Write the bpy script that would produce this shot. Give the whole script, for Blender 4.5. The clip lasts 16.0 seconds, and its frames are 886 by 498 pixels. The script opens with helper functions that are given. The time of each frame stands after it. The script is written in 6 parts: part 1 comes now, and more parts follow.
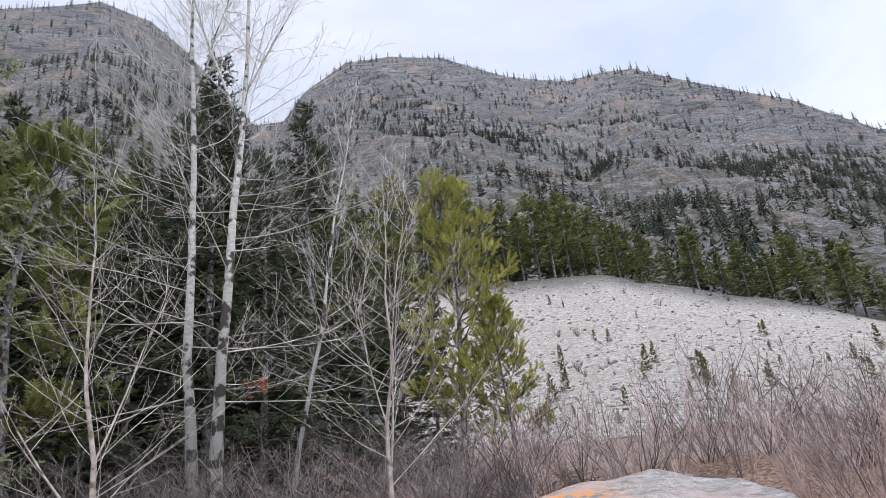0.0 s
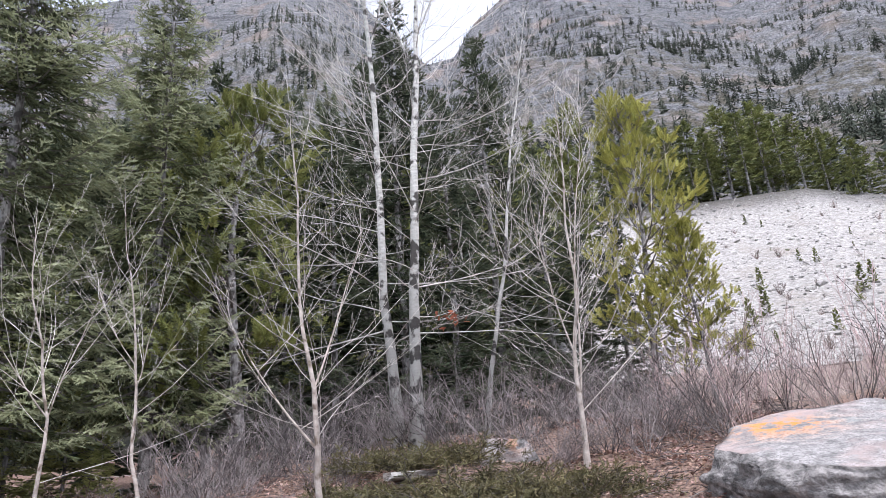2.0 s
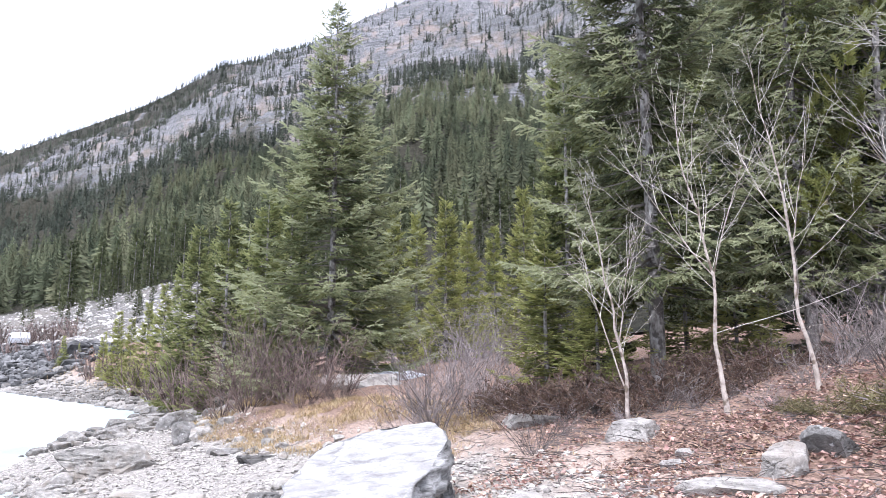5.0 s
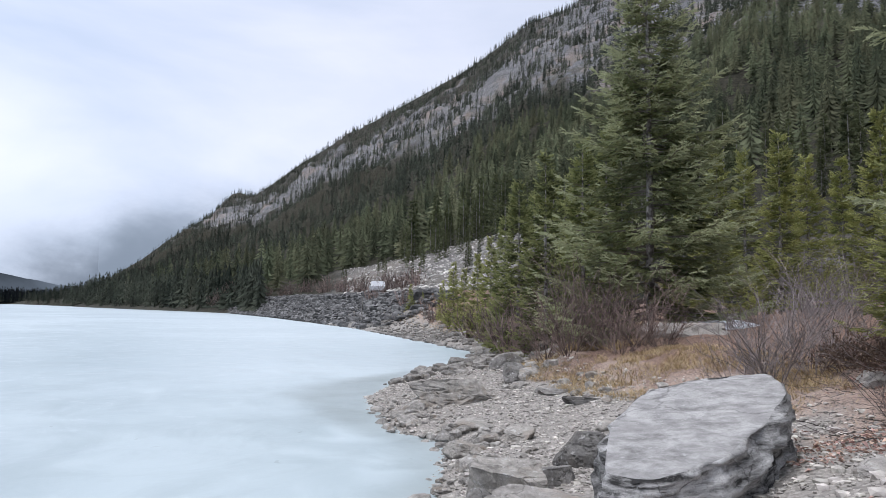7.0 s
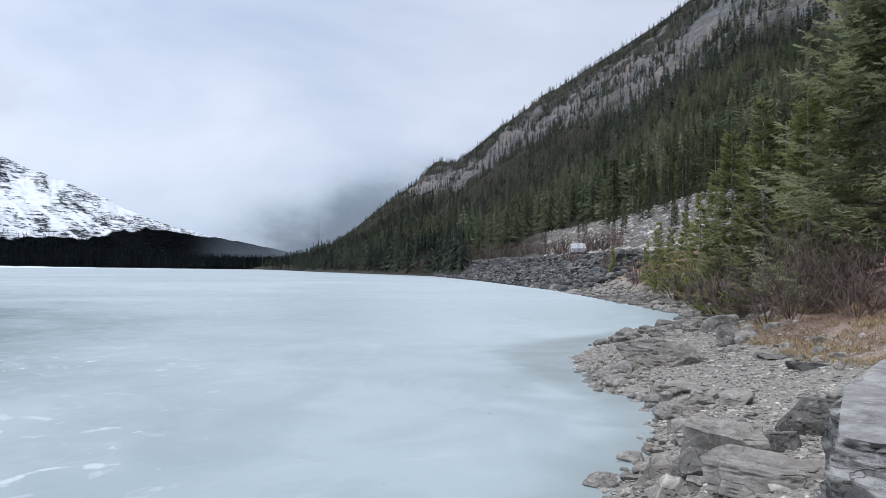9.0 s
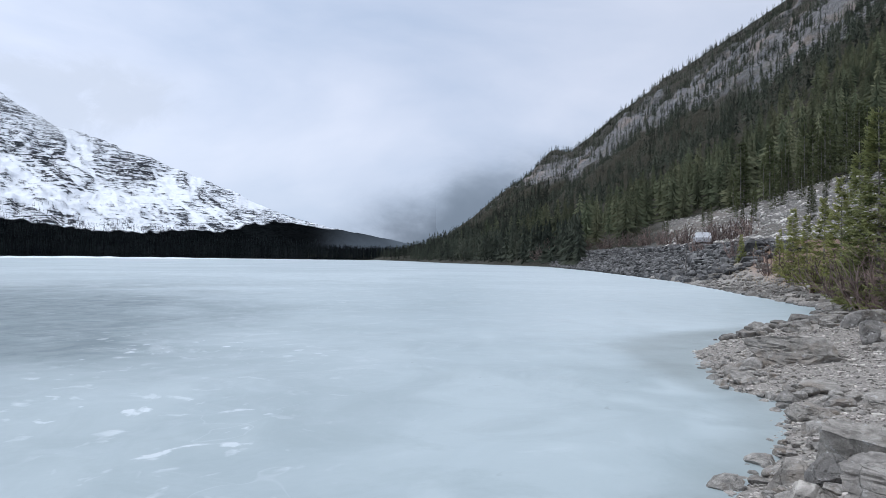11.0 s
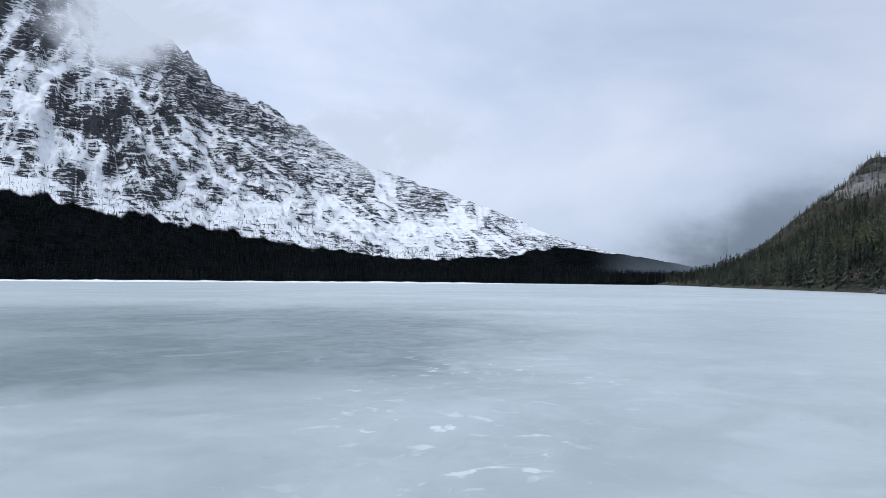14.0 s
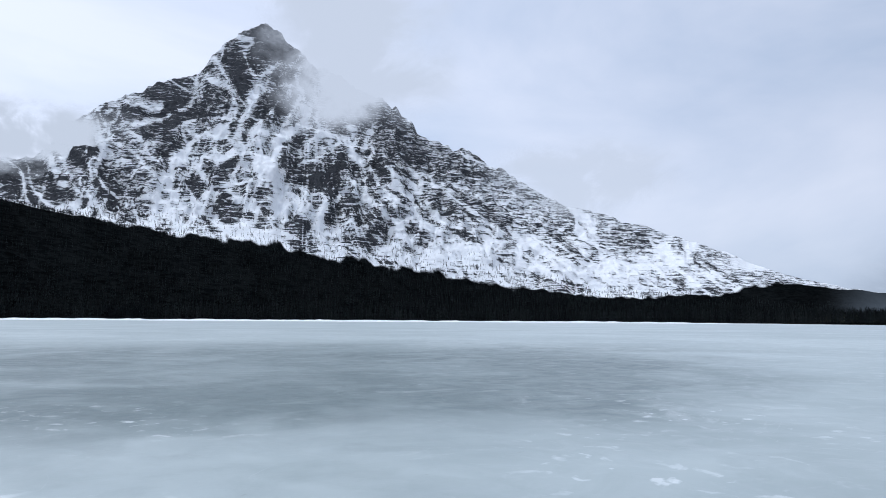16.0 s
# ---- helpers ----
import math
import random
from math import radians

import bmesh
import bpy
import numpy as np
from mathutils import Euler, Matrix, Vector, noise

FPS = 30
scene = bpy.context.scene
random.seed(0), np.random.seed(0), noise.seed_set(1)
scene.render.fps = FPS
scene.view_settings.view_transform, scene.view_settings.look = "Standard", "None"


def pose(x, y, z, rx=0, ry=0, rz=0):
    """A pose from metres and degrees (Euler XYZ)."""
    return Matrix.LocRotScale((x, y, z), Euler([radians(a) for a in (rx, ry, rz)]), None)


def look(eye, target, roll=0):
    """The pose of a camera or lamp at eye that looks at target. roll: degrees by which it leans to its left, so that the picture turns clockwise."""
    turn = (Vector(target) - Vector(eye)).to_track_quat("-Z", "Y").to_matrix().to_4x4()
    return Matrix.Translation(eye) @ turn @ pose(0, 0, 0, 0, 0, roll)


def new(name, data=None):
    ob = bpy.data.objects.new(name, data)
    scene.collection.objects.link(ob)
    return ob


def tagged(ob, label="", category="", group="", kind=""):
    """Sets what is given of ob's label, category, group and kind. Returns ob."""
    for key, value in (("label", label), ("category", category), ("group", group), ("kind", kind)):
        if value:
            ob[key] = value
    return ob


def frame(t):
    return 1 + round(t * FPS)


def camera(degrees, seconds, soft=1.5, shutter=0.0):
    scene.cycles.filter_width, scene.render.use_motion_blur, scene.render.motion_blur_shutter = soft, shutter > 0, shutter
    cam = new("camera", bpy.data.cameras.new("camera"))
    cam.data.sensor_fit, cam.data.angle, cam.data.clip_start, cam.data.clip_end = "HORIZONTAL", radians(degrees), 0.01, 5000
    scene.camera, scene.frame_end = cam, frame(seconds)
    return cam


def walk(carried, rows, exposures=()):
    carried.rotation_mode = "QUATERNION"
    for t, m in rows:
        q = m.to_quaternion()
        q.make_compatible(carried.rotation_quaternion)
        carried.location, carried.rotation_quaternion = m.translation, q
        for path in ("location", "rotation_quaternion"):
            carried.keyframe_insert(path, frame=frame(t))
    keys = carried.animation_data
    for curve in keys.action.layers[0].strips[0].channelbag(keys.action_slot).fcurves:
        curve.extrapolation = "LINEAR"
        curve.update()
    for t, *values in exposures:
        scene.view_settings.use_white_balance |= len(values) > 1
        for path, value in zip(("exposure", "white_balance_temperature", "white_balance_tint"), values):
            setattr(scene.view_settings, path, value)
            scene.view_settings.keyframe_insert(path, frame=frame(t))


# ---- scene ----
# Lake ice lies at z = 0; the eye turns on the spot about 2 m above it. Bearings ("az") are degrees to the left of the y axis.
cam = camera(65.6, 16.0, soft=0.5)
ROWS = [
    (0.0, -0.000, 0.000, 2.000, 113.27, 5.89, 3.02),
    (0.5, 0.004, -0.010, 1.998, 112.31, 5.84, 3.37),
    (1.0, 0.008, -0.025, 1.997, 111.42, 5.55, 5.90),
    (1.5, 0.011, -0.045, 1.995, 110.25, 4.75, 10.99),
    (2.0, 0.016, -0.061, 1.993, 108.80, 3.78, 18.22),
    (2.5, 0.021, -0.067, 1.993, 106.90, 2.65, 27.27),
    (3.0, 0.021, -0.068, 1.995, 105.08, 1.80, 35.38),
    (3.5, 0.015, -0.069, 1.995, 103.32, 1.11, 44.03),
    (4.0, 0.005, -0.072, 1.991, 101.85, 0.55, 52.36),
    (4.5, 0.000, -0.079, 1.977, 100.53, 0.22, 60.99),
    (5.0, 0.014, -0.092, 1.940, 99.41, 0.10, 68.66),
    (7.5, 0.051, -0.109, 1.888, 93.96, -0.94, 99.54),
    (8.0, 0.105, -0.129, 1.855, 93.05, -0.86, 103.76),
    (8.5, 0.159, -0.141, 1.851, 92.30, -0.70, 107.73),
    (9.0, 0.194, -0.135, 1.870, 91.71, -0.47, 111.13),
    (11.5, 0.203, -0.122, 1.898, 90.94, -0.44, 123.63),
    (12.0, 0.199, -0.134, 1.916, 91.13, -0.42, 127.13),
    (12.5, 0.195, -0.176, 1.919, 91.38, -0.36, 130.72),
    (13.0, 0.195, -0.232, 1.913, 91.76, -0.34, 134.93),
    (13.5, 0.197, -0.296, 1.903, 92.25, -0.31, 139.35),
    (14.0, 0.194, -0.364, 1.893, 92.77, -0.37, 143.82),
    (14.5, 0.183, -0.433, 1.884, 93.49, -0.31, 148.50),
    (15.0, 0.170, -0.505, 1.877, 94.20, -0.37, 152.41),
    (15.5, 0.156, -0.580, 1.872, 95.07, -0.38, 156.52),
    (16.0, 0.141, -0.655, 1.868, 95.96, -0.35, 160.44),
]
# seconds, stops, kelvin, tint: the clip's camera opens up on the dark trees and cools over the ice
EXPOSURES = [(0.0, 0.60, 6200, 12), (1.5, 0.85, 6150, 13), (2.5, 1.45, 6050, 16), (3.5, 1.78, 6000, 16), (4.5, 1.70, 6000, 16), (5.2, 1.45, 6050, 15), (7.3, 0.27, 6200, 11), (8.5, 0.12, 6120, 9), (12.5, 0.02, 6000, 9), (16.0, -0.06, 5960, 9)]
walk(cam, [(t, pose(x, y, z, rx, ry, rz)) for t, x, y, z, rx, ry, rz in ROWS], EXPOSURES)

# ---- sky and light: an overcast day ----
world = bpy.data.worlds.new("overcast_sky")
scene.world = world
world.use_nodes = True
wn, wl = world.node_tree.nodes, world.node_tree.links
wn.clear()
w_out = wn.new("ShaderNodeOutputWorld")
w_back = wn.new("ShaderNodeBackground")
w_sky = wn.new("ShaderNodeTexSky")
w_sky.sky_type, w_sky.sun_disc = "NISHITA", False
w_sky.sun_elevation, w_sky.sun_rotation = radians(42), radians(150)
w_dim = wn.new("ShaderNodeMix")
w_dim.data_type, w_dim.blend_type = "RGBA", "MULTIPLY"
w_dim.inputs["Factor"].default_value = 1.0
w_dim.inputs[7].default_value = (0.10, 0.10, 0.10, 1)
w_co = wn.new("ShaderNodeTexCoord")
w_map = wn.new("ShaderNodeMapping")
w_map.inputs["Scale"].default_value = (1.0, 1.0, 2.6)
w_n1 = wn.new("ShaderNodeTexNoise")
w_n1.inputs["Scale"].default_value, w_n1.inputs["Detail"].default_value, w_n1.inputs["Roughness"].default_value = 1.7, 6.0, 0.52
w_n1.inputs["Distortion"].default_value = 0.35
w_ramp = wn.new("ShaderNodeValToRGB")
w_ramp.color_ramp.elements[0].position, w_ramp.color_ramp.elements[0].color = 0.36, (0.50, 0.56, 0.68, 1)
w_ramp.color_ramp.elements[1].position, w_ramp.color_ramp.elements[1].color = 0.66, (0.74, 0.75, 0.83, 1)
w_mix = wn.new("ShaderNodeMix")
w_mix.data_type = "RGBA"
w_mix.inputs["Factor"].default_value = 0.88
wl.new(w_co.outputs["Generated"], w_map.inputs["Vector"])
wl.new(w_map.outputs["Vector"], w_n1.inputs["Vector"])
wl.new(w_n1.outputs["Fac"], w_ramp.inputs["Fac"])
wl.new(w_sky.outputs["Color"], w_dim.inputs[6])
wl.new(w_dim.outputs[2], w_mix.inputs[6])
wl.new(w_ramp.outputs["Color"], w_mix.inputs[7])
w_dot = wn.new("ShaderNodeVectorMath")
w_dot.operation = "DOT_PRODUCT"
w_dot.inputs[1].default_value = (0.57, -0.82, 0.0)
w_lit = wn.new("ShaderNodeMapRange")
w_lit.inputs[1].default_value, w_lit.inputs[2].default_value, w_lit.inputs[3].default_value, w_lit.inputs[4].default_value = -1.0, 1.0, 0.88, 1.32
w_glow = wn.new("ShaderNodeVectorMath")
w_glow.operation = "SCALE"
wl.new(w_co.outputs["Generated"], w_dot.inputs[0])
wl.new(w_dot.outputs["Value"], w_lit.inputs[0])
wl.new(w_lit.outputs[0], w_glow.inputs["Scale"])
wl.new(w_mix.outputs[2], w_glow.inputs[0])
wl.new(w_glow.outputs["Vector"], w_back.inputs["Color"])
w_back.inputs["Strength"].default_value = 1.0
wl.new(w_back.outputs[0], w_out.inputs["Surface"])
sun_data = bpy.data.lights.new("sun", "SUN")
sun_data.energy, sun_data.angle, sun_data.color = 2.2, radians(40), (1.0, 0.975, 0.95)
sun = new("sun", sun_data)
sun.matrix_world = look((0, 0, 100), (-20, 29, 0))

# ---- materials ----


def material(name, c0, c1, scale=4.0, rough=0.9, bump=0.3, bump_scale=None, spec=0.3, detail=6.0, stretch=(1, 1, 1), spread=(0.35, 0.65), patch=None, patch_scale=0.5, patch_at=(0.5, 0.62), by_object=0.0, translucent=0.0, thin=0.02, foot=None, lit_tips=None, wood=None):
    """Two colours mixed by a fine noise, an optional third in larger patches, and a fine relief; lengths in metres."""
    m = bpy.data.materials.new(name)
    m.use_nodes = True
    n, l = m.node_tree.nodes, m.node_tree.links
    b = n["Principled BSDF"]
    b.inputs["Roughness"].default_value = rough
    b.inputs["Specular IOR Level"].default_value = spec
    geo = n.new("ShaderNodeNewGeometry")
    mp = n.new("ShaderNodeMapping")
    mp.inputs["Scale"].default_value = stretch
    l.new(geo.outputs["Position"], mp.inputs["Vector"])
    t1 = n.new("ShaderNodeTexNoise")
    t1.inputs["Scale"].default_value, t1.inputs["Detail"].default_value = scale, detail
    t1.inputs["Roughness"].default_value = 0.6
    l.new(mp.outputs["Vector"], t1.inputs["Vector"])
    r = n.new("ShaderNodeValToRGB")
    r.color_ramp.elements[0].position, r.color_ramp.elements[0].color = spread[0], (*c0, 1)
    r.color_ramp.elements[1].position, r.color_ramp.elements[1].color = spread[1], (*c1, 1)
    l.new(t1.outputs["Fac"], r.inputs["Fac"])
    col = r.outputs["Color"]
    if patch:
        t2 = n.new("ShaderNodeTexNoise")
        t2.inputs["Scale"].default_value, t2.inputs["Detail"].default_value = patch_scale, 5.0
        l.new(geo.outputs["Position"], t2.inputs["Vector"])
        r2 = n.new("ShaderNodeMapRange")
        r2.inputs[1].default_value, r2.inputs[2].default_value = patch_at
        l.new(t2.outputs["Fac"], r2.inputs[0])
        mx = n.new("ShaderNodeMix")
        mx.data_type = "RGBA"
        l.new(r2.outputs[0], mx.inputs["Factor"])
        l.new(col, mx.inputs[6])
        mx.inputs[7].default_value = (*patch, 1)
        col = mx.outputs[2]
    if foot:
        sz = n.new("ShaderNodeSeparateXYZ")
        l.new(geo.outputs["Position"], sz.inputs[0])
        rf = n.new("ShaderNodeMapRange")
        rf.inputs[1].default_value, rf.inputs[2].default_value = foot[1], foot[0]
        l.new(sz.outputs["Z"], rf.inputs[0])
        mf = n.new("ShaderNodeMix")
        mf.data_type = "RGBA"
        l.new(rf.outputs[0], mf.inputs["Factor"])
        l.new(col, mf.inputs[6])
        mf.inputs[7].default_value = (*foot[2], 1)
        mg = n.new("ShaderNodeMix")
        mg.data_type, mg.blend_type = "RGBA", "MIX"
        l.new(t1.outputs["Fac"], mg.inputs["Factor"])
        l.new(mf.outputs[2], mg.inputs[7])
        l.new(col, mg.inputs[6])
        col = mg.outputs[2]
    if by_object:
        info = n.new("ShaderNodeObjectInfo")
        isl = n.new("ShaderNodeMath")
        isl.operation = "ADD"
        l.new(info.outputs["Random"], isl.inputs[0])
        l.new(geo.outputs["Random Per Island"], isl.inputs[1])
        rr = n.new("ShaderNodeMapRange")
        rr.inputs[2].default_value = 2.0
        rr.inputs[3].default_value, rr.inputs[4].default_value = 1 - by_object, 1 + by_object
        l.new(isl.outputs[0], rr.inputs[0])
        hs = n.new("ShaderNodeHueSaturation")
        l.new(rr.outputs[0], hs.inputs["Value"])
        rh = n.new("ShaderNodeMapRange")
        rh.inputs[2].default_value = 2.0
        rh.inputs[3].default_value, rh.inputs[4].default_value = 0.5 - 0.035 * by_object, 0.5 + 0.035 * by_object
        fr = n.new("ShaderNodeMath")
        fr.operation = "PINGPONG"
        fr.inputs[1].default_value = 2.0
        mu = n.new("ShaderNodeMath")
        mu.operation = "MULTIPLY"
        mu.inputs[1].default_value = 7.3
        l.new(isl.outputs[0], mu.inputs[0])
        l.new(mu.outputs[0], fr.inputs[0])
        l.new(fr.outputs[0], rh.inputs[0])
        l.new(rh.outputs[0], hs.inputs["Hue"])
        l.new(col, hs.inputs["Color"])
        col = hs.outputs["Color"]
    # bough ends paler: young growth, plus a lit look mixed into the colour
    if lit_tips:
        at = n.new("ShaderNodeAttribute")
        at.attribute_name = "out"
        for lo, hi, tint in ((0.45, 1.1, lit_tips), (-0.2, -0.8, wood)):
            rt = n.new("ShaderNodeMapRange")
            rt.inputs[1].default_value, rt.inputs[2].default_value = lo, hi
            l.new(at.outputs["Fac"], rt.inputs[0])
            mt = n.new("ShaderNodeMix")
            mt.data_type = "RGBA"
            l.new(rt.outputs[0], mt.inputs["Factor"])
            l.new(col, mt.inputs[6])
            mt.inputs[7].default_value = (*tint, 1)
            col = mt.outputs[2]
    l.new(col, b.inputs["Base Color"])
    if bump:
        t3 = n.new("ShaderNodeTexNoise")
        t3.inputs["Scale"].default_value, t3.inputs["Detail"].default_value = bump_scale or scale * 2.5, 8.0
        l.new(mp.outputs["Vector"], t3.inputs["Vector"])
        bp = n.new("ShaderNodeBump")
        bp.inputs["Strength"].default_value, bp.inputs["Distance"].default_value = bump, thin
        l.new(t3.outputs["Fac"], bp.inputs["Height"])
        l.new(bp.outputs["Normal"], b.inputs["Normal"])
    if translucent:
        tr = n.new("ShaderNodeBsdfTranslucent")
        l.new(col, tr.inputs["Color"])
        ms = n.new("ShaderNodeMixShader")
        ms.inputs[0].default_value = translucent
        l.new(b.outputs[0], ms.inputs[1])
        l.new(tr.outputs[0], ms.inputs[2])
        l.new(ms.outputs[0], n["Material Output"].inputs["Surface"])
    return m


M_BARK_PALE = material("pale_aspen_bark", (0.38, 0.36, 0.32), (0.66, 0.635, 0.58), 9, 0.85, 0.4, stretch=(1, 1, 3), patch=(0.07, 0.062, 0.055), patch_scale=5, patch_at=(0.52, 0.58), foot=(3.6, 5.8, (0.012, 0.011, 0.010)))
M_BARK_SAP = material("sapling_bark", (0.27, 0.225, 0.19), (0.52, 0.45, 0.39), 14, 0.8, 0.2, patch=(0.15, 0.115, 0.085), patch_scale=9, patch_at=(0.55, 0.64))
M_TWIG_PALE = material("pale_twig", (0.38, 0.34, 0.30), (0.72, 0.66, 0.59), 6, 0.8, 0)
M_TWIG_ASPEN = material("aspen_twig", (0.33, 0.305, 0.27), (0.66, 0.62, 0.56), 4, 0.8, 0, by_object=0.25)
M_TWIG_RED = material("shrub_twig", (0.12, 0.085, 0.076), (0.56, 0.43, 0.395), 3, 0.8, 0, by_object=0.7)
M_TWIG_DARK = material("dark_shrub_twig", (0.036, 0.030, 0.028), (0.26, 0.225, 0.21), 3, 0.8, 0, by_object=0.85)
M_TWIG_GREY = material("grey_shrub_twig", (0.085, 0.070, 0.066), (0.33, 0.285, 0.27), 3, 0.8, 0, by_object=0.4)
M_BARK_SPRUCE = material("spruce_bark", (0.12, 0.105, 0.095), (0.40, 0.38, 0.355), 16, 0.95, 0.6, stretch=(1, 1, 0.5), patch=(0.085, 0.075, 0.068), patch_scale=7, patch_at=(0.5, 0.6))
# needle colours: dark inside, pale ends, part growth and part painted light
M_NEEDLE_SPRUCE = material("spruce_needles", (0.044, 0.054, 0.023), (0.215, 0.232, 0.105), 1.6, 0.7, 0, by_object=0.65, translucent=0.2, lit_tips=(0.400, 0.420, 0.250), wood=(0.16, 0.14, 0.12))
M_NEEDLE_DARK = material("dark_needles", (0.022, 0.032, 0.018), (0.070, 0.086, 0.045), 2.2, 0.75, 0, by_object=0.5, translucent=0.15, lit_tips=(0.100, 0.116, 0.066), wood=(0.16, 0.14, 0.12))
M_NEEDLE_SHORE = material("shore_spruce_needles", (0.040, 0.052, 0.018), (0.190, 0.205, 0.072), 1.6, 0.7, 0, by_object=0.6, translucent=0.2, lit_tips=(0.270, 0.285, 0.115), wood=(0.16, 0.14, 0.12))
M_NEEDLE_PINE = material("pine_needles", (0.115, 0.120, 0.026), (0.390, 0.370, 0.090), 2.5, 0.65, 0, by_object=0.5, translucent=0.25, lit_tips=(0.420, 0.400, 0.105), wood=(0.16, 0.14, 0.12))
M_NEEDLE_STAND = material("stand_needles", (0.040, 0.052, 0.018), (0.180, 0.190, 0.062), 0.5, 0.75, 0, by_object=0.55, translucent=0.15, lit_tips=(0.200, 0.212, 0.070), wood=(0.16, 0.14, 0.12))
M_NEEDLE_YOUNG = material("young_needles", (0.110, 0.130, 0.040), (0.320, 0.330, 0.105), 2.0, 0.7, 0, by_object=0.45, translucent=0.2, lit_tips=(0.370, 0.375, 0.140), wood=(0.16, 0.14, 0.12))
M_WOODS = material("hillside_woods", (0.026, 0.032, 0.020), (0.120, 0.128, 0.074), 0.035, 0.9, 0, spec=0.1, by_object=0.75)
M_NEEDLE_WOOD = material("wood_needles", (0.034, 0.044, 0.022), (0.140, 0.152, 0.075), 0.5, 0.85, 0, spec=0.1, by_object=0.7, translucent=0.15, lit_tips=(0.120, 0.132, 0.070), wood=(0.16, 0.14, 0.12))
# darker copy of the hillside woods; dims shore and valley trees by colour
M_WOODS_DARKER = material("darker_woods", (0.020, 0.025, 0.019), (0.075, 0.082, 0.060), 0.05, 0.9, 0, spec=0.1, by_object=0.6)
M_TWIG_WILLOW = material("willow_twig", (0.060, 0.042, 0.036), (0.26, 0.195, 0.170), 3, 0.8, 0, by_object=0.5)
M_NEEDLE_PINE_GREEN = material("green_pine_needles", (0.070, 0.088, 0.026), (0.230, 0.245, 0.075), 2.5, 0.65, 0, by_object=0.4, translucent=0.25, lit_tips=(0.290, 0.300, 0.100), wood=(0.16, 0.14, 0.12))
# near-black, with a slight blue of distance haze mixed into the colour
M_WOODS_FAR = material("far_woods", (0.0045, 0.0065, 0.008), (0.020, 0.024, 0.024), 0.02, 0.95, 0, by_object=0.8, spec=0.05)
M_JUNIPER = material("juniper_sprays", (0.050, 0.045, 0.020), (0.205, 0.178, 0.088), 3, 0.8, 0, by_object=0.45, translucent=0.15)
M_JUNIPER_BROWN = material("brown_juniper", (0.060, 0.038, 0.028), (0.170, 0.115, 0.085), 3, 0.85, 0, by_object=0.45)
M_RIPRAP = material("riprap_stone", (0.045, 0.044, 0.043), (0.21, 0.205, 0.20), 1.6, 0.9, 0.3, by_object=0.75)
M_PEBBLE = material("pebbles", (0.12, 0.11, 0.098), (0.50, 0.465, 0.42), 6, 0.9, 0.2, by_object=0.6)
M_LEAF = material("fallen_leaves", (0.16, 0.085, 0.063), (0.56, 0.395, 0.325), 8, 0.85, 0, by_object=0.65, translucent=0.2)
M_GRASS = material("dry_grass", (0.30, 0.215, 0.11), (0.52, 0.41, 0.25), 5, 0.85, 0, by_object=0.35, translucent=0.25)
M_RED_LEAF = material("rust_leaves", (0.22, 0.07, 0.04), (0.36, 0.13, 0.07), 9, 0.8, 0, translucent=0.3)
M_PAINT_WHITE = material("white_car_paint", (0.38, 0.39, 0.40), (0.45, 0.45, 0.46), 1, 0.35, 0, spec=0.5)
M_GLASS_DARK = material("dark_car_glass", (0.02, 0.02, 0.025), (0.03, 0.03, 0.035), 1, 0.1, 0, spec=0.6)
M_RUBBER = material("tyre_rubber", (0.02, 0.02, 0.02), (0.035, 0.035, 0.035), 8, 0.9, 0)

# ---- helpers of this scene ----


def link(name, verts, faces, mat, parent=None, label="", smooth=False, mats=None, face_mats=None):
    """One mesh object from vertices and faces (arrays or lists)."""
    me = bpy.data.meshes.new(name)
    if isinstance(faces, np.ndarray):
        v, f = np.asarray(verts, np.float32), faces.astype(np.int32)
        me.vertices.add(len(v))
        me.vertices.foreach_set("co", v.ravel())
        me.loops.add(f.size)
        me.loops.foreach_set("vertex_index", f.ravel())
        me.polygons.add(len(f))
        me.polygons.foreach_set("loop_start", np.arange(0, f.size, f.shape[1], dtype=np.int32))
    else:
        me.from_pydata([tuple(v) for v in np.asarray(verts).tolist()], [], [tuple(f) for f in faces])
    for one in (mats or [mat]):
        me.materials.append(one)
    if face_mats is not None:
        me.polygons.foreach_set("material_index", np.asarray(face_mats, np.int32))
    me.polygons.foreach_set("use_smooth", np.full(len(me.polygons), smooth))
    me.update(calc_edges=True)
    ob = new(name, me)
    if parent is not None:
        ob.parent = parent
    if label:
        tagged(ob, label)
    return ob


def thing(name, place, label, category, group="", turn=0.0, size=1.0, kind=""):
    ob = new(name)
    ob.empty_display_size = 0.2
    ob.matrix_basis = pose(*place, 0, 0, turn) @ Matrix.Scale(size, 4)
    return tagged(ob, label, category, group, kind)


def polar(az, r):
    return -r * np.sin(np.radians(az)), r * np.cos(np.radians(az))


def lattice(i, j, k, seed):
    h = (i * 374761393 + j * 668265263 + k * 2147483647 + seed * 974711) & 0xFFFFFFFF
    h = ((h ^ (h >> 13)) * 1274126177) & 0xFFFFFFFF
    return ((h ^ (h >> 16)) & 0xFFFF) / 65535.0


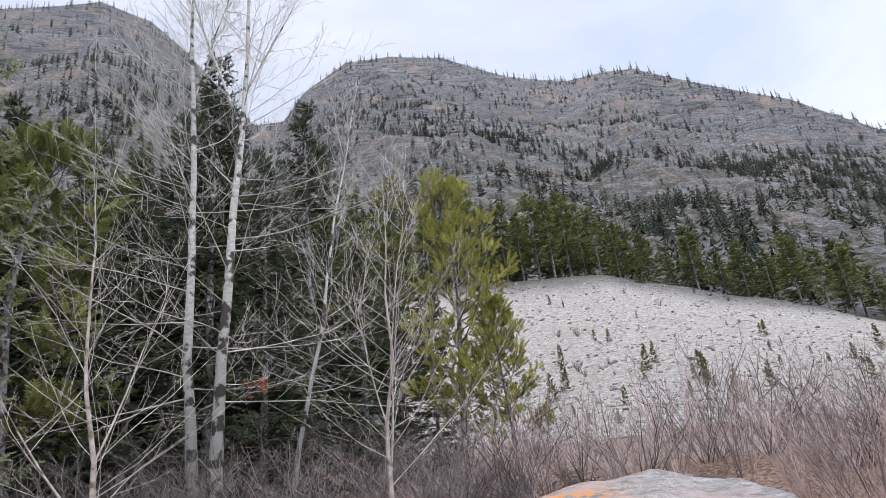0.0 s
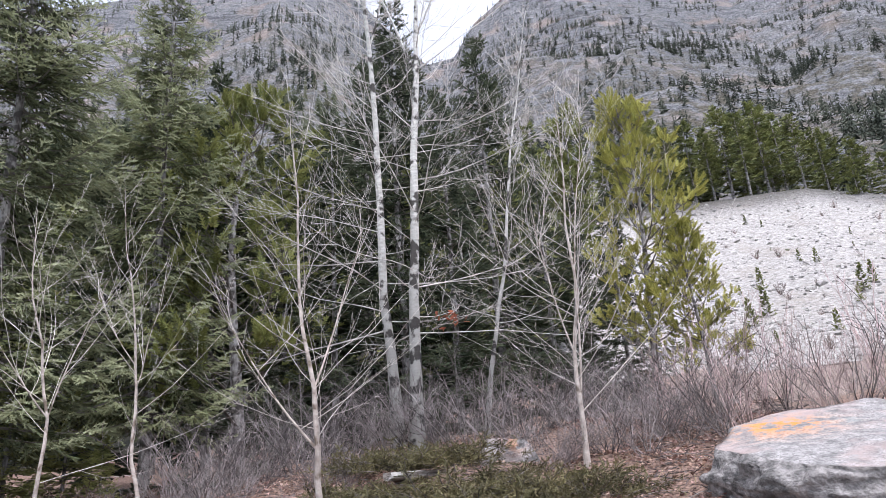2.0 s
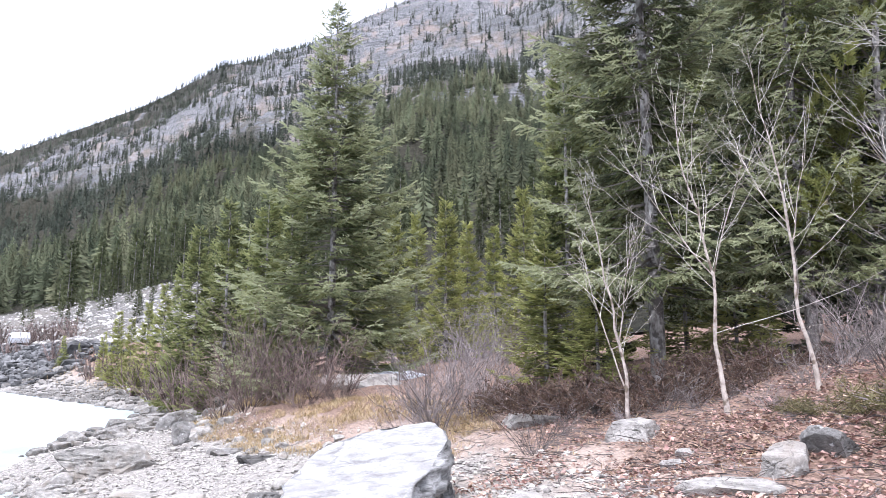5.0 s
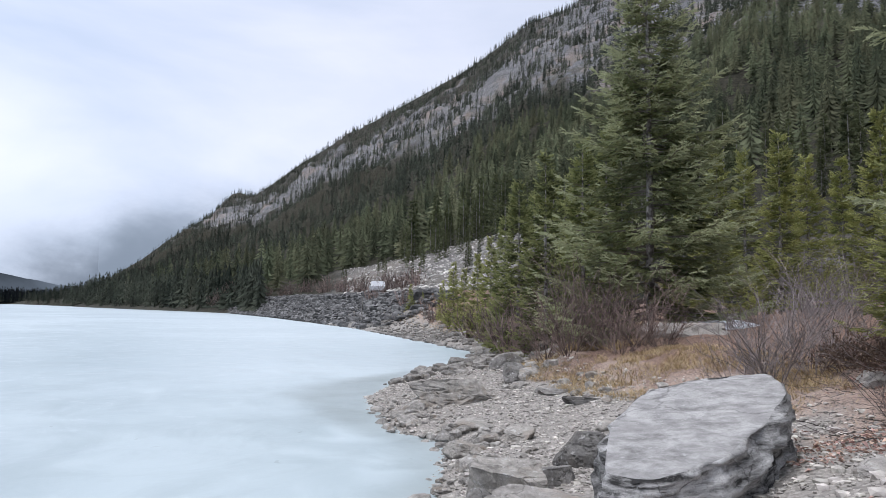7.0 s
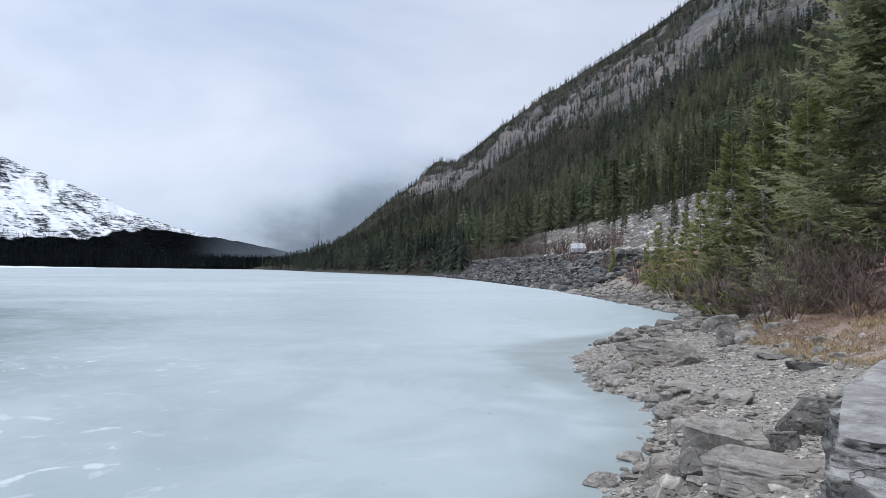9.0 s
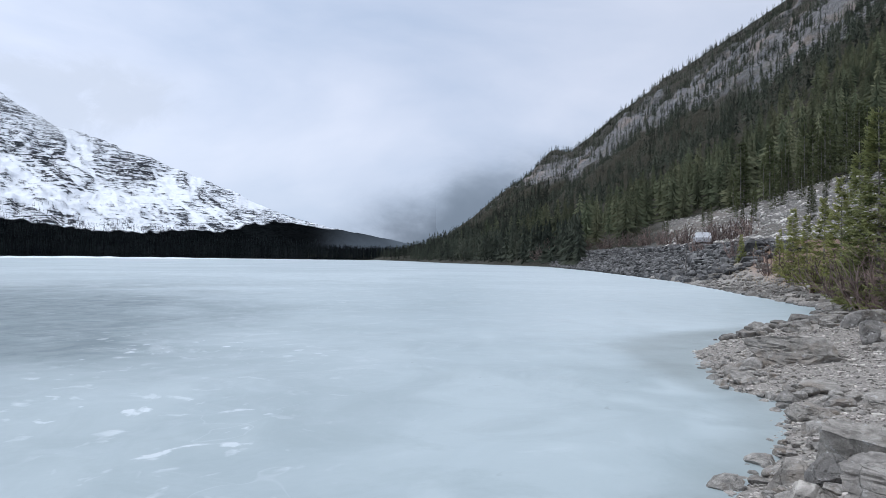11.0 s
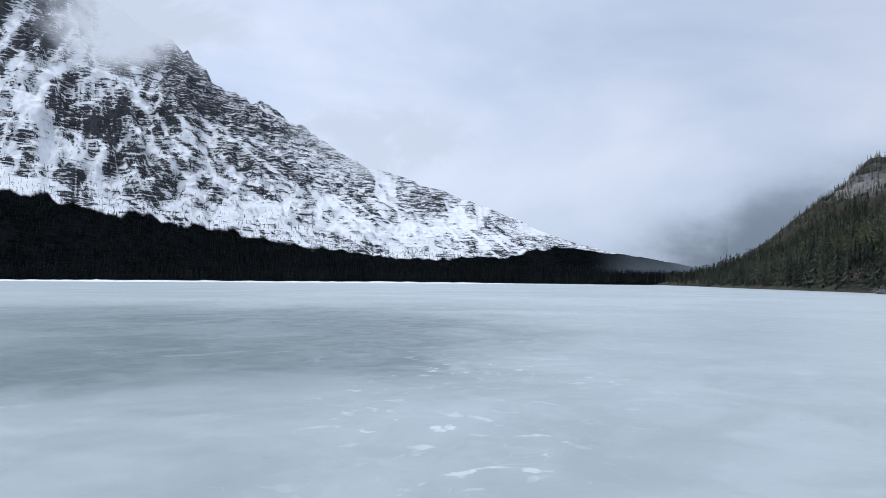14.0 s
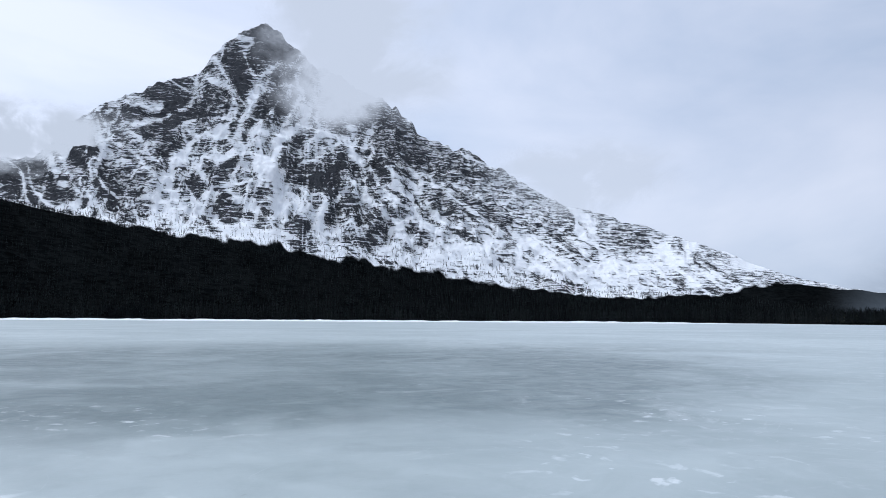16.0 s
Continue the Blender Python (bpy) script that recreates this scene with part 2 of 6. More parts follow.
def smooth_noise(x, y, z=0.0, seed=0):
    """Value noise in 0..1 on arrays."""
    x, y, z = np.broadcast_arrays(np.asarray(x, float), np.asarray(y, float), np.asarray(z, float))
    i, j, k = np.floor(x).astype(np.int64), np.floor(y).astype(np.int64), np.floor(z).astype(np.int64)
    u, v, w = x - i, y - j, z - k
    u, v, w = u * u * (3 - 2 * u), v * v * (3 - 2 * v), w * w * (3 - 2 * w)
    out = 0.0
    for a in (0, 1):
        for b in (0, 1):
            for c in (0, 1):
                out = out + lattice(i + a, j + b, k + c, seed) * (u if a else 1 - u) * (v if b else 1 - v) * (w if c else 1 - w)
    return out


def fractal(x, y, z=0.0, octaves=5, seed=0, gain=0.5):
    total, amp, norm = 0.0, 1.0, 0.0
    for o in range(octaves):
        total, norm = total + amp * smooth_noise(np.asarray(x) * 2**o, np.asarray(y) * 2**o, np.asarray(z) * 2**o, seed + o), norm + amp
        amp *= gain
    return total / norm


def ramp(a, b, x):
    s = np.clip((np.asarray(x, float) - a) / (b - a), 0, 1)
    return s * s * (3 - 2 * s)


# ---- the lie of the land ----
SHORE_X = [-3000, -728, -497, -316, -174, -110, -62, -36, -31.5, -25.2, -19, -14.6, -10.7, -9.9, -7.2, -5.6, -3, 0, 4, 20, 100, 3000]
SHORE_Y = [-2500, -529, -335, -191, -70, -36, -12.7, -3, -1.1, -0.9, -2.6, -2.9, -1.6, -0.8, -0.7, -0.95, -1.3, -1.7, -2.5, -5, -10, -300]
FAR_SHORE = 950.0
# bearing; where the hillside starts; the scree's upper edge and its elevation; the crest's distance
SLOPE_AZ = [-75, -45, -32, -28, -19, -13, -3, 8, 20, 40, 55, 70, 82, 90, 96, 101, 106, 113, 121, 127]
SLOPE_R0 = [20, 18, 18, 18, 18, 18, 18, 18, 18, 20, 22, 26, 40, 58, 62, 82, 112, 205, 400, 700]
SLOPE_R1 = [60, 58, 58, 58, 58, 58, 58, 58, 55, 50, 60, 75, 95, 115, 150, 190, 240, 330, 560, 900]
SLOPE_E1 = [4, 7, 11.0, 13.0, 16.8, 18.8, 20.0, 20, 16, 10, 7, 5.5, 6, 6.3, 4.6, 3.4, 2.6, 1.7, 0.7, 0.3]
SLOPE_RC = [600, 620, 650, 650, 680, 690, 700, 700, 690, 700, 700, 730, 790, 860, 930, 1010, 1110, 1280, 1500, 1800]
CREST_AZ = [-75, -60, -45, -36, -31, -25, -19.6, -17, -13.3, -8, -1.5, 3.7, 8.3, 12.4, 14.6, 17.3, 19.9, 23.7, 27, 31.4, 39, 50, 60, 67, 72, 75.7, 79.4, 82.5, 87.3, 92.7, 97.7, 102.5, 106.5, 110.2, 114.2, 116.3, 118.4, 121.3, 127]
CREST_EL = [8, 13, 20, 24.0, 28.3, 31.6, 34.4, 34.8, 34.9, 36.2, 38.6, 39.1, 38.8, 36.6, 34.2, 33.8, 35.9, 38.9, 40.6, 41.2, 38.9, 35, 32, 30.4, 29.2, 27.8, 25.8, 24.6, 23.2, 19.7, 17.0, 14.3, 11.7, 8.8, 6.6, 5.2, 3.4, 1.4, 0.3]


def bank(v, x):
    """Height of the lakeside ground, v metres inland of the shoreline."""
    steep = np.interp(v, [-30, -3, -0.6, 0, 0.5, 1.2, 2, 3.7, 5.5, 7, 10, 20, 40], [-4, -0.6, -0.15, 0, 0.16, 0.42, 0.66, 1.10, 1.40, 1.78, 2.45, 3.6, 4.2])
    beach = np.interp(v, [-30, -3, -0.6, 0, 0.5, 2, 3, 3.9, 4.3, 6, 10, 20, 40], [-4, -0.5, -0.1, 0, 0.12, 0.34, 0.5, 0.72, 1.0, 1.35, 1.9, 3.0, 4.0])
    dyke = np.interp(v, [-30, -3, -0.6, 0, 1, 6.5, 10, 40], [-4, -0.6, -0.1, 0, 0.4, 3.3, 3.5, 4.0])
    b = ramp(-4.2, -8.5, x)
    d = ramp(-48, -62, x)
    return (steep * (1 - b) + beach * b) * (1 - d) + dyke * d


def land(x, y, rough=True):
    x, y = np.asarray(x, float), np.asarray(y, float)
    r, az = np.hypot(x, y), np.degrees(np.arctan2(-x, y))
    v = y - np.interp(x, SHORE_X, SHORE_Y)
    z = bank(v, x)
    r0, r1, rc = (np.interp(az, SLOPE_AZ, q) for q in (SLOPE_R0, SLOPE_R1, SLOPE_RC))
    z1 = 2 + r1 * np.tan(np.radians(np.interp(az, SLOPE_AZ, SLOPE_E1))) - 4
    zc = 2 + rc * np.tan(np.radians(np.interp(az, CREST_AZ, CREST_EL))) - 4
    a = np.clip((r - r0) / (r1 - r0), 0, 1)
    s = np.clip((r - r1) / (rc - r1), 0, 1)
    up = z1 * (0.25 * a + 0.75 * a**1.5) + (zc - z1) * (0.10 * s + 0.90 * s**1.45)
    up = np.where(r > rc, zc - (r - rc) * 0.55, up)
    side = ramp(-80, -62, az) * (1 - ramp(122, 127, az))
    z = z + np.maximum(up, -0.5) * side * (v > -1)
    far = (r > FAR_SHORE) & ((az > 121) | (az < -120))
    z = np.where(far & (z < 1.5), np.maximum(z, np.minimum((r - FAR_SHORE) * 0.03, 4)), z)
    if rough:
        near = ramp(0.2, 2.0, v) * (1 - ramp(14, 40, r))
        z = z + near * ((fractal(x * 0.9, y * 0.9, 0, 4, 5) - 0.5) * 0.34)
    return z


def ground_z(x, y):
    return float(land(np.array([x]), np.array([y]))[0])


def place(az, r, lift=0.0):
    x, y = polar(az, r)
    return (float(x), float(y), ground_z(x, y) + lift)


def sheet(name, azs, rs, height, mat, smooth=True, close=False):
    """A sheet on a fan of bearings and distances."""
    A, Rr = np.meshgrid(azs, rs, indexing="ij")
    x, y = polar(A, Rr)
    z = height(x, y, A, Rr)
    na, nr = A.shape
    idx = np.arange(na * nr).reshape(na, nr)
    f = np.stack([idx[:-1, :-1], idx[1:, :-1], idx[1:, 1:], idx[:-1, 1:]], -1).reshape(-1, 4)
    if close:
        f = np.concatenate([f, np.stack([idx[-1, :-1], idx[0, :-1], idx[0, 1:], idx[-1, 1:]], -1)])
    return link(name, np.stack([x, y, z], -1).reshape(-1, 3), f, mat, smooth=smooth)


def nodes_of(name):
    m = bpy.data.materials.new(name)
    m.use_nodes = True
    return m, m.node_tree.nodes, m.node_tree.links, m.node_tree.nodes["Principled BSDF"]


def noise_node(n, l, vec, scale, detail=6.0, rough=0.55, distortion=0.0, stretch=None):
    if stretch:
        mp = n.new("ShaderNodeMapping")
        mp.inputs["Scale"].default_value = stretch
        l.new(vec, mp.inputs["Vector"])
        vec = mp.outputs["Vector"]
    t = n.new("ShaderNodeTexNoise")
    t.inputs["Scale"].default_value, t.inputs["Detail"].default_value = scale, detail
    t.inputs["Roughness"].default_value, t.inputs["Distortion"].default_value = rough, distortion
    l.new(vec, t.inputs["Vector"])
    return t.outputs["Fac"]


def mapped(n, l, value, a, b, lo=0.0, hi=1.0):
    r = n.new("ShaderNodeMapRange")
    r.inputs[1].default_value, r.inputs[2].default_value, r.inputs[3].default_value, r.inputs[4].default_value = a, b, lo, hi
    l.new(value, r.inputs[0])
    return r.outputs[0]


def mixed(n, l, fac, c0, c1):
    mx = n.new("ShaderNodeMix")
    mx.data_type = "RGBA"
    if isinstance(fac, float):
        mx.inputs["Factor"].default_value = fac
    else:
        l.new(fac, mx.inputs["Factor"])
    for slot, c in ((6, c0), (7, c1)):
        if isinstance(c, tuple):
            mx.inputs[slot].default_value = (*c, 1)
        else:
            l.new(c, mx.inputs[slot])
    return mx.outputs[2]


def math_node(n, l, op, a, b):
    t = n.new("ShaderNodeMath")
    t.operation = op
    for slot, q in ((0, a), (1, b)):
        if isinstance(q, (int, float)):
            t.inputs[slot].default_value = q
        else:
            l.new(q, t.inputs[slot])
    return t.outputs[0]


def bumped(n, l, b, value, strength, distance):
    bp = n.new("ShaderNodeBump")
    bp.inputs["Strength"].default_value, bp.inputs["Distance"].default_value = strength, distance
    l.new(value, bp.inputs["Height"])
    l.new(bp.outputs["Normal"], b.inputs["Normal"])


def masked(ob, name, values):
    at = ob.data.attributes.new(name, "FLOAT", "POINT")
    at.data.foreach_set("value", np.asarray(values, np.float32).ravel())


def attribute(n, name):
    a = n.new("ShaderNodeAttribute")
    a.attribute_name = name
    return a.outputs["Fac"]


def stone(name, dark, light, stain, scale=5.0, crack=2.2, by_object=0.2, pale=(0.5, 0.49, 0.47), bed=1.0, split=0.35, spread=(0.32, 0.68)):
    """Weathered limestone: mottled grey, fine speckle, stains, spots of pale lichen and hair cracks."""
    m = bpy.data.materials.new(name)
    m.use_nodes = True
    n, l = m.node_tree.nodes, m.node_tree.links
    b = n["Principled BSDF"]
    b.inputs["Roughness"].default_value, b.inputs["Specular IOR Level"].default_value = 0.9, 0.25
    geo = n.new("ShaderNodeNewGeometry")
    pos = geo.outputs["Position"]
    mottle = noise_node(n, l, pos, scale, 12, 0.72, 0.3, stretch=(1, 1, bed))
    speck = noise_node(n, l, pos, 70, 6, 0.7)
    col = mixed(n, l, mapped(n, l, mottle, *spread), dark, light)
    col = mixed(n, l, mapped(n, l, speck, 0.52, 0.70, 0.0, 0.55), col, dark)
    col = mixed(n, l, mapped(n, l, noise_node(n, l, pos, scale * 0.4, 8, 0.65), 0.52, 0.66, 0.0, 0.7), col, stain)
    col = mixed(n, l, mapped(n, l, noise_node(n, l, pos, 11, 7, 0.65), 0.60, 0.66, 0.0, 0.6), col, pale)
    wob = n.new("ShaderNodeMix")
    wob.data_type = "RGBA"
    wob.blend_type = "LINEAR_LIGHT"
    wob.inputs["Factor"].default_value = 0.22
    l.new(pos, wob.inputs[6])
    nz = n.new("ShaderNodeTexNoise")
    nz.inputs["Scale"].default_value, nz.inputs["Detail"].default_value = 2.5, 5.0
    l.new(pos, nz.inputs["Vector"])
    l.new(nz.outputs["Color"], wob.inputs[7])
    vor = n.new("ShaderNodeTexVoronoi")
    vor.feature = "DISTANCE_TO_EDGE"
    vor.inputs["Scale"].default_value = crack
    l.new(wob.outputs[2], vor.inputs["Vector"])
    gap = mapped(n, l, vor.outputs["Distance"], 0.008, 0.0, 0.0, split)
    col = mixed(n, l, gap, col, (0.035, 0.033, 0.03))
    info = n.new("ShaderNodeObjectInfo")
    rnd = math_node(n, l, "ADD", info.outputs["Random"], geo.outputs["Random Per Island"])
    hs = n.new("ShaderNodeHueSaturation")
    l.new(mapped(n, l, rnd, 0.0, 2.0, 1 - by_object, 1 + by_object), hs.inputs["Value"])
    l.new(col, hs.inputs["Color"])
    l.new(hs.outputs["Color"], b.inputs["Base Color"])
    h = math_node(n, l, "ADD", math_node(n, l, "MULTIPLY", mottle, 2.0), math_node(n, l, "MULTIPLY", speck, 0.25))
    bumped(n, l, b, math_node(n, l, "SUBTRACT", h, gap), 0.9, 0.025)
    return m


M_ROCK = stone("grey_limestone", (0.13, 0.12, 0.106), (0.46, 0.432, 0.39), (0.27, 0.225, 0.18))
M_ROCK_PALE = stone("pale_limestone", (0.16, 0.148, 0.134), (0.46, 0.432, 0.395), (0.30, 0.255, 0.215), by_object=0.12)
M_ROCK_DARK = stone("dark_shore_stone", (0.055, 0.052, 0.048), (0.27, 0.257, 0.24), (0.11, 0.095, 0.08), by_object=0.3)
M_SCREE = material("scree_stone", (0.20, 0.188, 0.172), (0.56, 0.53, 0.49), 3, 0.9, 0.3, by_object=0.6)

# ground: gravel beach, bare soil, leaf litter
M_GROUND, n, l, b = nodes_of("lakeside_ground")
b.inputs["Roughness"].default_value, b.inputs["Specular IOR Level"].default_value = 0.95, 0.2
pos = n.new("ShaderNodeNewGeometry").outputs["Position"]
fine = noise_node(n, l, pos, 26, 8, 0.65)
mid = noise_node(n, l, pos, 3.0, 6, 0.6)
vor = n.new("ShaderNodeTexVoronoi")
vor.inputs["Scale"].default_value = 28
l.new(pos, vor.inputs["Vector"])
gravel = mixed(n, l, mapped(n, l, vor.outputs["Color"], 0.1, 0.9), (0.13, 0.120, 0.108), (0.45, 0.418, 0.378))
gravel = mixed(n, l, mapped(n, l, fine, 0.4, 0.62), gravel, (0.27, 0.25, 0.225))
soil = mixed(n, l, mapped(n, l, fine, 0.35, 0.65), (0.17, 0.120, 0.095), (0.46, 0.365, 0.305))
soil = mixed(n, l, mapped(n, l, mid, 0.45, 0.6), soil, (0.38, 0.305, 0.255))
litter = mixed(n, l, mapped(n, l, fine, 0.38, 0.62), (0.075, 0.051, 0.041), (0.31, 0.205, 0.158))
col = mixed(n, l, attribute(n, "litter"), soil, litter)
col = mixed(n, l, attribute(n, "gravel"), col, gravel)
turf = mixed(n, l, mapped(n, l, noise_node(n, l, pos, 0.9, 6, 0.65), 0.4, 0.6), (0.022, 0.024, 0.018), (0.06, 0.056, 0.042))
col = mixed(n, l, attribute(n, "turf"), col, turf)
l.new(col, b.inputs["Base Color"])
bumped(n, l, b, math_node(n, l, "ADD", vor.outputs["Distance"], fine), 0.7, 0.03)

AZ_ALL = np.linspace(-180, 180, 361)[:-1]
R_ALL = np.concatenate([np.linspace(0.15, 16, 110), np.geomspace(16.4, 4800, 90)])


def ground_height(x, y, A, Rr):
    z = land(x, y)
    start = np.interp(A, SLOPE_AZ, SLOPE_R0)
    hidden = ramp(4, 12, Rr - start) * ramp(-74, -70, A) * (1 - ramp(124, 126, A)) * (z > 1.0)
    return z - hidden * (1.2 + 0.4 * np.maximum(z, 0))


AZ_FINE = np.concatenate([np.arange(-180, -40, 2.0), np.arange(-40, 110, 0.5), np.arange(110, 180, 1.0)])
ground = sheet("ground", AZ_FINE, R_ALL, ground_height, M_GROUND, close=True)
tagged(ground, "lakeside bank of pale gravel, soil and leaf litter", "ground", kind="structure")
gx, gy = np.array([v.co[:2] for v in ground.data.vertices]).T
gv = gy - np.interp(gx, SHORE_X, SHORE_Y)
edge = 3.7 + (fractal(gx * 0.8, gy * 0.8, 0, 3, 9) - 0.5) * 1.6
west = ramp(-1.6, -3.8, gx + (fractal(gx, gy, 0, 3, 15) - 0.5) * 2.5)
masked(ground, "gravel", (west * (1 - ramp(-0.35, 0.25, gv - edge)) + (1 - west) * np.maximum(1 - ramp(0.6, 1.4, gv), 0.35 * ramp(9.5, 13.5, gv + (fractal(gx, gy, 0, 3, 13) - 0.5) * 4) * ramp(-1.5, 2.5, gx))) * (1 - ramp(-75, -95, gx)))
masked(ground, "litter", np.maximum(ramp(3.6, 5.2, gv + (fractal(gx, gy, 0, 3, 3) - 0.5) * 3), ramp(-75, -95, gx)))
masked(ground, "turf", ramp(-60, -90, gx))

# the frozen lake
M_ICE, n, l, b = nodes_of("lake_ice")
pos = n.new("ShaderNodeNewGeometry").outputs["Position"]
big = noise_node(n, l, pos, 0.05, 4, 0.55, 0.6)
patches = noise_node(n, l, pos, 0.16, 6, 0.6, 1.5)
blotch = noise_node(n, l, pos, 1.1, 5, 0.6, 0.8)
col = mixed(n, l, mapped(n, l, big, 0.38, 0.62), (0.325, 0.39, 0.405), (0.44, 0.505, 0.52))
col = mixed(n, l, math_node(n, l, "MULTIPLY", mapped(n, l, patches, 0.47, 0.66, 0.0, 0.85), mapped(n, l, attribute(n, "thin"), 0.0, 0.6, 0.34, 1.0)), col, (0.24, 0.30, 0.31))
col = mixed(n, l, mapped(n, l, blotch, 0.50, 0.72, 0.0, 0.4), col, (0.52, 0.58, 0.60))
flecks = math_node(n, l, "MULTIPLY", mapped(n, l, noise_node(n, l, pos, 2.3, 3, 0.5, 0.5), 0.60, 0.67), math_node(n, l, "MULTIPLY", mapped(n, l, noise_node(n, l, pos, 0.13, 3), 0.45, 0.56), mapped(n, l, attribute(n, "fleck"), 0.0, 0.6, 0.10, 1.0)))
col = mixed(n, l, math_node(n, l, "MULTIPLY", attribute(n, "thin"), mapped(n, l, patches, 0.25, 0.55, 0.45, 1.0)), col, (0.125, 0.168, 0.178))
col = mixed(n, l, math_node(n, l, "MULTIPLY", flecks, 0.6), col, (0.78, 0.82, 0.85))
streaks = noise_node(n, l, pos, 0.42, 9, 0.68, 1.2)
col = mixed(n, l, mapped(n, l, streaks, 0.50, 0.64, 0.0, 0.42), col, (0.27, 0.325, 0.335))
col = mixed(n, l, mapped(n, l, streaks, 0.40, 0.30, 0.0, 0.35), col, (0.60, 0.65, 0.67))
veins = noise_node(n, l, pos, 0.23, 4, 0.5, 0.8)
line_ = mapped(n, l, math_node(n, l, "ABSOLUTE", math_node(n, l, "SUBTRACT", veins, 0.5), 0.0), 0.0025, 0.0, 0.0, 0.12)
col = mixed(n, l, math_node(n, l, "MULTIPLY", line_, mapped(n, l, patches, 0.45, 0.55)), col, (0.80, 0.84, 0.87))
pits = math_node(n, l, "MULTIPLY", mapped(n, l, noise_node(n, l, pos, 3.1, 2, 0.5, 0.4), 0.725, 0.76), mapped(n, l, noise_node(n, l, pos, 0.4, 2), 0.45, 0.6))
col = mixed(n, l, math_node(n, l, "MULTIPLY", pits, 0.65), col, (0.20, 0.235, 0.24))
col = mixed(n, l, attribute(n, "white"), col, (0.60, 0.665, 0.69))
wet = attribute(n, "wet")
col = mixed(n, l, wet, col, (0.25, 0.285, 0.28))
l.new(col, b.inputs["Base Color"])
b.inputs["Specular IOR Level"].default_value = 0.45
l.new(mapped(n, l, blotch, 0.3, 0.7, 0.30, 0.5), b.inputs["Roughness"])
bumped(n, l, b, math_node(n, l, "ADD", blotch, noise_node(n, l, pos, 9, 4)), 0.10, 0.02)
AZ_ICE = np.concatenate([np.arange(78, 125, 0.5), np.arange(125, 290, 2.0)])
R_ICE = np.concatenate([[0.4], np.linspace(0.8, 30, 100), np.geomspace(31, 980, 50)])
ice = sheet("frozen_lake", AZ_ICE, R_ICE, lambda x, y, A, Rr: np.zeros_like(x) + 0.002, M_ICE)
tagged(ice, "pale blue-grey frozen lake with snow flecks", "lake", kind="structure")
ix, iy = np.array([v.co[:2] for v in ice.data.vertices]).T
iv = iy - np.interp(ix, SHORE_X, SHORE_Y)
wet_width = 0.25 + 1.5 * np.exp(-(((ix + 16) / 5) ** 2)) + (fractal(ix * 0.7, iy * 0.7, 0, 4, 2) - 0.45) * 1.2
ir, ia = np.hypot(ix, iy), np.degrees(np.arctan2(-ix, iy)) % 360
masked(ice, "thin", 0.16 * ramp(112, 140, ia) * (1 - ramp(14, 24, ir)) + ramp(10, 17, ir) * (1 - ramp(28, 75, ir)) * ramp(130, 150, ia + (fractal(ix / 6, iy / 6, 0, 3, 17) - 0.5) * 12) * (0.55 + 0.9 * fractal(ix / 9, iy / 9, 0, 3, 19)))
masked(ice, "white", ramp(92, 100, ia) * (1 - ramp(108, 124, ia)) * ramp(10, 22, ir) * (1 - ramp(150, 400, ir)) * 0.45)
masked(ice, "fleck", np.exp(-(((ir - 11) / 6) ** 2)) * ramp(122, 140, ia))
masked(ice, "wet", ramp(-0.5, 0.6, iv + wet_width) * (ix > -30) * (0.35 + 0.6 * fractal(ix * 0.9, iy * 0.9, 0, 4, 6)))

# ---- the hillside with scree, rock bands and woods ----
M_HILL, n, l, b = nodes_of("hillside_rock")
b.inputs["Roughness"].default_value, b.inputs["Specular IOR Level"].default_value = 0.95, 0.15
g = n.new("ShaderNodeNewGeometry")
pos = g.outputs["Position"]
f1 = noise_node(n, l, pos, 0.75, 9, 0.75)
f2 = noise_node(n, l, pos, 0.03, 6, 0.6, 0.4)
ledges = noise_node(n, l, pos, 0.11, 9, 0.70, 0.5, stretch=(0.45, 0.45, 3.6))
joints = noise_node(n, l, pos, 0.16, 8, 0.70, 0.3, stretch=(1.6, 1.6, 0.45))
tone = noise_node(n, l, pos, 0.012, 5, 0.6)
rock = mixed(n, l, mapped(n, l, f1, 0.38, 0.62), (0.070, 0.072, 0.077), (0.35, 0.345, 0.345))
rock = mixed(n, l, mapped(n, l, tone, 0.42, 0.60, 0.0, 0.45), rock, (0.125, 0.130, 0.140))
rock = mixed(n, l, mapped(n, l, ledges, 0.40, 0.33, 0.0, 0.7), rock, (0.43, 0.42, 0.41))
rock = mixed(n, l, math_node(n, l, "MULTIPLY", mapped(n, l, ledges, 0.525, 0.575, 0.0, 0.9), mapped(n, l, attribute(n, "cliff"), 0.0, 1.0, 0.45, 1.0)), rock, (0.050, 0.052, 0.057))
rock = mixed(n, l, mapped(n, l, joints, 0.58, 0.66, 0.0, 0.55), rock, (0.060, 0.062, 0.066))
rock = mixed(n, l, mapped(n, l, f2, 0.53, 0.66, 0, 0.55), rock, (0.36, 0.275, 0.22))
scrub = mixed(n, l, mapped(n, l, f1, 0.4, 0.6), (0.050, 0.050, 0.036), (0.16, 0.14, 0.105))
rock = mixed(n, l, math_node(n, l, "MULTIPLY", attribute(n, "scrub"), mapped(n, l, noise_node(n, l, pos, 0.12, 8, 0.7), 0.45, 0.56)), rock, scrub)
pebble = noise_node(n, l, pos, 4.5, 9, 0.75)
stony = mixed(n, l, mapped(n, l, pebble, 0.36, 0.62), (0.19, 0.178, 0.162), (0.56, 0.525, 0.485))
stony = mixed(n, l, mapped(n, l, noise_node(n, l, pos, 0.22, 8, 0.7), 0.53, 0.64, 0, 0.6), stony, (0.34, 0.30, 0.255))
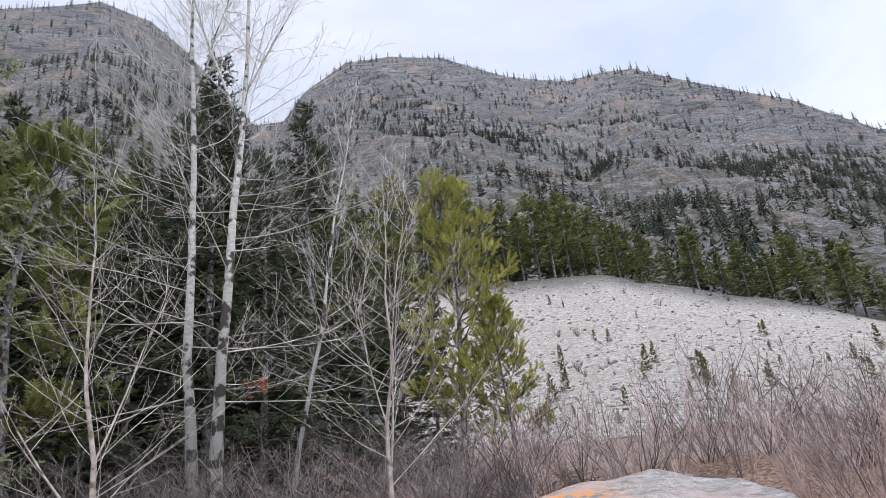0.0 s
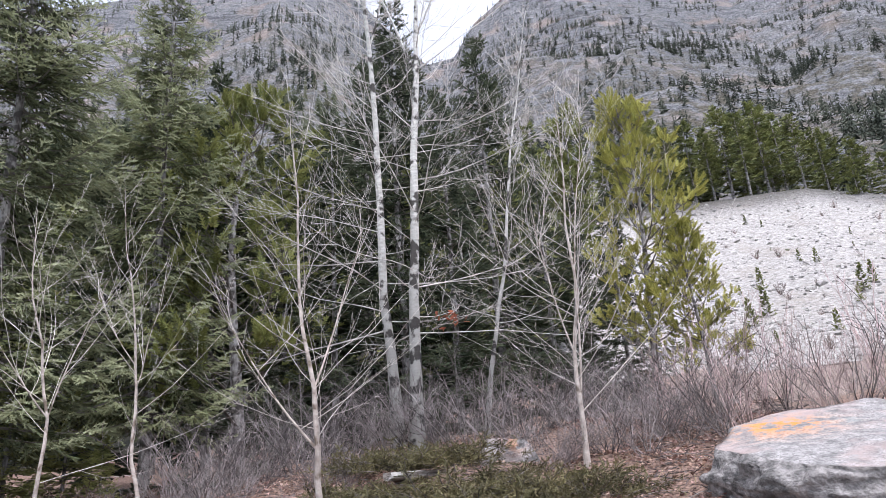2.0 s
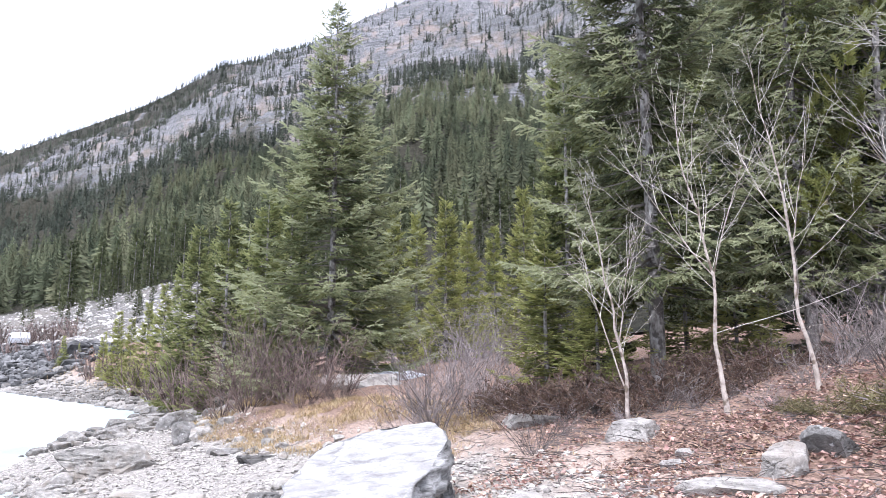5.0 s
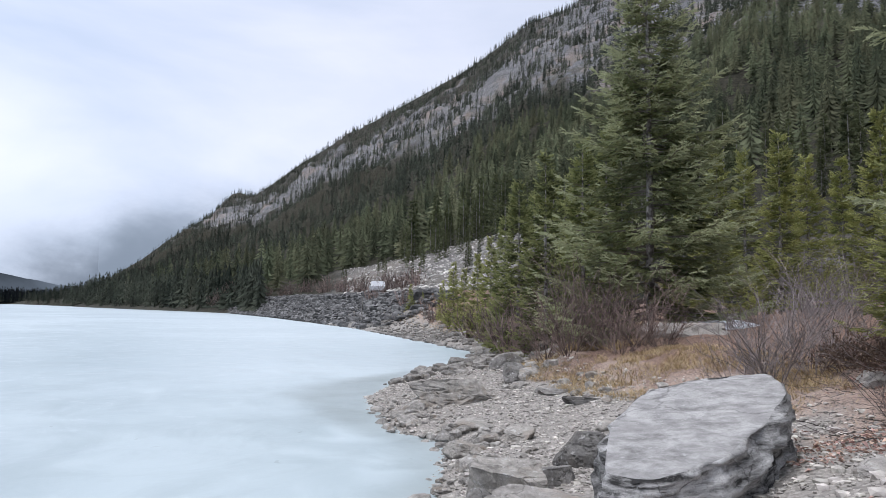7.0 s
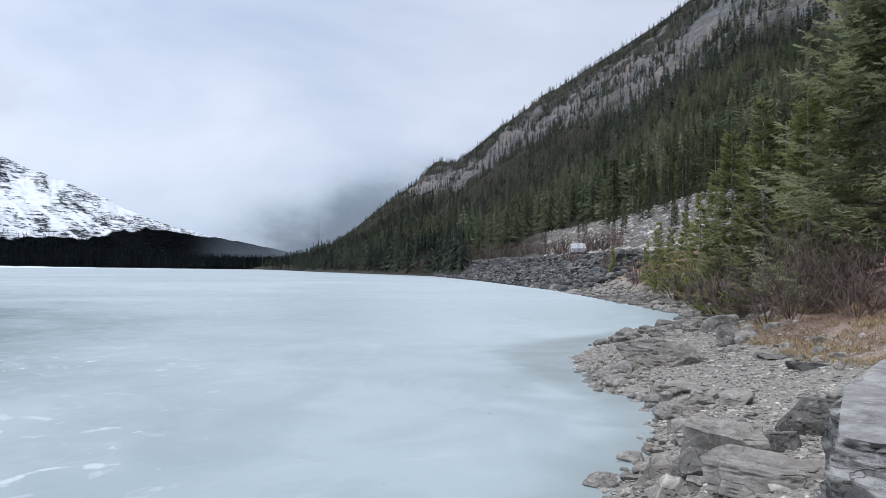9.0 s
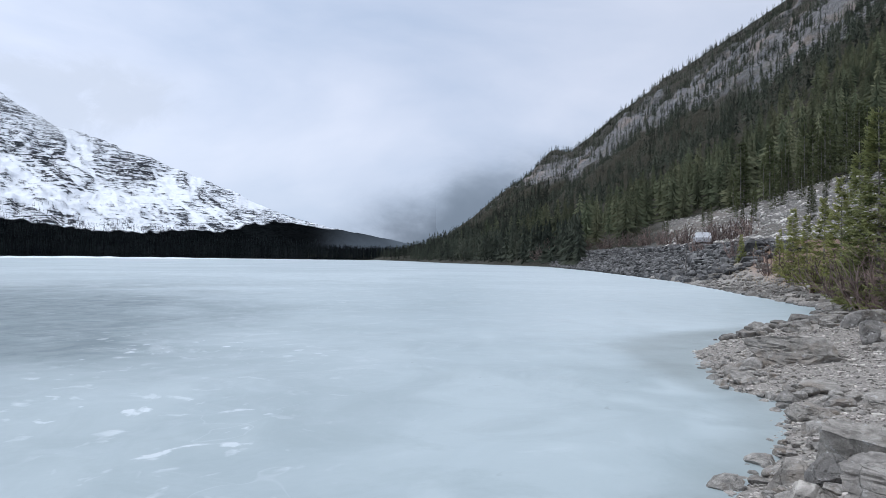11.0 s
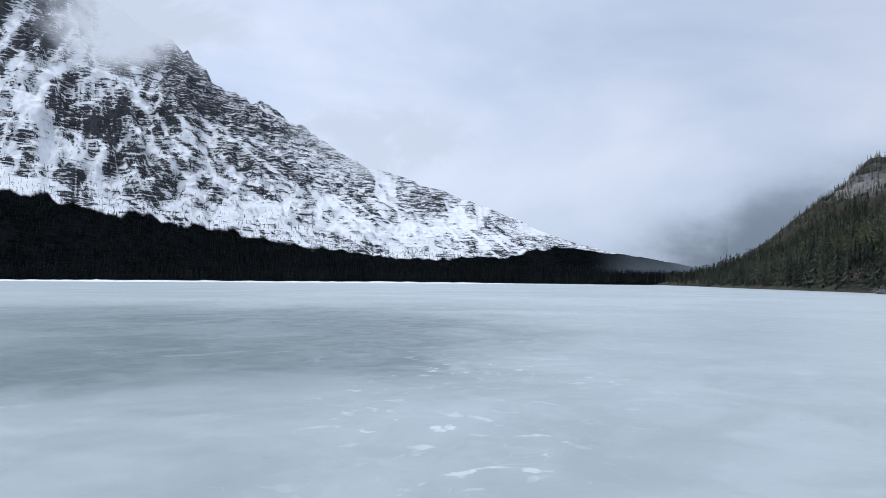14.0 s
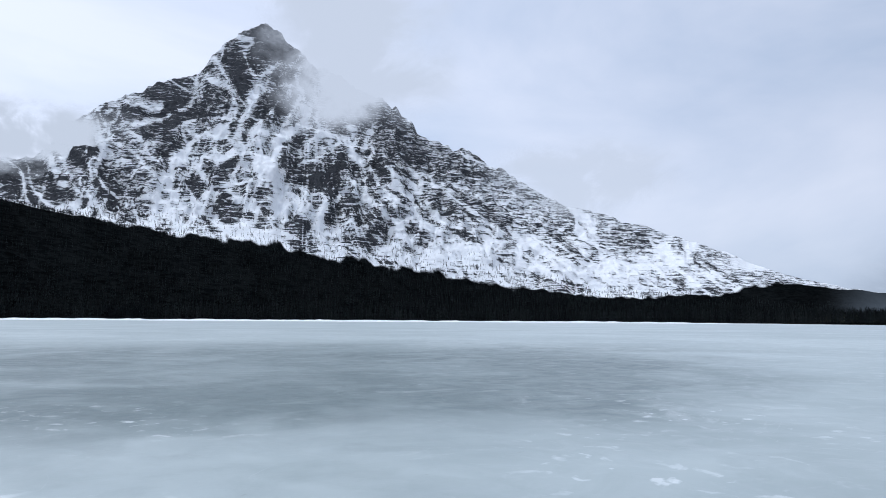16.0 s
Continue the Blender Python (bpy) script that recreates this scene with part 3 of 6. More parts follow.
col = mixed(n, l, attribute(n, "scree"), rock, stony)
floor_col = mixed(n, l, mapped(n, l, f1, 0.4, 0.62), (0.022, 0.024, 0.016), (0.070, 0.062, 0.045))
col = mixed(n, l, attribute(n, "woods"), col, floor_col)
l.new(col, b.inputs["Base Color"])
relief = math_node(n, l, "MULTIPLY", math_node(n, l, "SUBTRACT", f1, math_node(n, l, "MULTIPLY", ledges, 1.6)), math_node(n, l, "SUBTRACT", 1.0, attribute(n, "scree")))
bumped(n, l, b, math_node(n, l, "ADD", relief, math_node(n, l, "MULTIPLY", math_node(n, l, "MULTIPLY", pebble, 0.12), attribute(n, "scree"))), 0.8, 2.2)


def hill_height(x, y, A, Rr):
    z = land(x, y, rough=False)
    rc = np.interp(A, SLOPE_AZ, SLOPE_RC)
    r1 = np.interp(A, SLOPE_AZ, SLOPE_R1)
    s = (Rr - r1) / (rc - r1)
    high = ramp(0.05, 0.5, s) * (1 - ramp(0.93, 1.0, s)) * np.minimum(1, (z + 5) / 60)
    z = z + high * ((fractal(x / 110, y / 110, z / 80, 6, 21, 0.55) - 0.5) * 70)
    step = 17.0
    q = z / step + (fractal(x / 130, y / 130, 0, 3, 31) - 0.5) * 2.0
    ledge = (np.floor(q) + np.clip((q - np.floor(q)) * 2.6 - 0.8, 0, 1)) - q
    z = z + ledge * step * 0.62 * high * ramp(0.6, 0.85, s + (fractal(x / 160, y / 160, 0, 3, 37) - 0.5) * 0.5)
    z = z + ((fractal(x / 14, y / 14, z / 9, 4, 41) - 0.5) * 9.0 + (np.abs(fractal(x / 42, y / 42, z / 60, 4, 43) - 0.5) - 0.12) * 13.0 * ramp(0.08, 0.3, s)) * ramp(0.02, 0.25, s) * (1 - ramp(0.93, 1.0, s))
    return z + (fractal(x / 5, y / 5, 0, 4, 51) - 0.5) * 0.7 * ramp(20, 32, Rr) * (1 - ramp(0.0, 0.1, s))


AZ_HILL = np.concatenate([np.arange(-74, -42, 1.0), np.arange(-42, 126.01, 0.22)])
S_HILL = np.concatenate([np.linspace(0, 0.08, 30), np.linspace(0.084, 1.0, 150), np.linspace(1.01, 1.25, 14)])
A, S = np.meshgrid(AZ_HILL, S_HILL, indexing="ij")
R0H = np.interp(A, SLOPE_AZ, SLOPE_R0) + 3
HR = R0H + S * (np.interp(A, SLOPE_AZ, SLOPE_RC) - R0H)
hx, hy = polar(A, HR)
hz = hill_height(hx, hy, A, HR)
na, nr = A.shape
idx = np.arange(na * nr).reshape(na, nr)
hf = np.stack([idx[:-1, :-1], idx[1:, :-1], idx[1:, 1:], idx[:-1, 1:]], -1).reshape(-1, 4)
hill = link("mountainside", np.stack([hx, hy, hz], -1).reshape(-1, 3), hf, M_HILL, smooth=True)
tagged(hill, "steep grey limestone mountainside with scree and thin woods", "mountain", kind="structure")
R1H, RCH = np.interp(A, SLOPE_AZ, SLOPE_R1), np.interp(A, SLOPE_AZ, SLOPE_RC)
SH = (HR - R1H) / (RCH - R1H)
ragged = (fractal(hx / 20, hy / 20, 0, 4, 61) - 0.5)
SCREE = (1 - ramp(-0.01, 0.012, SH + ragged * 0.02)) * np.clip(1 - ramp(5, 10, A) + 0.3 * ramp(61, 63, A) * (1 - ramp(66, 68, A)) + ramp(84, 88, A), 0, 1)
SCREE = np.maximum(SCREE * (1 - ramp(101, 105, A + ragged * 4)), 0) * (1 - 0.45 * ramp(80, 86, A))
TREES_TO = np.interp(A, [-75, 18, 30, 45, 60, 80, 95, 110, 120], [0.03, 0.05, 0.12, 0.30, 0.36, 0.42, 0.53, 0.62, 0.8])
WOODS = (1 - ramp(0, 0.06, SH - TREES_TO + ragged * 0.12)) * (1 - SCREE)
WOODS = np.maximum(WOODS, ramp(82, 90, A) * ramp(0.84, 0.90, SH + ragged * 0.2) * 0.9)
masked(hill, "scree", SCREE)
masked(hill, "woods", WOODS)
masked(hill, "cliff", 0.12 + 0.88 * ramp(0.60, 0.95, SH + (fractal(hx / 120, hy / 120, 0, 4, 63) - 0.5) * 0.9) * (1 - 0.7 * ramp(24, 45, A)))
masked(hill, "scrub", (1 - SCREE) * (1 - ramp(0.3, 0.9, SH)) * 0.9 + 0.1)

# ---- the snowy mountain across the lake, the far wooded shore ----
PEAK_AZ = [118, 124, 130, 134, 139.4, 144.5, 150.3, 152.6, 158.3, 162.7, 164.6, 167, 171.3, 173.5, 175.6, 177.8, 180.8, 187.6, 189.4, 191.7, 193.8, 200, 215]
PEAK_EL = [0.6, 1.4, 2.5, 3.6, 5.9, 7.8, 9.4, 10.8, 14.0, 15.4, 17.7, 18.6, 20.4, 22.0, 23.2, 22.2, 19.2, 16.0, 14.4, 11.6, 11.0, 8, 4]
WOOD_AZ = [118, 127.8, 133.7, 145.9, 155, 166.3, 177.2, 186.3, 193.6, 215]
WOOD_EL = [0.6, 0.75, 0.9, 1.35, 2.3, 3.8, 5.6, 6.9, 8.3, 10]
R_WOOD, R_PEAK = 1900.0, 3300.0

M_SNOW, n, l, b = nodes_of("snowy_rock")
b.inputs["Roughness"].default_value, b.inputs["Specular IOR Level"].default_value = 0.9, 0.0
g = n.new("ShaderNodeNewGeometry")
pos = g.outputs["Position"]
sep = n.new("ShaderNodeSeparateXYZ")
l.new(g.outputs["Normal"], sep.inputs[0])
strata = noise_node(n, l, pos, 0.046, 10, 0.70, 0.6, stretch=(0.36, 0.36, 3.2))
broad = noise_node(n, l, pos, 0.0045, 4, 0.5, 0.5)
grain = noise_node(n, l, pos, 0.075, 10, 0.78, 0.3)
chute = attribute(n, "chute")
bare = math_node(n, l, "ADD", math_node(n, l, "MULTIPLY", strata, 1.7), math_node(n, l, "MULTIPLY", grain, 1.0))
bare = math_node(n, l, "SUBTRACT", bare, math_node(n, l, "MULTIPLY", sep.outputs["Z"], 0.24))
bare = math_node(n, l, "ADD", math_node(n, l, "SUBTRACT", bare, chute), math_node(n, l, "MULTIPLY", broad, 0.3))
rockc = mixed(n, l, mapped(n, l, grain, 0.35, 0.65), (0.026, 0.029, 0.036), (0.105, 0.110, 0.120))
snowc = mixed(n, l, mapped(n, l, grain, 0.3, 0.7), (0.70, 0.74, 0.79), (0.88, 0.90, 0.92))
col = mixed(n, l, mapped(n, l, bare, 1.285, 1.325), snowc, rockc)
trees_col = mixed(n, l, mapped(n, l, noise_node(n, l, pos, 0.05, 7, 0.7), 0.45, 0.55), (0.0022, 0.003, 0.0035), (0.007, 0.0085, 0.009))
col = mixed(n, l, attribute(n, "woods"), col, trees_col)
l.new(col, b.inputs["Base Color"])
bumped(n, l, b, math_node(n, l, "MULTIPLY", math_node(n, l, "ADD", strata, grain), mapped(n, l, bare, 1.23, 1.37, 0.15, 1.0)), 0.7, 22.0)


def ribs(x, y, A, Rr, z):
    warp = (fractal(x / 500, y / 500, 0, 3, 73) - 0.5) * 260
    return np.abs(fractal((A * 57.6 + warp) / 380 + z / 1100, Rr / 2200, 0, 6, 71, 0.6) - 0.5) * 2


def far_height(x, y, A, Rr):
    zw = 2 + R_WOOD * np.tan(np.radians(np.interp(A, WOOD_AZ, WOOD_EL)))
    zp = 2 + R_PEAK * np.tan(np.radians(np.interp(A, PEAK_AZ, PEAK_EL)))
    zp = np.maximum(zp, zw * 1.3)
    a = np.clip((Rr - 960) / (R_WOOD - 960), 0, 1)
    s = np.clip((Rr - R_WOOD) / (R_PEAK - R_WOOD), 0, 1)
    z = 2 + (zw - 2) * a**1.2 + (zp - zw) * (0.25 * s + 0.75 * s**1.5)
    high = ramp(0.03, 0.35, s) * (1 - ramp(0.9, 1.0, s)) * np.clip((zp / 900) ** 1.6, 0.01, 1)
    across = A * 57.6
    warp = (fractal(x / 500, y / 500, 0, 3, 73) - 0.5) * 260
    rib = ribs(x, y, A, Rr, z)
    fine = np.abs(fractal((across + warp) / 120 - z / 500, Rr / 700, 0, 4, 75, 0.6) - 0.5) * 2
    z = z + high * ((rib - 0.30) * 150 + (fine - 0.3) * 90)
    step = 41.0
    q = z / step + (fractal(x / 700, y / 700, 0, 3, 81) - 0.5) * 1.6
    ledge = (np.floor(q) + np.clip((q - np.floor(q)) * 2.8 - 0.9, 0, 1)) - q
    z = z + ledge * step * 0.45 * high * ramp(0.35, 0.6, fractal(x / 400, y / 400, 0, 3, 85) + 0.1)
    z = z + high * (fractal(x / 70, y / 70, z / 70, 5, 91, 0.6) - 0.5) * 90
    jag = (fractal(across / 50, 0 * A, 0, 4, 95) - 0.5) * 64 * ramp(0.8, 1.0, s) * np.clip(zp / 900, 0.05, 1)
    z = z + jag
    return np.where(Rr > R_PEAK, z - (Rr - R_PEAK) * 0.8, z)


AZ_FAR = np.concatenate([np.arange(118, 198, 0.11), np.arange(198, 214.01, 0.5)])
R_FAR = np.concatenate([np.linspace(955, R_WOOD, 26), np.linspace(R_WOOD + 8, R_PEAK, 230), np.linspace(R_PEAK + 30, 4300, 12)])
AF, RF = np.meshgrid(AZ_FAR, R_FAR, indexing="ij")
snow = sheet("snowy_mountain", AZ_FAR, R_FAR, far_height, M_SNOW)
tagged(snow, "snow-covered layered rock mountain above dark woods", "mountain", kind="structure")
rag = (fractal(AF * 1.3, RF / 150, 0, 5, 101) - 0.5)
SF = np.clip((RF - R_WOOD) / (R_PEAK - R_WOOD), 0, 1)
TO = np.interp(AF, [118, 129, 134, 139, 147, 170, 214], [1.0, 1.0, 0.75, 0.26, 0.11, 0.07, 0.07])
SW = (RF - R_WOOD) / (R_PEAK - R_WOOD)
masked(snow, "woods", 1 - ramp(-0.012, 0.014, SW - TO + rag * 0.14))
EF = np.degrees(np.arctan2(far_height(*polar(AF, RF), AF, RF) - 2, RF))
SNOWFIELD = 0.5 * sum(w * np.exp(-(((AF - a + (EF - e) * k) / da) ** 2) - ((EF - e) / de) ** 2) for a, e, da, de, k, w in ((174.0, 9.2, 0.9, 1.4, -0.3, 1.3), (176.0, 6.6, 3.2, 0.7, 1.6, 0.8), (159.5, 5.6, 2.6, 0.8, 1.6, 0.7), (164.5, 6.2, 1.0, 1.0, 1.2, 0.5), (183, 9.0, 1.2, 2.2, -0.6, 0.5), (148, 4.4, 4.0, 0.6, 2.0, 0.4), (174.5, 13.5, 1.0, 2.5, 0.5, 0.4)))
GULLY_U = np.where(AF < 166, AF - 1.3 * EF, AF - 1.3 * EF + (1.6 * EF) * ramp(166, 174, AF))
GULLY = 1 - ramp(0.012, 0.05, np.abs(fractal(GULLY_U * 0.9, EF * 0.12, 0, 4, 117) - 0.5))
SWAY = (fractal(AF * 0.30, EF * 0.30, 0, 3, 119) - 0.5) * 6
FALL_A = np.abs(fractal((AF - 0.9 * EF + SWAY) * 0.36, EF * 0.10, 0, 4, 121) - 0.5) * 2
FALL_B = np.abs(fractal((AF + 0.7 * EF + SWAY) * 0.36, EF * 0.10, 0, 4, 123) - 0.5) * 2
BUTTRESS = np.minimum(FALL_A, FALL_B + 0.5 * (1 - ramp(158, 168, AF)))
masked(snow, "chute", 0.24 * (1 - ramp(0.01, 0.09, BUTTRESS)) - 0.15 * ramp(0.06, 0.30, BUTTRESS) * ramp(160, 172, AF) - 0.05 + 0.05 * ramp(0.12, 0.5, SF) * (1 - ramp(163, 172, AF)) + 0.20 * GULLY * (1 - ramp(0.5, 0.9, SF)) + ramp(0.56, 0.66, fractal(AF * 0.55 + SF * 1.6, SF * 1.1, 0, 4, 111)) * (1 - ramp(0.35, 0.7, SF)) * 0.12 + 0.03 * (1 - ramp(0.0, 0.25, SF)) + SNOWFIELD + 0.08 * (1 - ramp(0.03, 0.14, ribs(*polar(AF, RF), AF, RF, EF * 58))))

# ---- woods on the slopes: far too many to count ----
rng = np.random.default_rng(4)


def conifer_template(levels, boughs, seed, slim=1.0):
    """A small spruce, height 1: sagging boughs of uneven length round a stem."""
    q = np.random.default_rng(seed)
    heights = 0.06 + 0.91 * (np.arange(levels) / levels) ** 0.92
    vs, fs = [(0, 0, min(1.0, z + 0.6 / levels)) for z in heights], []
    vs[-1] = (0, 0, 1.0)
    for t, z in enumerate(heights):
        lush = q.uniform(0.8, 1.15)
        for k in range(boughs if z < 0.8 else max(3, boughs - 2)):
            a = 2 * math.pi * (k + q.uniform(0, 0.8)) / boughs + t * 0.9
            ln = (0.19 * (1 - z) ** 0.8 * min(1.0, 0.55 + 3 * z) + 0.010) * slim * lush * q.uniform(0.6, 1.3)
            low = z - 0.35 * ln * q.uniform(0.4, 1.4)
            i = len(vs)
            half = q.uniform(0.9, 1.5) / boughs
            vs.append((ln * 0.45 * math.cos(a - half), ln * 0.45 * math.sin(a - half), low + 0.1 / levels))
            vs.append((ln * math.cos(a), ln * math.sin(a), low + q.uniform(-0.2, 0.2) / levels))
            vs.append((ln * 0.45 * math.cos(a + half), ln * 0.45 * math.sin(a + half), low + 0.1 / levels))
            fs.append((t, i, i + 1))
            fs.append((t, i + 1, i + 2))
            if k == 0 and t:
                fs.append((t, t - 1, i))
    return np.array(vs), np.array(fs)


def woods(name, spots, heights, templates, mat, label, width=1.0):
    vs, fs, count = [], [], 0
    for k, (spot, h) in enumerate(zip(spots, heights)):
        tv, tf = templates[k % len(templates)]
        a = rng.uniform(0, 6.28)
        c, s = math.cos(a), math.sin(a)
        w = (width if isinstance(width, float) else width[k]) * rng.uniform(0.75, 1.25)
        v = np.stack([(tv[:, 0] * c - tv[:, 1] * s) * h * w, (tv[:, 0] * s + tv[:, 1] * c) * h * w, tv[:, 2] * h - 0.05 * h], -1) + spot
        vs.append(v)
        fs.append(tf + count)
        count += len(v)
    return tagged(link(name, np.concatenate(vs), np.concatenate(fs), mat), label, "trees", kind="stuff")


T_MID = [conifer_template(13, 6, s, 1.15) for s in range(6)]
T_FAR = [conifer_template(7, 3, 20 + s, 1.1) for s in range(6)]
T_TINY = [conifer_template(3, 3, 40 + s, 1.0) for s in range(4)]

# dense woods on the lakeward flank, thinning upwards, and thin woods on the rock face
az = rng.uniform(-40, 122, 60000)
lo, hi = np.interp(az, SLOPE_AZ, SLOPE_R0) + 6, np.interp(az, SLOPE_AZ, SLOPE_RC)
rr = np.sqrt(lo**2 + rng.uniform(0, 1, len(az)) * (hi**2 - lo**2))
sx, sy = polar(az, rr)
s = (rr - np.interp(az, SLOPE_AZ, SLOPE_R1)) / (hi - np.interp(az, SLOPE_AZ, SLOPE_R1))
to = np.interp(az, [-75, 18, 30, 45, 60, 80, 95, 110, 120], [0.03, 0.05, 0.12, 0.30, 0.36, 0.42, 0.53, 0.62, 0.8])
clump = fractal(sx / 40, sy / 40, 0, 4, 121)
dense = 1 - ramp(-0.05, 0.10, s - to + (clump - 0.5) * 0.5)
sparse = ramp(0.42, 0.62, clump) * 0.5 * (1 - ramp(0.5, 0.95, s)) + 0.08
bare_scree = (s < 0.012) & ((az < 26) | (az > 60)) & (az < 104)
dense = dense * ramp(14, 30, az)
chance = np.where(bare_scree, 0.0, np.maximum(dense * 0.32, sparse * np.where(az < 20, 1.5, 1.0)))
chance = chance * np.where((az < 14) & (s < 0.5), 0.55, 1.0) * np.where(az < 45, 0.8, 1.0) * np.where((s > 0.9) & (az < 45), 0.5, 1.0)
chance = np.where((az > 80) & (s > 0.85 + (clump - 0.5) * 0.2) & (s < 0.99), 0.75, chance)
chance = np.where((az > 76) & (s > 0.3) & (s < 0.9), np.maximum(chance, 0.16 + 0.4 * ramp(0.45, 0.6, clump)), chance)
chance = np.where(rr < np.interp(az, [-75, 30, 60, 90, 104, 112], [75, 72, 135, 150, 160, 190]), 0, chance)
keep = rng.uniform(0, 1, len(az)) < chance
az, rr, sx, sy, s = az[keep], rr[keep], sx[keep], sy[keep], s[keep]
sz = hill_height(sx, sy, az, rr)
hs = rng.uniform(8, 17, len(az)) * np.interp(s, [0, 0.4, 1], [1.1, 0.95, 0.62]) * np.where(az < 20, 0.64, 1.0)
near = (rr < 380) & (az > 22)
wide = np.where(az < 22, 1.5, 1.05)
spots = np.stack([sx, sy, sz], -1)
woods("hillside_woods", spots[near], hs[near], T_MID, M_WOODS, "dark green conifer woods on the hillside", wide[near])
woods("upper_hillside_woods", spots[~near], hs[~near], T_FAR, M_WOODS_DARKER, "scattered dark conifers high on the rocky slope", wide[~near])

# trees down to the water where the valley closes
az = rng.uniform(109.5, 123.5, 2200)
rr = np.interp(az, SLOPE_AZ, SLOPE_R0) * rng.uniform(0.72, 1.08, len(az))
sx, sy = polar(az, rr)
sz = land(sx, sy)
ok = sz > 0.9
# the dimmer look by the water is painted in with the darker woods colour
woods("shore_woods", np.stack([sx, sy, sz], -1)[ok], rng.uniform(5, 12, ok.sum()), T_FAR, M_WOODS_DARKER, "dark conifers down to the lake shore", 1.1)

az = rng.uniform(112, 132, 1500)
rr = rng.uniform(560, 1000, len(az))
sx, sy = polar(az, rr)
sz = land(sx, sy)
ok = sz > 0.6
woods("valley_woods", np.stack([sx, sy, sz], -1)[ok], rng.uniform(7, 14, ok.sum()), T_FAR, M_WOODS_DARKER, "dark conifers on the flat valley floor", 1.1)

# a comb of trees along the crest
az = np.concatenate([rng.uniform(-40, 14, 260), rng.uniform(14, 118, 420)])
rr = np.interp(az, SLOPE_AZ, SLOPE_RC) * rng.uniform(0.965, 1.0, len(az))
sx, sy = polar(az, rr)
sz = hill_height(sx, sy, az, rr)
woods("crest_trees", np.stack([sx, sy, sz], -1), rng.uniform(6, 13, len(az)) * np.where(az > 100, 1.1, 1.0), T_FAR, M_WOODS_DARKER, "thin line of conifers along the crest", 0.8)

# the far shore
az = rng.uniform(119, 213, 13000)
rr = 965 + (R_WOOD * 1.04 - 965) * rng.uniform(0, 1, len(az)) ** 1.6
sx, sy = polar(az, rr)
sz = far_height(sx, sy, az, rr)
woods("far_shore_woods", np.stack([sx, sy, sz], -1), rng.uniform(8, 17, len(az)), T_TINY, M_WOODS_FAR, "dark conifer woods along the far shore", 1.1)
sfar = rng.uniform(0, 1, 4200) ** 1.8
az = rng.uniform(126, 200, 4200)
rr = R_WOOD + (R_PEAK - R_WOOD) * sfar * 0.26
sx, sy = polar(az, rr)
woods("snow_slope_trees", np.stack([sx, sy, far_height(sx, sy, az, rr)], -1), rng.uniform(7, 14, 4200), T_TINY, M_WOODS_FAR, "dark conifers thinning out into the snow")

# line of old snow along the far shore
M_SHORE_SNOW = material("old_snow", (0.70, 0.74, 0.79), (0.86, 0.88, 0.90), 0.4, 0.8, 0.3)
snow_line = sheet("shore_snow", np.arange(127, 214, 0.4), np.array([936.0, 942, 949, 957]), lambda x, y, A, Rr: np.where((Rr > 938) & (Rr < 956), 0.8 + 2.4 * fractal(A * 1.7, Rr / 30, 0, 3, 131), -0.2) * ramp(127, 150, A), M_SHORE_SNOW)
tagged(snow_line, "line of old white snow along the far shore", "snow", kind="structure")

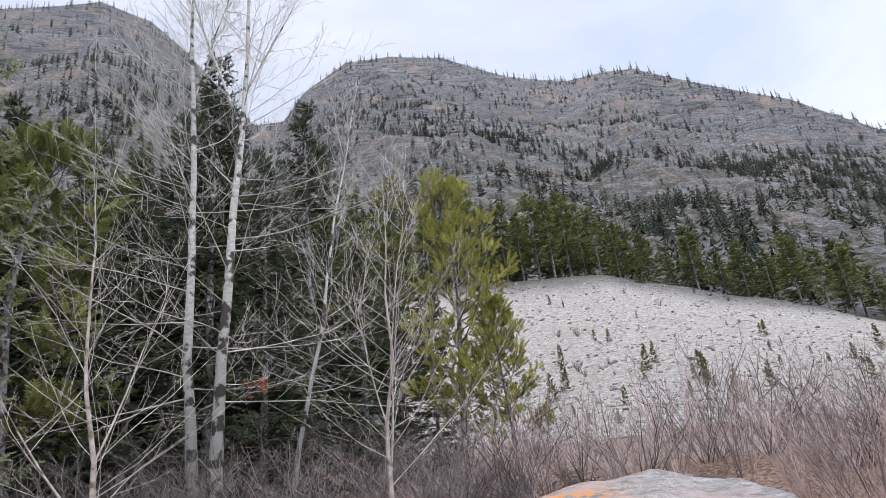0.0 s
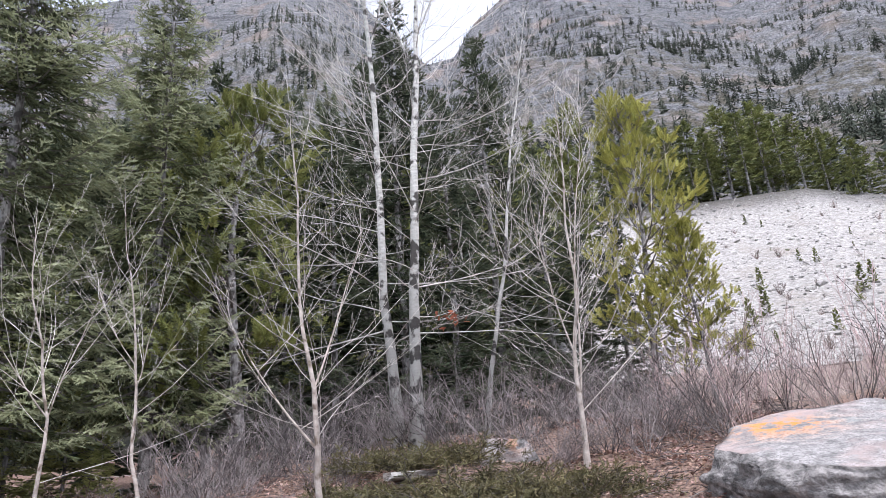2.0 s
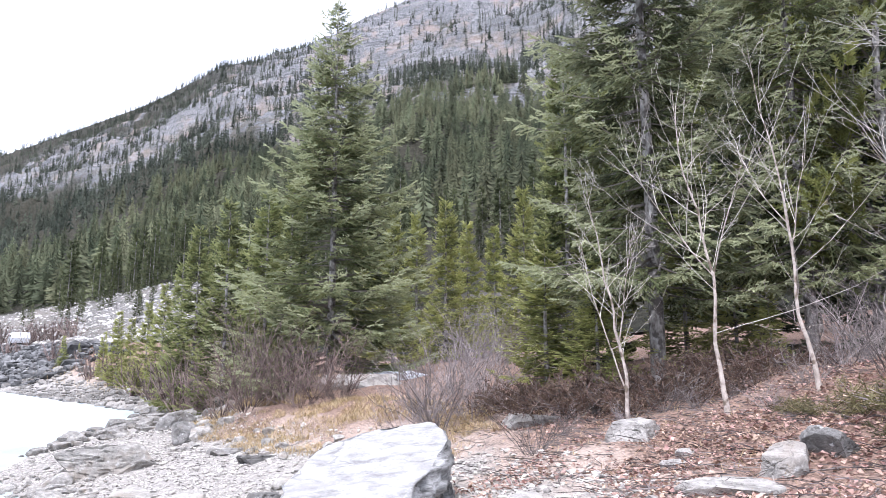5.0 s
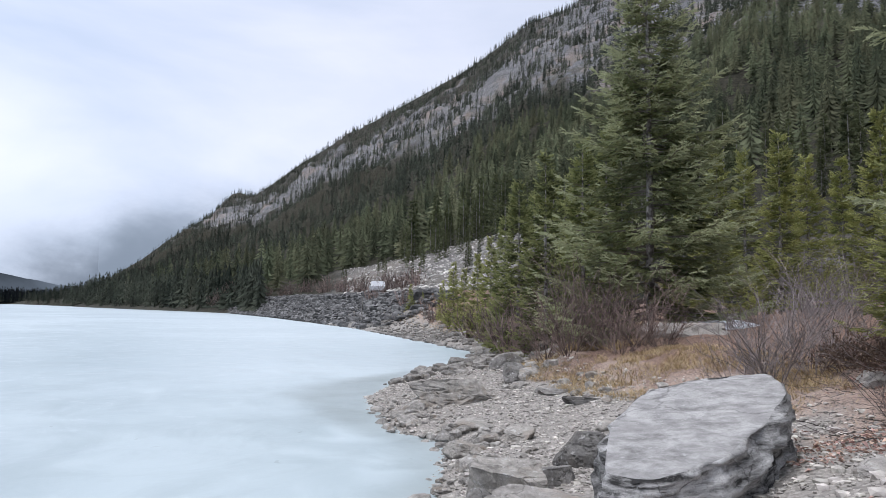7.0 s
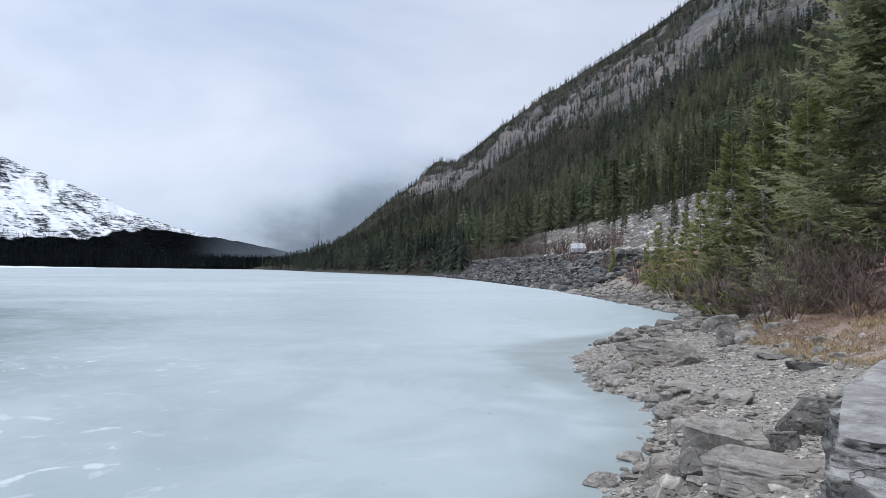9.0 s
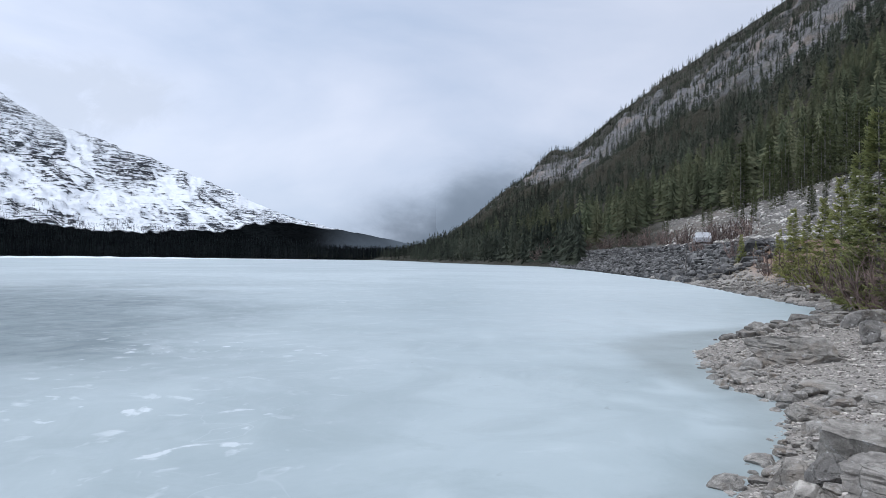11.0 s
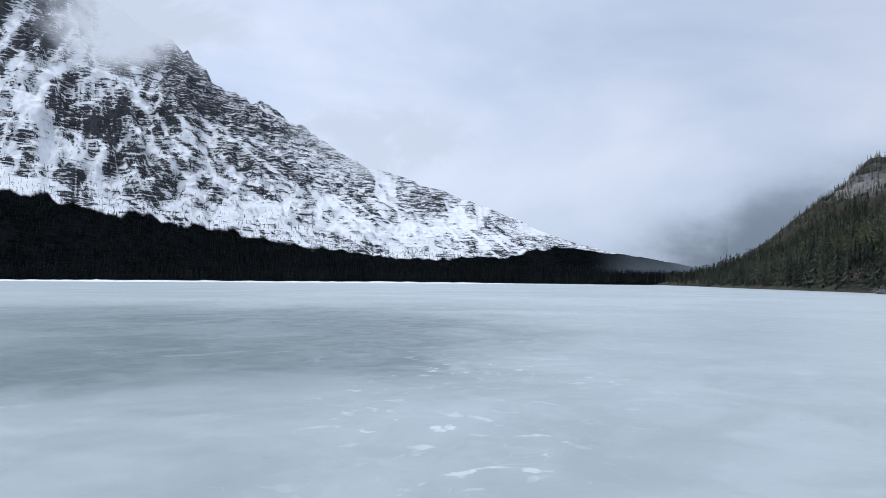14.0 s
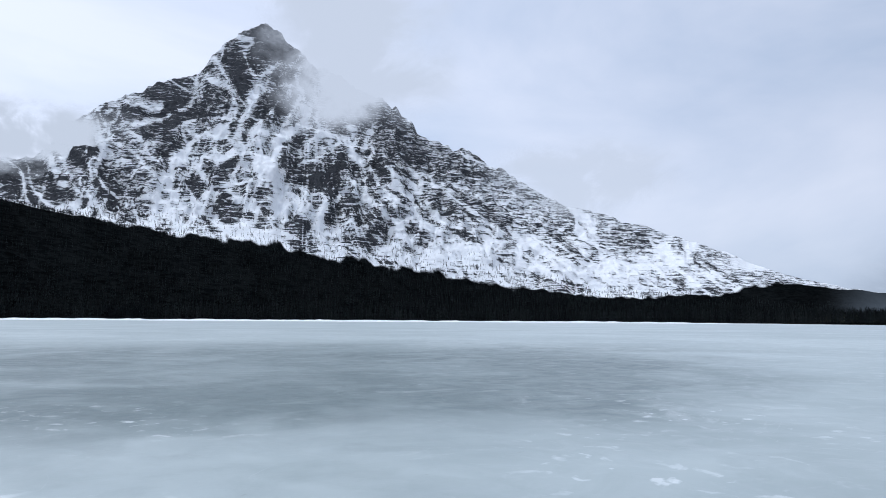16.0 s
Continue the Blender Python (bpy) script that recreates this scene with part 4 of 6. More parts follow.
# ---- cloud: mist in the valley, low cloud on the summit ----


def cloud(name, az0, az1, r, el0, el1, colour, density, fade, label, seed, scale=3.0):
    """A soft curtain of cloud, thinning out towards its edges."""
    m = bpy.data.materials.new(name)
    m.use_nodes = True
    n, l = m.node_tree.nodes, m.node_tree.links
    n.remove(n["Principled BSDF"])
    uv = n.new("ShaderNodeUVMap").outputs["UV"]
    sp = n.new("ShaderNodeSeparateXYZ")
    l.new(uv, sp.inputs[0])
    mp = n.new("ShaderNodeMapping")
    mp.inputs["Location"].default_value = (seed, seed * 0.7, 0)
    mp.inputs["Scale"].default_value = ((az1 - az0) / (el1 - el0), 1.2, 1)
    l.new(uv, mp.inputs["Vector"])
    puff = noise_node(n, l, mp.outputs["Vector"], scale, 7, 0.6, 0.4)
    e = math_node(n, l, "MULTIPLY", mapped(n, l, sp.outputs["X"], 0.0, fade[0]), mapped(n, l, sp.outputs["X"], 1.0, 1.0 - fade[1]))
    e = math_node(n, l, "MULTIPLY", e, mapped(n, l, sp.outputs["Y"], 1.0, 1.0 - fade[2]))
    if fade[3]:
        e = math_node(n, l, "MULTIPLY", e, mapped(n, l, sp.outputs["Y"], 0.0, fade[3]))
    soft = n.new("ShaderNodeMapRange")
    soft.interpolation_type = "SMOOTHERSTEP"
    soft.inputs[1].default_value, soft.inputs[2].default_value, soft.inputs[4].default_value = 0.12, 0.80, density
    l.new(math_node(n, l, "MULTIPLY", e, mapped(n, l, puff, 0.30, 0.62, 0.35, 1.25)), soft.inputs[0])
    a = soft.outputs[0]
    # an even glow in the given colour stands in for light scattered by cloud
    glow = n.new("ShaderNodeEmission")
    glow.inputs["Color"].default_value = (*colour, 1)
    tp = n.new("ShaderNodeBsdfTransparent")
    ms = n.new("ShaderNodeMixShader")
    l.new(a, ms.inputs[0])
    l.new(tp.outputs[0], ms.inputs[1])
    l.new(glow.outputs[0], ms.inputs[2])
    l.new(ms.outputs[0], n["Material Output"].inputs["Surface"])
    us, vs = np.linspace(0, 1, 41), np.linspace(0, 1, 13)
    U, V = np.meshgrid(us, vs, indexing="ij")
    bulge = 1 + 0.03 * np.sin(U * 9 + seed) * np.sin(V * 4 + seed)
    x, y = polar(az0 + (az1 - az0) * U, r * bulge)
    z = 2 + r * np.tan(np.radians(el0 + (el1 - el0) * V))
    idx = np.arange(U.size).reshape(U.shape)
    f = np.stack([idx[:-1, :-1], idx[1:, :-1], idx[1:, 1:], idx[:-1, 1:]], -1).reshape(-1, 4)
    ob = link(name, np.stack([x, y, z], -1).reshape(-1, 3), f, m, smooth=True)
    lay = ob.data.uv_layers.new(name="UVMap")
    li = np.array([lp.vertex_index for lp in ob.data.loops])
    lay.data.foreach_set("uv", np.stack([U.ravel()[li], V.ravel()[li]], -1).astype(np.float32).ravel())
    return tagged(ob, label, "cloud", kind="structure")


cloud("valley_mist", 100, 134, 1870, -0.5, 13, (0.20, 0.24, 0.295), 0.95, (0.25, 0.42, 0.8, 0.0), "grey mist lying in the valley head", 3.1, 0.6)
cloud("valley_shade", 110, 134, 1850, -0.3, 8.5, (0.12, 0.145, 0.18), 0.75, (0.40, 0.45, 0.95, 0.0), "dark grey mist low in the valley head", 2.3, 0.5)
cloud("summit_cloud", 156, 180, 2300, 13.6, 30, (0.64, 0.68, 0.77), 0.97, (0.45, 0.4, 0.3, 0.35), "low white cloud drifting across the summit", 7.7, 2.2)
cloud("shoulder_cloud", 183, 214, 2900, 9, 17, (0.62, 0.66, 0.74), 1.0, (0.25, 0.1, 0.4, 0.4), "low white cloud on the mountain's shoulder", 1.4, 2.2)
cloud("ridge_cloud", 138, 160, 2400, 7, 16, (0.62, 0.66, 0.74), 0.6, (0.4, 0.45, 0.4, 0.5), "thin cloud along the snowy ridge", 5.2, 2.2)

# ---- builders of plants and stones ----


class Soup:
    """Gathers vertices and triangles for one mesh."""

    def __init__(self):
        self.v, self.f, self.count = [], [], 0

    def add(self, v, f):
        f = np.asarray(f)
        if f.shape[1] == 4:
            f = np.concatenate([f[:, :3], f[:, [0, 2, 3]]])
        self.v.append(np.asarray(v, float))
        self.f.append(f + self.count)
        self.count += len(v)

    def tube(self, path, radii, sides):
        path, radii = np.asarray(path, float), np.asarray(radii, float)
        d = np.gradient(path, axis=0)
        d /= np.linalg.norm(d, axis=1, keepdims=True) + 1e-9
        ref = np.array([0.31, 0.17, 0.93]) if abs(d[0, 2]) < 0.9 else np.array([0.95, 0.2, 0.1])
        u = np.cross(d, ref)
        u /= np.linalg.norm(u, axis=1, keepdims=True) + 1e-9
        w = np.cross(d, u)
        a = np.arange(sides) * 2 * math.pi / sides
        v = path[:, None] + radii[:, None, None] * (u[:, None] * np.cos(a)[:, None] + w[:, None] * np.sin(a)[:, None])
        m = len(path)
        i = np.arange((m - 1) * sides)
        r, c = i // sides, i % sides
        nx = (c + 1) % sides
        self.add(v.reshape(-1, 3), np.stack([r * sides + c, r * sides + nx, (r + 1) * sides + nx, (r + 1) * sides + c], -1))

    def object(self, name, mat, parent=None, label="", smooth=False):
        return link(name, np.concatenate(self.v), np.concatenate(self.f), mat, parent, label, smooth)

    def mesh(self, name, mat, smooth=False):
        ob = self.object(name, mat, smooth=smooth)
        me = ob.data
        bpy.data.objects.remove(ob)
        return me


class Sprays:
    """Gathers needled twigs (foot, direction, length, width, how far out on the bough) for one mesh."""

    def __init__(self):
        self.rows = []

    def add(self, p, d, ln, width, out):
        self.rows.append((*p, *d, ln, width, out))

    def branch(self, q, every, length):
        """Side twigs along every long twig."""
        r = np.array(self.rows)
        parts = [r]
        for k in range(1, 9):
            for sg in (-1, 1):
                at = (k - 0.4 * (sg > 0)) * every
                m = r[r[:, 6] > at + 0.05]
                if not len(m):
                    continue
                c = len(m)
                d = m[:, 3:6]
                side = np.cross(d, (0, 0, 1.0)) + q.normal(0, 0.3, (c, 3))
                side /= np.linalg.norm(side, axis=1, keepdims=True) + 1e-9
                dd = d * 0.8 + side * sg * q.uniform(0.5, 0.9, (c, 1)) + np.array([0, 0, 1.0]) * q.uniform(-0.35, 0.1, (c, 1))
                dd /= np.linalg.norm(dd, axis=1, keepdims=True)
                ln = length * q.uniform(0.6, 1.25, c) * (1.1 - 0.5 * at / m[:, 6])
                foot = m[:, :3] + d * (at * q.uniform(0.85, 1.1, c))[:, None] - np.array([0, 0, 0.1]) * (at * at / m[:, 6])[:, None]
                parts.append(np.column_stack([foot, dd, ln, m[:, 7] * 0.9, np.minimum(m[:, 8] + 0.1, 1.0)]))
        self.rows = np.concatenate(parts)

    def fill(self, soup, q, seg, fins):
        """Each twig a round brush of needles that point outwards and forwards."""
        r = np.asarray(self.rows, float)
        n = len(r)
        p, d, ln, width, out = r[:, :3], r[:, 3:6], r[:, 6], r[:, 7], r[:, 8]
        u = np.cross(d, q.normal(0, 1, (n, 3)))
        u /= np.linalg.norm(u, axis=1, keepdims=True) + 1e-9
        w = np.cross(d, u)
        t = np.linspace(0, 1, seg + 1)
        axis = p[:, None] + d[:, None] * (ln[:, None] * t)[..., None] - np.array([0, 0, 0.1]) * (ln[:, None] * t**2)[..., None]
        vs, fs = [axis], []
        k = np.arange(seg)
        for j in range(fins):
            a = 2 * math.pi * j / fins + q.uniform(-0.4, 0.4, (n, seg))
            side = u[:, None] * np.cos(a)[..., None] + w[:, None] * np.sin(a)[..., None]
            vs.append(axis[:, :-1] + d[:, None] * (ln / seg * 1.35)[:, None, None] + side * (width[:, None] * (1 - 0.55 * t[:-1] ** 2) * q.uniform(0.7, 1.15, (n, seg)))[..., None])
            fs.append(np.stack([k, k + 1, seg + 1 + j * seg + k], -1))
        v = np.concatenate(vs, 1)
        per = v.shape[1]
        f = (np.concatenate(fs)[None] + (np.arange(n) * per)[:, None, None]).reshape(-1, 3)
        soup.add(v.reshape(-1, 3), f)
        return np.repeat(out, per)

    def mesh(self, name, mat, q, seg, fins, wood=None):
        soup = Soup()
        out = self.fill(soup, q, seg, fins)
        if wood is not None and wood.v:
            soup.add(np.concatenate(wood.v), np.concatenate(wood.f))
            out = np.concatenate([out, np.full(wood.count, -1.0)])
        me = soup.mesh(name, mat)
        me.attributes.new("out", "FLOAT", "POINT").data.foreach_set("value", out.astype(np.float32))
        return me


def unit(v):
    return v / (np.linalg.norm(v) + 1e-9)


def grow(start, way, length, q, n=6, lift=0.25, wiggle=0.10):
    """A branch's path that bends upwards by lift."""
    pts, p, d = [np.array(start, float)], np.array(start, float), unit(np.array(way, float))
    for _ in range(n - 1):
        d = unit(d + np.array([0, 0, lift / (n - 1) * 1.6]) + q.normal(0, wiggle, 3))
        p = p + d * length / (n - 1)
        pts.append(p.copy())
    return np.array(pts)


def twigs(soup, path, q, count, length, radius, depth, spread=0.8, lift=0.3):
    turn = unit(q.normal(0, 1, 3))
    for k in range(count):
        s = 0.12 + 0.86 * (k + q.uniform(0, 0.9)) / count
        i = min(int(s * (len(path) - 1)), len(path) - 2)
        p = path[i] + (path[i + 1] - path[i]) * (s * (len(path) - 1) - i)
        d = unit(path[i + 1] - path[i])
        side = unit(np.cross(d, turn + q.normal(0, 0.5, 3))) * (1 if k % 2 else -1)
        ln = length * q.uniform(0.45, 1.2) * (1.15 - 0.65 * s)
        n = 4 if depth > 1 else 3
        t = grow(p, d * (1 - spread * 0.45) + side * spread, ln, q, n, lift, 0.10)
        soup.tube(t, np.linspace(radius, radius * 0.5, n), 3)
        if depth > 1:
            twigs(soup, t, q, 3 if ln > 0.25 else 2, ln * 0.45, radius * 0.7, depth - 1, spread, lift)


def bare_tree(name, base, top, thick, label, seed, limbs, first, reach, rise, mat, mat_twig, group="", bow=0.02, twig_count=9, forks=(), fat=0.0030, lift=0.4):
    """A leafless broadleaf tree: trunk and its forks (share of the height, lean to the right, lean away, relative length), limbs with their twigs; rise: the limbs' pitch at the foot and at the top."""
    q = np.random.default_rng(seed)
    base, top = np.array(base, float), np.array(top, float)
    ob = thing(name, tuple(base), label, "tree", group)
    way = top - base
    height = np.linalg.norm(way)
    n = 16
    s = np.linspace(0, 1, n)
    wave = np.stack([fractal(s * 5 + seed, 0 * s + k, 0, 3, seed + k) - 0.5 for k in (0, 1)] + [0 * s], -1)
    trunk = way * s[:, None] + wave * (bow * 4 * height * np.minimum(s * 4, 1) * (1 - s) ** 0.5)[:, None]
    trunk[0, 2] -= 0.15
    soup = Soup()
    soup.tube(trunk, thick * (1 - 0.90 * s**0.85) * (1 + 0.45 * np.exp(-s * 25)), 10)
    flat = unit(np.array([base[0], base[1], 0.0]))
    right = np.array([flat[1], -flat[0], 0.0])
    stems = [(trunk, 0.0, 1.0)]
    for at, lean, away, share in forks:
        i = int(round(at * (n - 1)))
        second = grow(trunk[i], right * lean + flat * away + unit(way), height * (1 - at) * share, q, 10, 0.30, 0.05)
        r0 = thick * (1 - 0.90 * at**0.85) * 0.52
        soup.tube(second, r0 * (1 - 0.88 * np.linspace(0, 1, 10)), 7)
        stems.append((second, at, share))
    soup.object("trunk", mat, ob, smooth=True)
    weights = np.array([1.0] + [0.62 * sh for _, _, sh in stems[1:]])
    pick = q.choice(len(stems), limbs, p=weights / weights.sum())
    for k in range(limbs):
        stem, at, share = stems[pick[k]]
        low = first if pick[k] == 0 else 0.12
        t = low + (0.98 - low) * ((k + q.uniform(0, 0.9)) / limbs)
        u = t * (len(stem) - 1)
        i = min(int(u), len(stem) - 2)
        p = stem[i] + (stem[i + 1] - stem[i]) * (u - i)
        hs = at + (1 - at) * t
        a = k * 2.4 + q.uniform(-0.6, 0.6)
        el = math.radians(rise[0] + (rise[1] - rise[0]) * hs + q.normal(0, 9))
        ln = reach * (1.08 - 0.80 * hs) * q.uniform(0.5, 1.15)
        path = grow(p, (math.cos(a) * math.cos(el), math.sin(a) * math.cos(el), math.sin(el)), ln, q, 9, lift, 0.075)
        limb = Soup()
        r0 = (fat * 0.7 + fat * 0.75 * ln) * q.uniform(0.75, 1.1)
        limb.tube(path, fat * 0.5 + (r0 - fat * 0.5) * (1 - np.linspace(0, 1, 9)) ** 1.4, 5)
        twigs(limb, path, q, int(twig_count * q.uniform(0.7, 1.3)), ln * 0.34 + 0.06, fat * 0.75, 2, 0.55, 0.2)
        limb.object("limb", mat_twig, ob)
    return ob





def spruce_meshes(name, height, radius, seed, bark, needles, bare=0.03, whorl=0.30, per=7, spacing=0.14, width=0.026, seg=3, fins=3, sag=0.35, full=0.8, twig=0.30, every=0.12, side=0.15, longest=0.55, droop=0.25):
    """Trunk and crown of a spruce: whorls of sagging boughs with needled twigs."""
    q = np.random.default_rng(seed)
    trunk = Soup()
    s = np.linspace(0, 1, 9)
    path = np.stack([0.02 * height * np.sin(s * 3 + seed) * s * (1 - s), 0 * s, s * height], -1)
    path[0, 2] = -0.3
    trunk.tube(path, (0.0105 * height + 0.01) * (1 - 0.93 * s), 8)
    wood, sprays = Soup(), Sprays()
    z = bare * height
    while z < height * 0.985:
        t = z / height
        lush = q.uniform(0.8, 1.1)
        for k in range(per if t < 0.85 else max(4, per // 2)):
            a = q.uniform(0, 6.28)
            ln = max(0.10, radius * (1 - t) ** full * lush * q.uniform(0.55, 1.12))
            out = np.array([math.cos(a), math.sin(a), 0.0])
            lat = np.array([-out[1], out[0], 0.0])
            tilt = 0.25 - sag * (1 - t) * q.uniform(0.6, 1.3) + (0.5 * max(0, t - 0.75) / 0.25)
            n = max(4, int(ln / 0.22))
            u = np.linspace(0, 1, n + 1)
            b = np.array([0, 0, z + q.uniform(-0.4, 0.4) * whorl]) + out * (u * ln)[:, None] + np.array([0, 0, 1]) * (ln * (tilt * u - 0.20 * u**1.5 + 0.30 * u**3))[:, None] + lat * (ln * q.normal(0, 0.06) * u**2)[:, None]
            if ln > 0.5:
                wood.tube(b, np.linspace(0.010 * ln + 0.004, 0.003, n + 1), 3)
            m = max(3, int(ln / spacing))
            for j in range(m):
                w = 0.15 + 0.85 * (j + q.uniform(0, 1)) / m
                i = min(int(w * n), n - 1)
                p = b[i] + (b[i + 1] - b[i]) * (w * n - i)
                d = unit(b[i + 1] - b[i])
                for sg in (1, -1):
                    tw = min((twig * ln * (1.1 - w) + 0.5 * spacing + 0.06) * q.uniform(0.6, 1.2), longest)
                    dd = unit(d * q.uniform(0.6, 1.0) + lat * sg * q.uniform(0.4, 0.9) + np.array([0, 0, q.uniform(-1.6, 0.3) * droop]))
                    sprays.add(p, dd, tw, width, w)
            sprays.add(b[-1], unit(b[-1] - b[-2]), 0.5 * spacing + 0.10, width, 1.0)
        z += whorl * q.uniform(0.75, 1.2) * (1 - 0.45 * t)
    for k in range(3):
        sprays.add((0, 0, height * (0.92 + 0.025 * k)), (0.0, 0.0, 1.0), height * 0.04, width * 0.8, 1.0)
    if every < 1:
        sprays.branch(q, every, side)
    return trunk.mesh(name + "_trunk", bark, True), sprays.mesh(name + "_crown", needles, q, seg, fins, wood)


def pine_meshes(name, height, radius, seed, bark, needles, bare=0.12, boughs=70, shoots=16, needle=0.055):
    """Trunk and crown of a pine: separate rising boughs that carry round brushes of long needles."""
    q = np.random.default_rng(seed)
    trunk = Soup()
    s = np.linspace(0, 1, 9)
    path = np.stack([0.05 * height * np.sin(s * 3.5 + seed) * s, 0.03 * height * np.cos(s * 3 + seed) * s, s * height], -1)
    path[0, 2] = -0.3
    trunk.tube(path, (0.012 * height + 0.01) * (1 - 0.9 * s), 8)
    wood, sprays = Soup(), Sprays()
    for k in range(boughs):
        t = bare + (0.985 - bare) * ((k + q.uniform(0, 1)) / boughs) ** 0.85
        i = min(int(t * 8), 7)
        p = path[i] + (path[i + 1] - path[i]) * (t * 8 - i)
        a = k * 2.4 + q.uniform(-0.7, 0.7)
        ln = radius * (1.03 - t) ** 0.55 * q.uniform(0.45, 1.15)
        b = grow(p, (math.cos(a), math.sin(a), 0.05 + 0.5 * t), ln, q, 7, 0.6, 0.10)
        wood.tube(b, np.linspace(0.010 * ln + 0.005, 0.004, 7), 3)
        for j in range(int(shoots * (0.4 + 0.6 * ln / radius)) + 3):
            w = 1 - 0.62 * q.uniform(0, 1) ** 1.3 if j else 1.0
            i = min(int(w * 6), 5)
            c = b[i] + (b[i + 1] - b[i]) * (w * 6 - i)
            d = unit(b[i + 1] - b[i])
            away = unit(np.cross(d, q.normal(0, 1, 3)))
            twig = unit(d * 0.8 + away * (0.9 if j else 0.1) + np.array([0, 0, 0.25]))
            reach = (0.10 + 0.20 * ln * (1.2 - w)) * q.uniform(0.5, 1.3) if j else 0.0
            foot = c + twig * reach
            if j:
                wood.tube(np.array([c, foot]), [0.004, 0.003], 3)
            sprays.add(foot, unit(twig + np.array([0, 0, 0.55]) + q.normal(0, 0.15, 3)), q.uniform(0.16, 0.30), needle * q.uniform(0.85, 1.2), w)
    return trunk.mesh(name + "_trunk", bark, True), sprays.mesh(name + "_crown", needles, q, 6, 6, wood)


def plant(name, meshes, az, r, label, size=1.0, group="", turn=None, sink=0.0, squash=1.0, category="tree"):
    """A tree from its trunk and crown meshes, on the ground."""
    ob = thing(name, place(az, r, -sink), label, category, group, az * 37.0 if turn is None else turn, size)
    if squash != 1.0:
        ob.scale = (size * squash, size * squash, size)
    for part_name, me in zip(("trunk", "crown") if category == "tree" else ("woody_base", "foliage"), meshes):
        o = new(part_name, me)
        o.parent = ob
    return ob


def shrub_mesh(name, seed, mat, stems=16, height=1.5, spread=0.55, forks=6, radius=0.009, droop=0.3, kink=0.10, open_=0.55):
    q = np.random.default_rng(seed)
    soup = Soup()
    for k in range(stems):
        a = q.uniform(0, 6.28)
        o = q.uniform(0, 0.18)
        lean = spread * q.uniform(0.05, 1.0) ** 0.8
        ln = height * q.uniform(0.5, 1.12)
        b = grow((o * math.cos(a), o * math.sin(a), -0.05), (math.cos(a) * lean, math.sin(a) * lean, 1.0), ln, q, 6, droop, kink)
        soup.tube(b, np.linspace(radius, radius * 0.45, 6), 3)
        twigs(soup, b, q, forks, ln * 0.36, radius * 0.5, 2, open_, 0.25)
    return soup.mesh(name, mat)


def juniper_mesh(name, seed, mat, size=1.0, count=80, tall=0.35):
    q = np.random.default_rng(seed)
    sprays, stems = Sprays(), Soup()
    for k in range(count):
        a, o = q.uniform(0, 6.28), size * math.sqrt(q.uniform(0, 1)) * 0.75
        p = np.array([o * math.cos(a), o * math.sin(a), q.uniform(0.0, 0.5) * tall * (1.1 - o / size)])
        out = unit(np.array([math.cos(a) + q.normal(0, 0.5), math.sin(a) + q.normal(0, 0.5), q.uniform(0.05, 0.65)]))
        b = grow(p, out, q.uniform(0.3, 0.6) * size, q, 4, 0.1, 0.14)
        stems.tube(b, np.linspace(0.006, 0.003, 4), 3)
        for j in range(18):
            w = q.uniform(0.1, 1.0)
            i = min(int(w * 3), 2)
            c = b[i] + (b[i + 1] - b[i]) * (w * 3 - i)
            sprays.add(c, unit(b[i + 1] - b[i] + q.normal(0, 0.55, 3) + np.array([0, 0, 0.25])), q.uniform(0.06, 0.13), 0.014, w)
    return stems.mesh(name + "_stems", M_TWIG_DARK), sprays.mesh(name, mat, q, 3, 3)


def sphere_points(sub):
    bm = bmesh.new()
    bmesh.ops.create_icosphere(bm, subdivisions=sub, radius=1.0)
    v = np.array([x.co[:] for x in bm.verts])
    f = np.array([[x.index for x in face.verts] for face in bm.faces])
    bm.free()
    return v, f


ICO = {k: sphere_points(k) for k in (1, 2, 4, 5)}


def rock_points(seed, sub=4, cuts=16, tight=0.45, grain=0.05, top=None, wobble=0.42):
    """An angular stone of radius about 1: a ball cut by planes, its faces roughened."""
    q = np.random.default_rng(seed)
    v, f = ICO[sub]
    v = v.copy()
    axes = np.concatenate([np.eye(3), -np.eye(3)])
    planes = [unit(p + q.normal(0, wobble, 3)) for p in axes] + [unit(q.normal(0, 1, 3)) for _ in range(cuts - 9)]
    dists = [q.uniform(tight - 0.02, tight + 0.28) for _ in axes] + [q.uniform(tight + 0.15, tight + 0.45) for _ in planes[6:]]
    if top is not None:
        planes.append(unit(np.array([q.normal(0, 0.12), q.normal(0, 0.12), 1.0])))
        dists.append(top)
    for p, d in zip(planes, dists):
        over = v @ p - d
        v = v - np.maximum(over, 0)[:, None] * p
    nrm = v / np.linalg.norm(v, axis=1, keepdims=True)
    k = seed * 7.3
    v = v + nrm * ((fractal(v[:, 0] * 2.6 + k, v[:, 1] * 2.6, v[:, 2] * 2.6, 6, seed, 0.6) - 0.5) * grain * 3)[:, None]
    if sub > 3:
        seam = np.abs(fractal(v[:, 0] * 1.5 + k, v[:, 1] * 1.5, v[:, 2] * 3.2, 3, seed + 40) - 0.5)
        v = v - nrm * (0.07 * np.exp(-((seam / 0.02) ** 2)))[:, None]
        v = v + nrm * ((fractal(v[:, 0] * 11 + k, v[:, 1] * 11, v[:, 2] * 11, 3, seed + 50) - 0.5) * 0.035)[:, None]
    return v, f


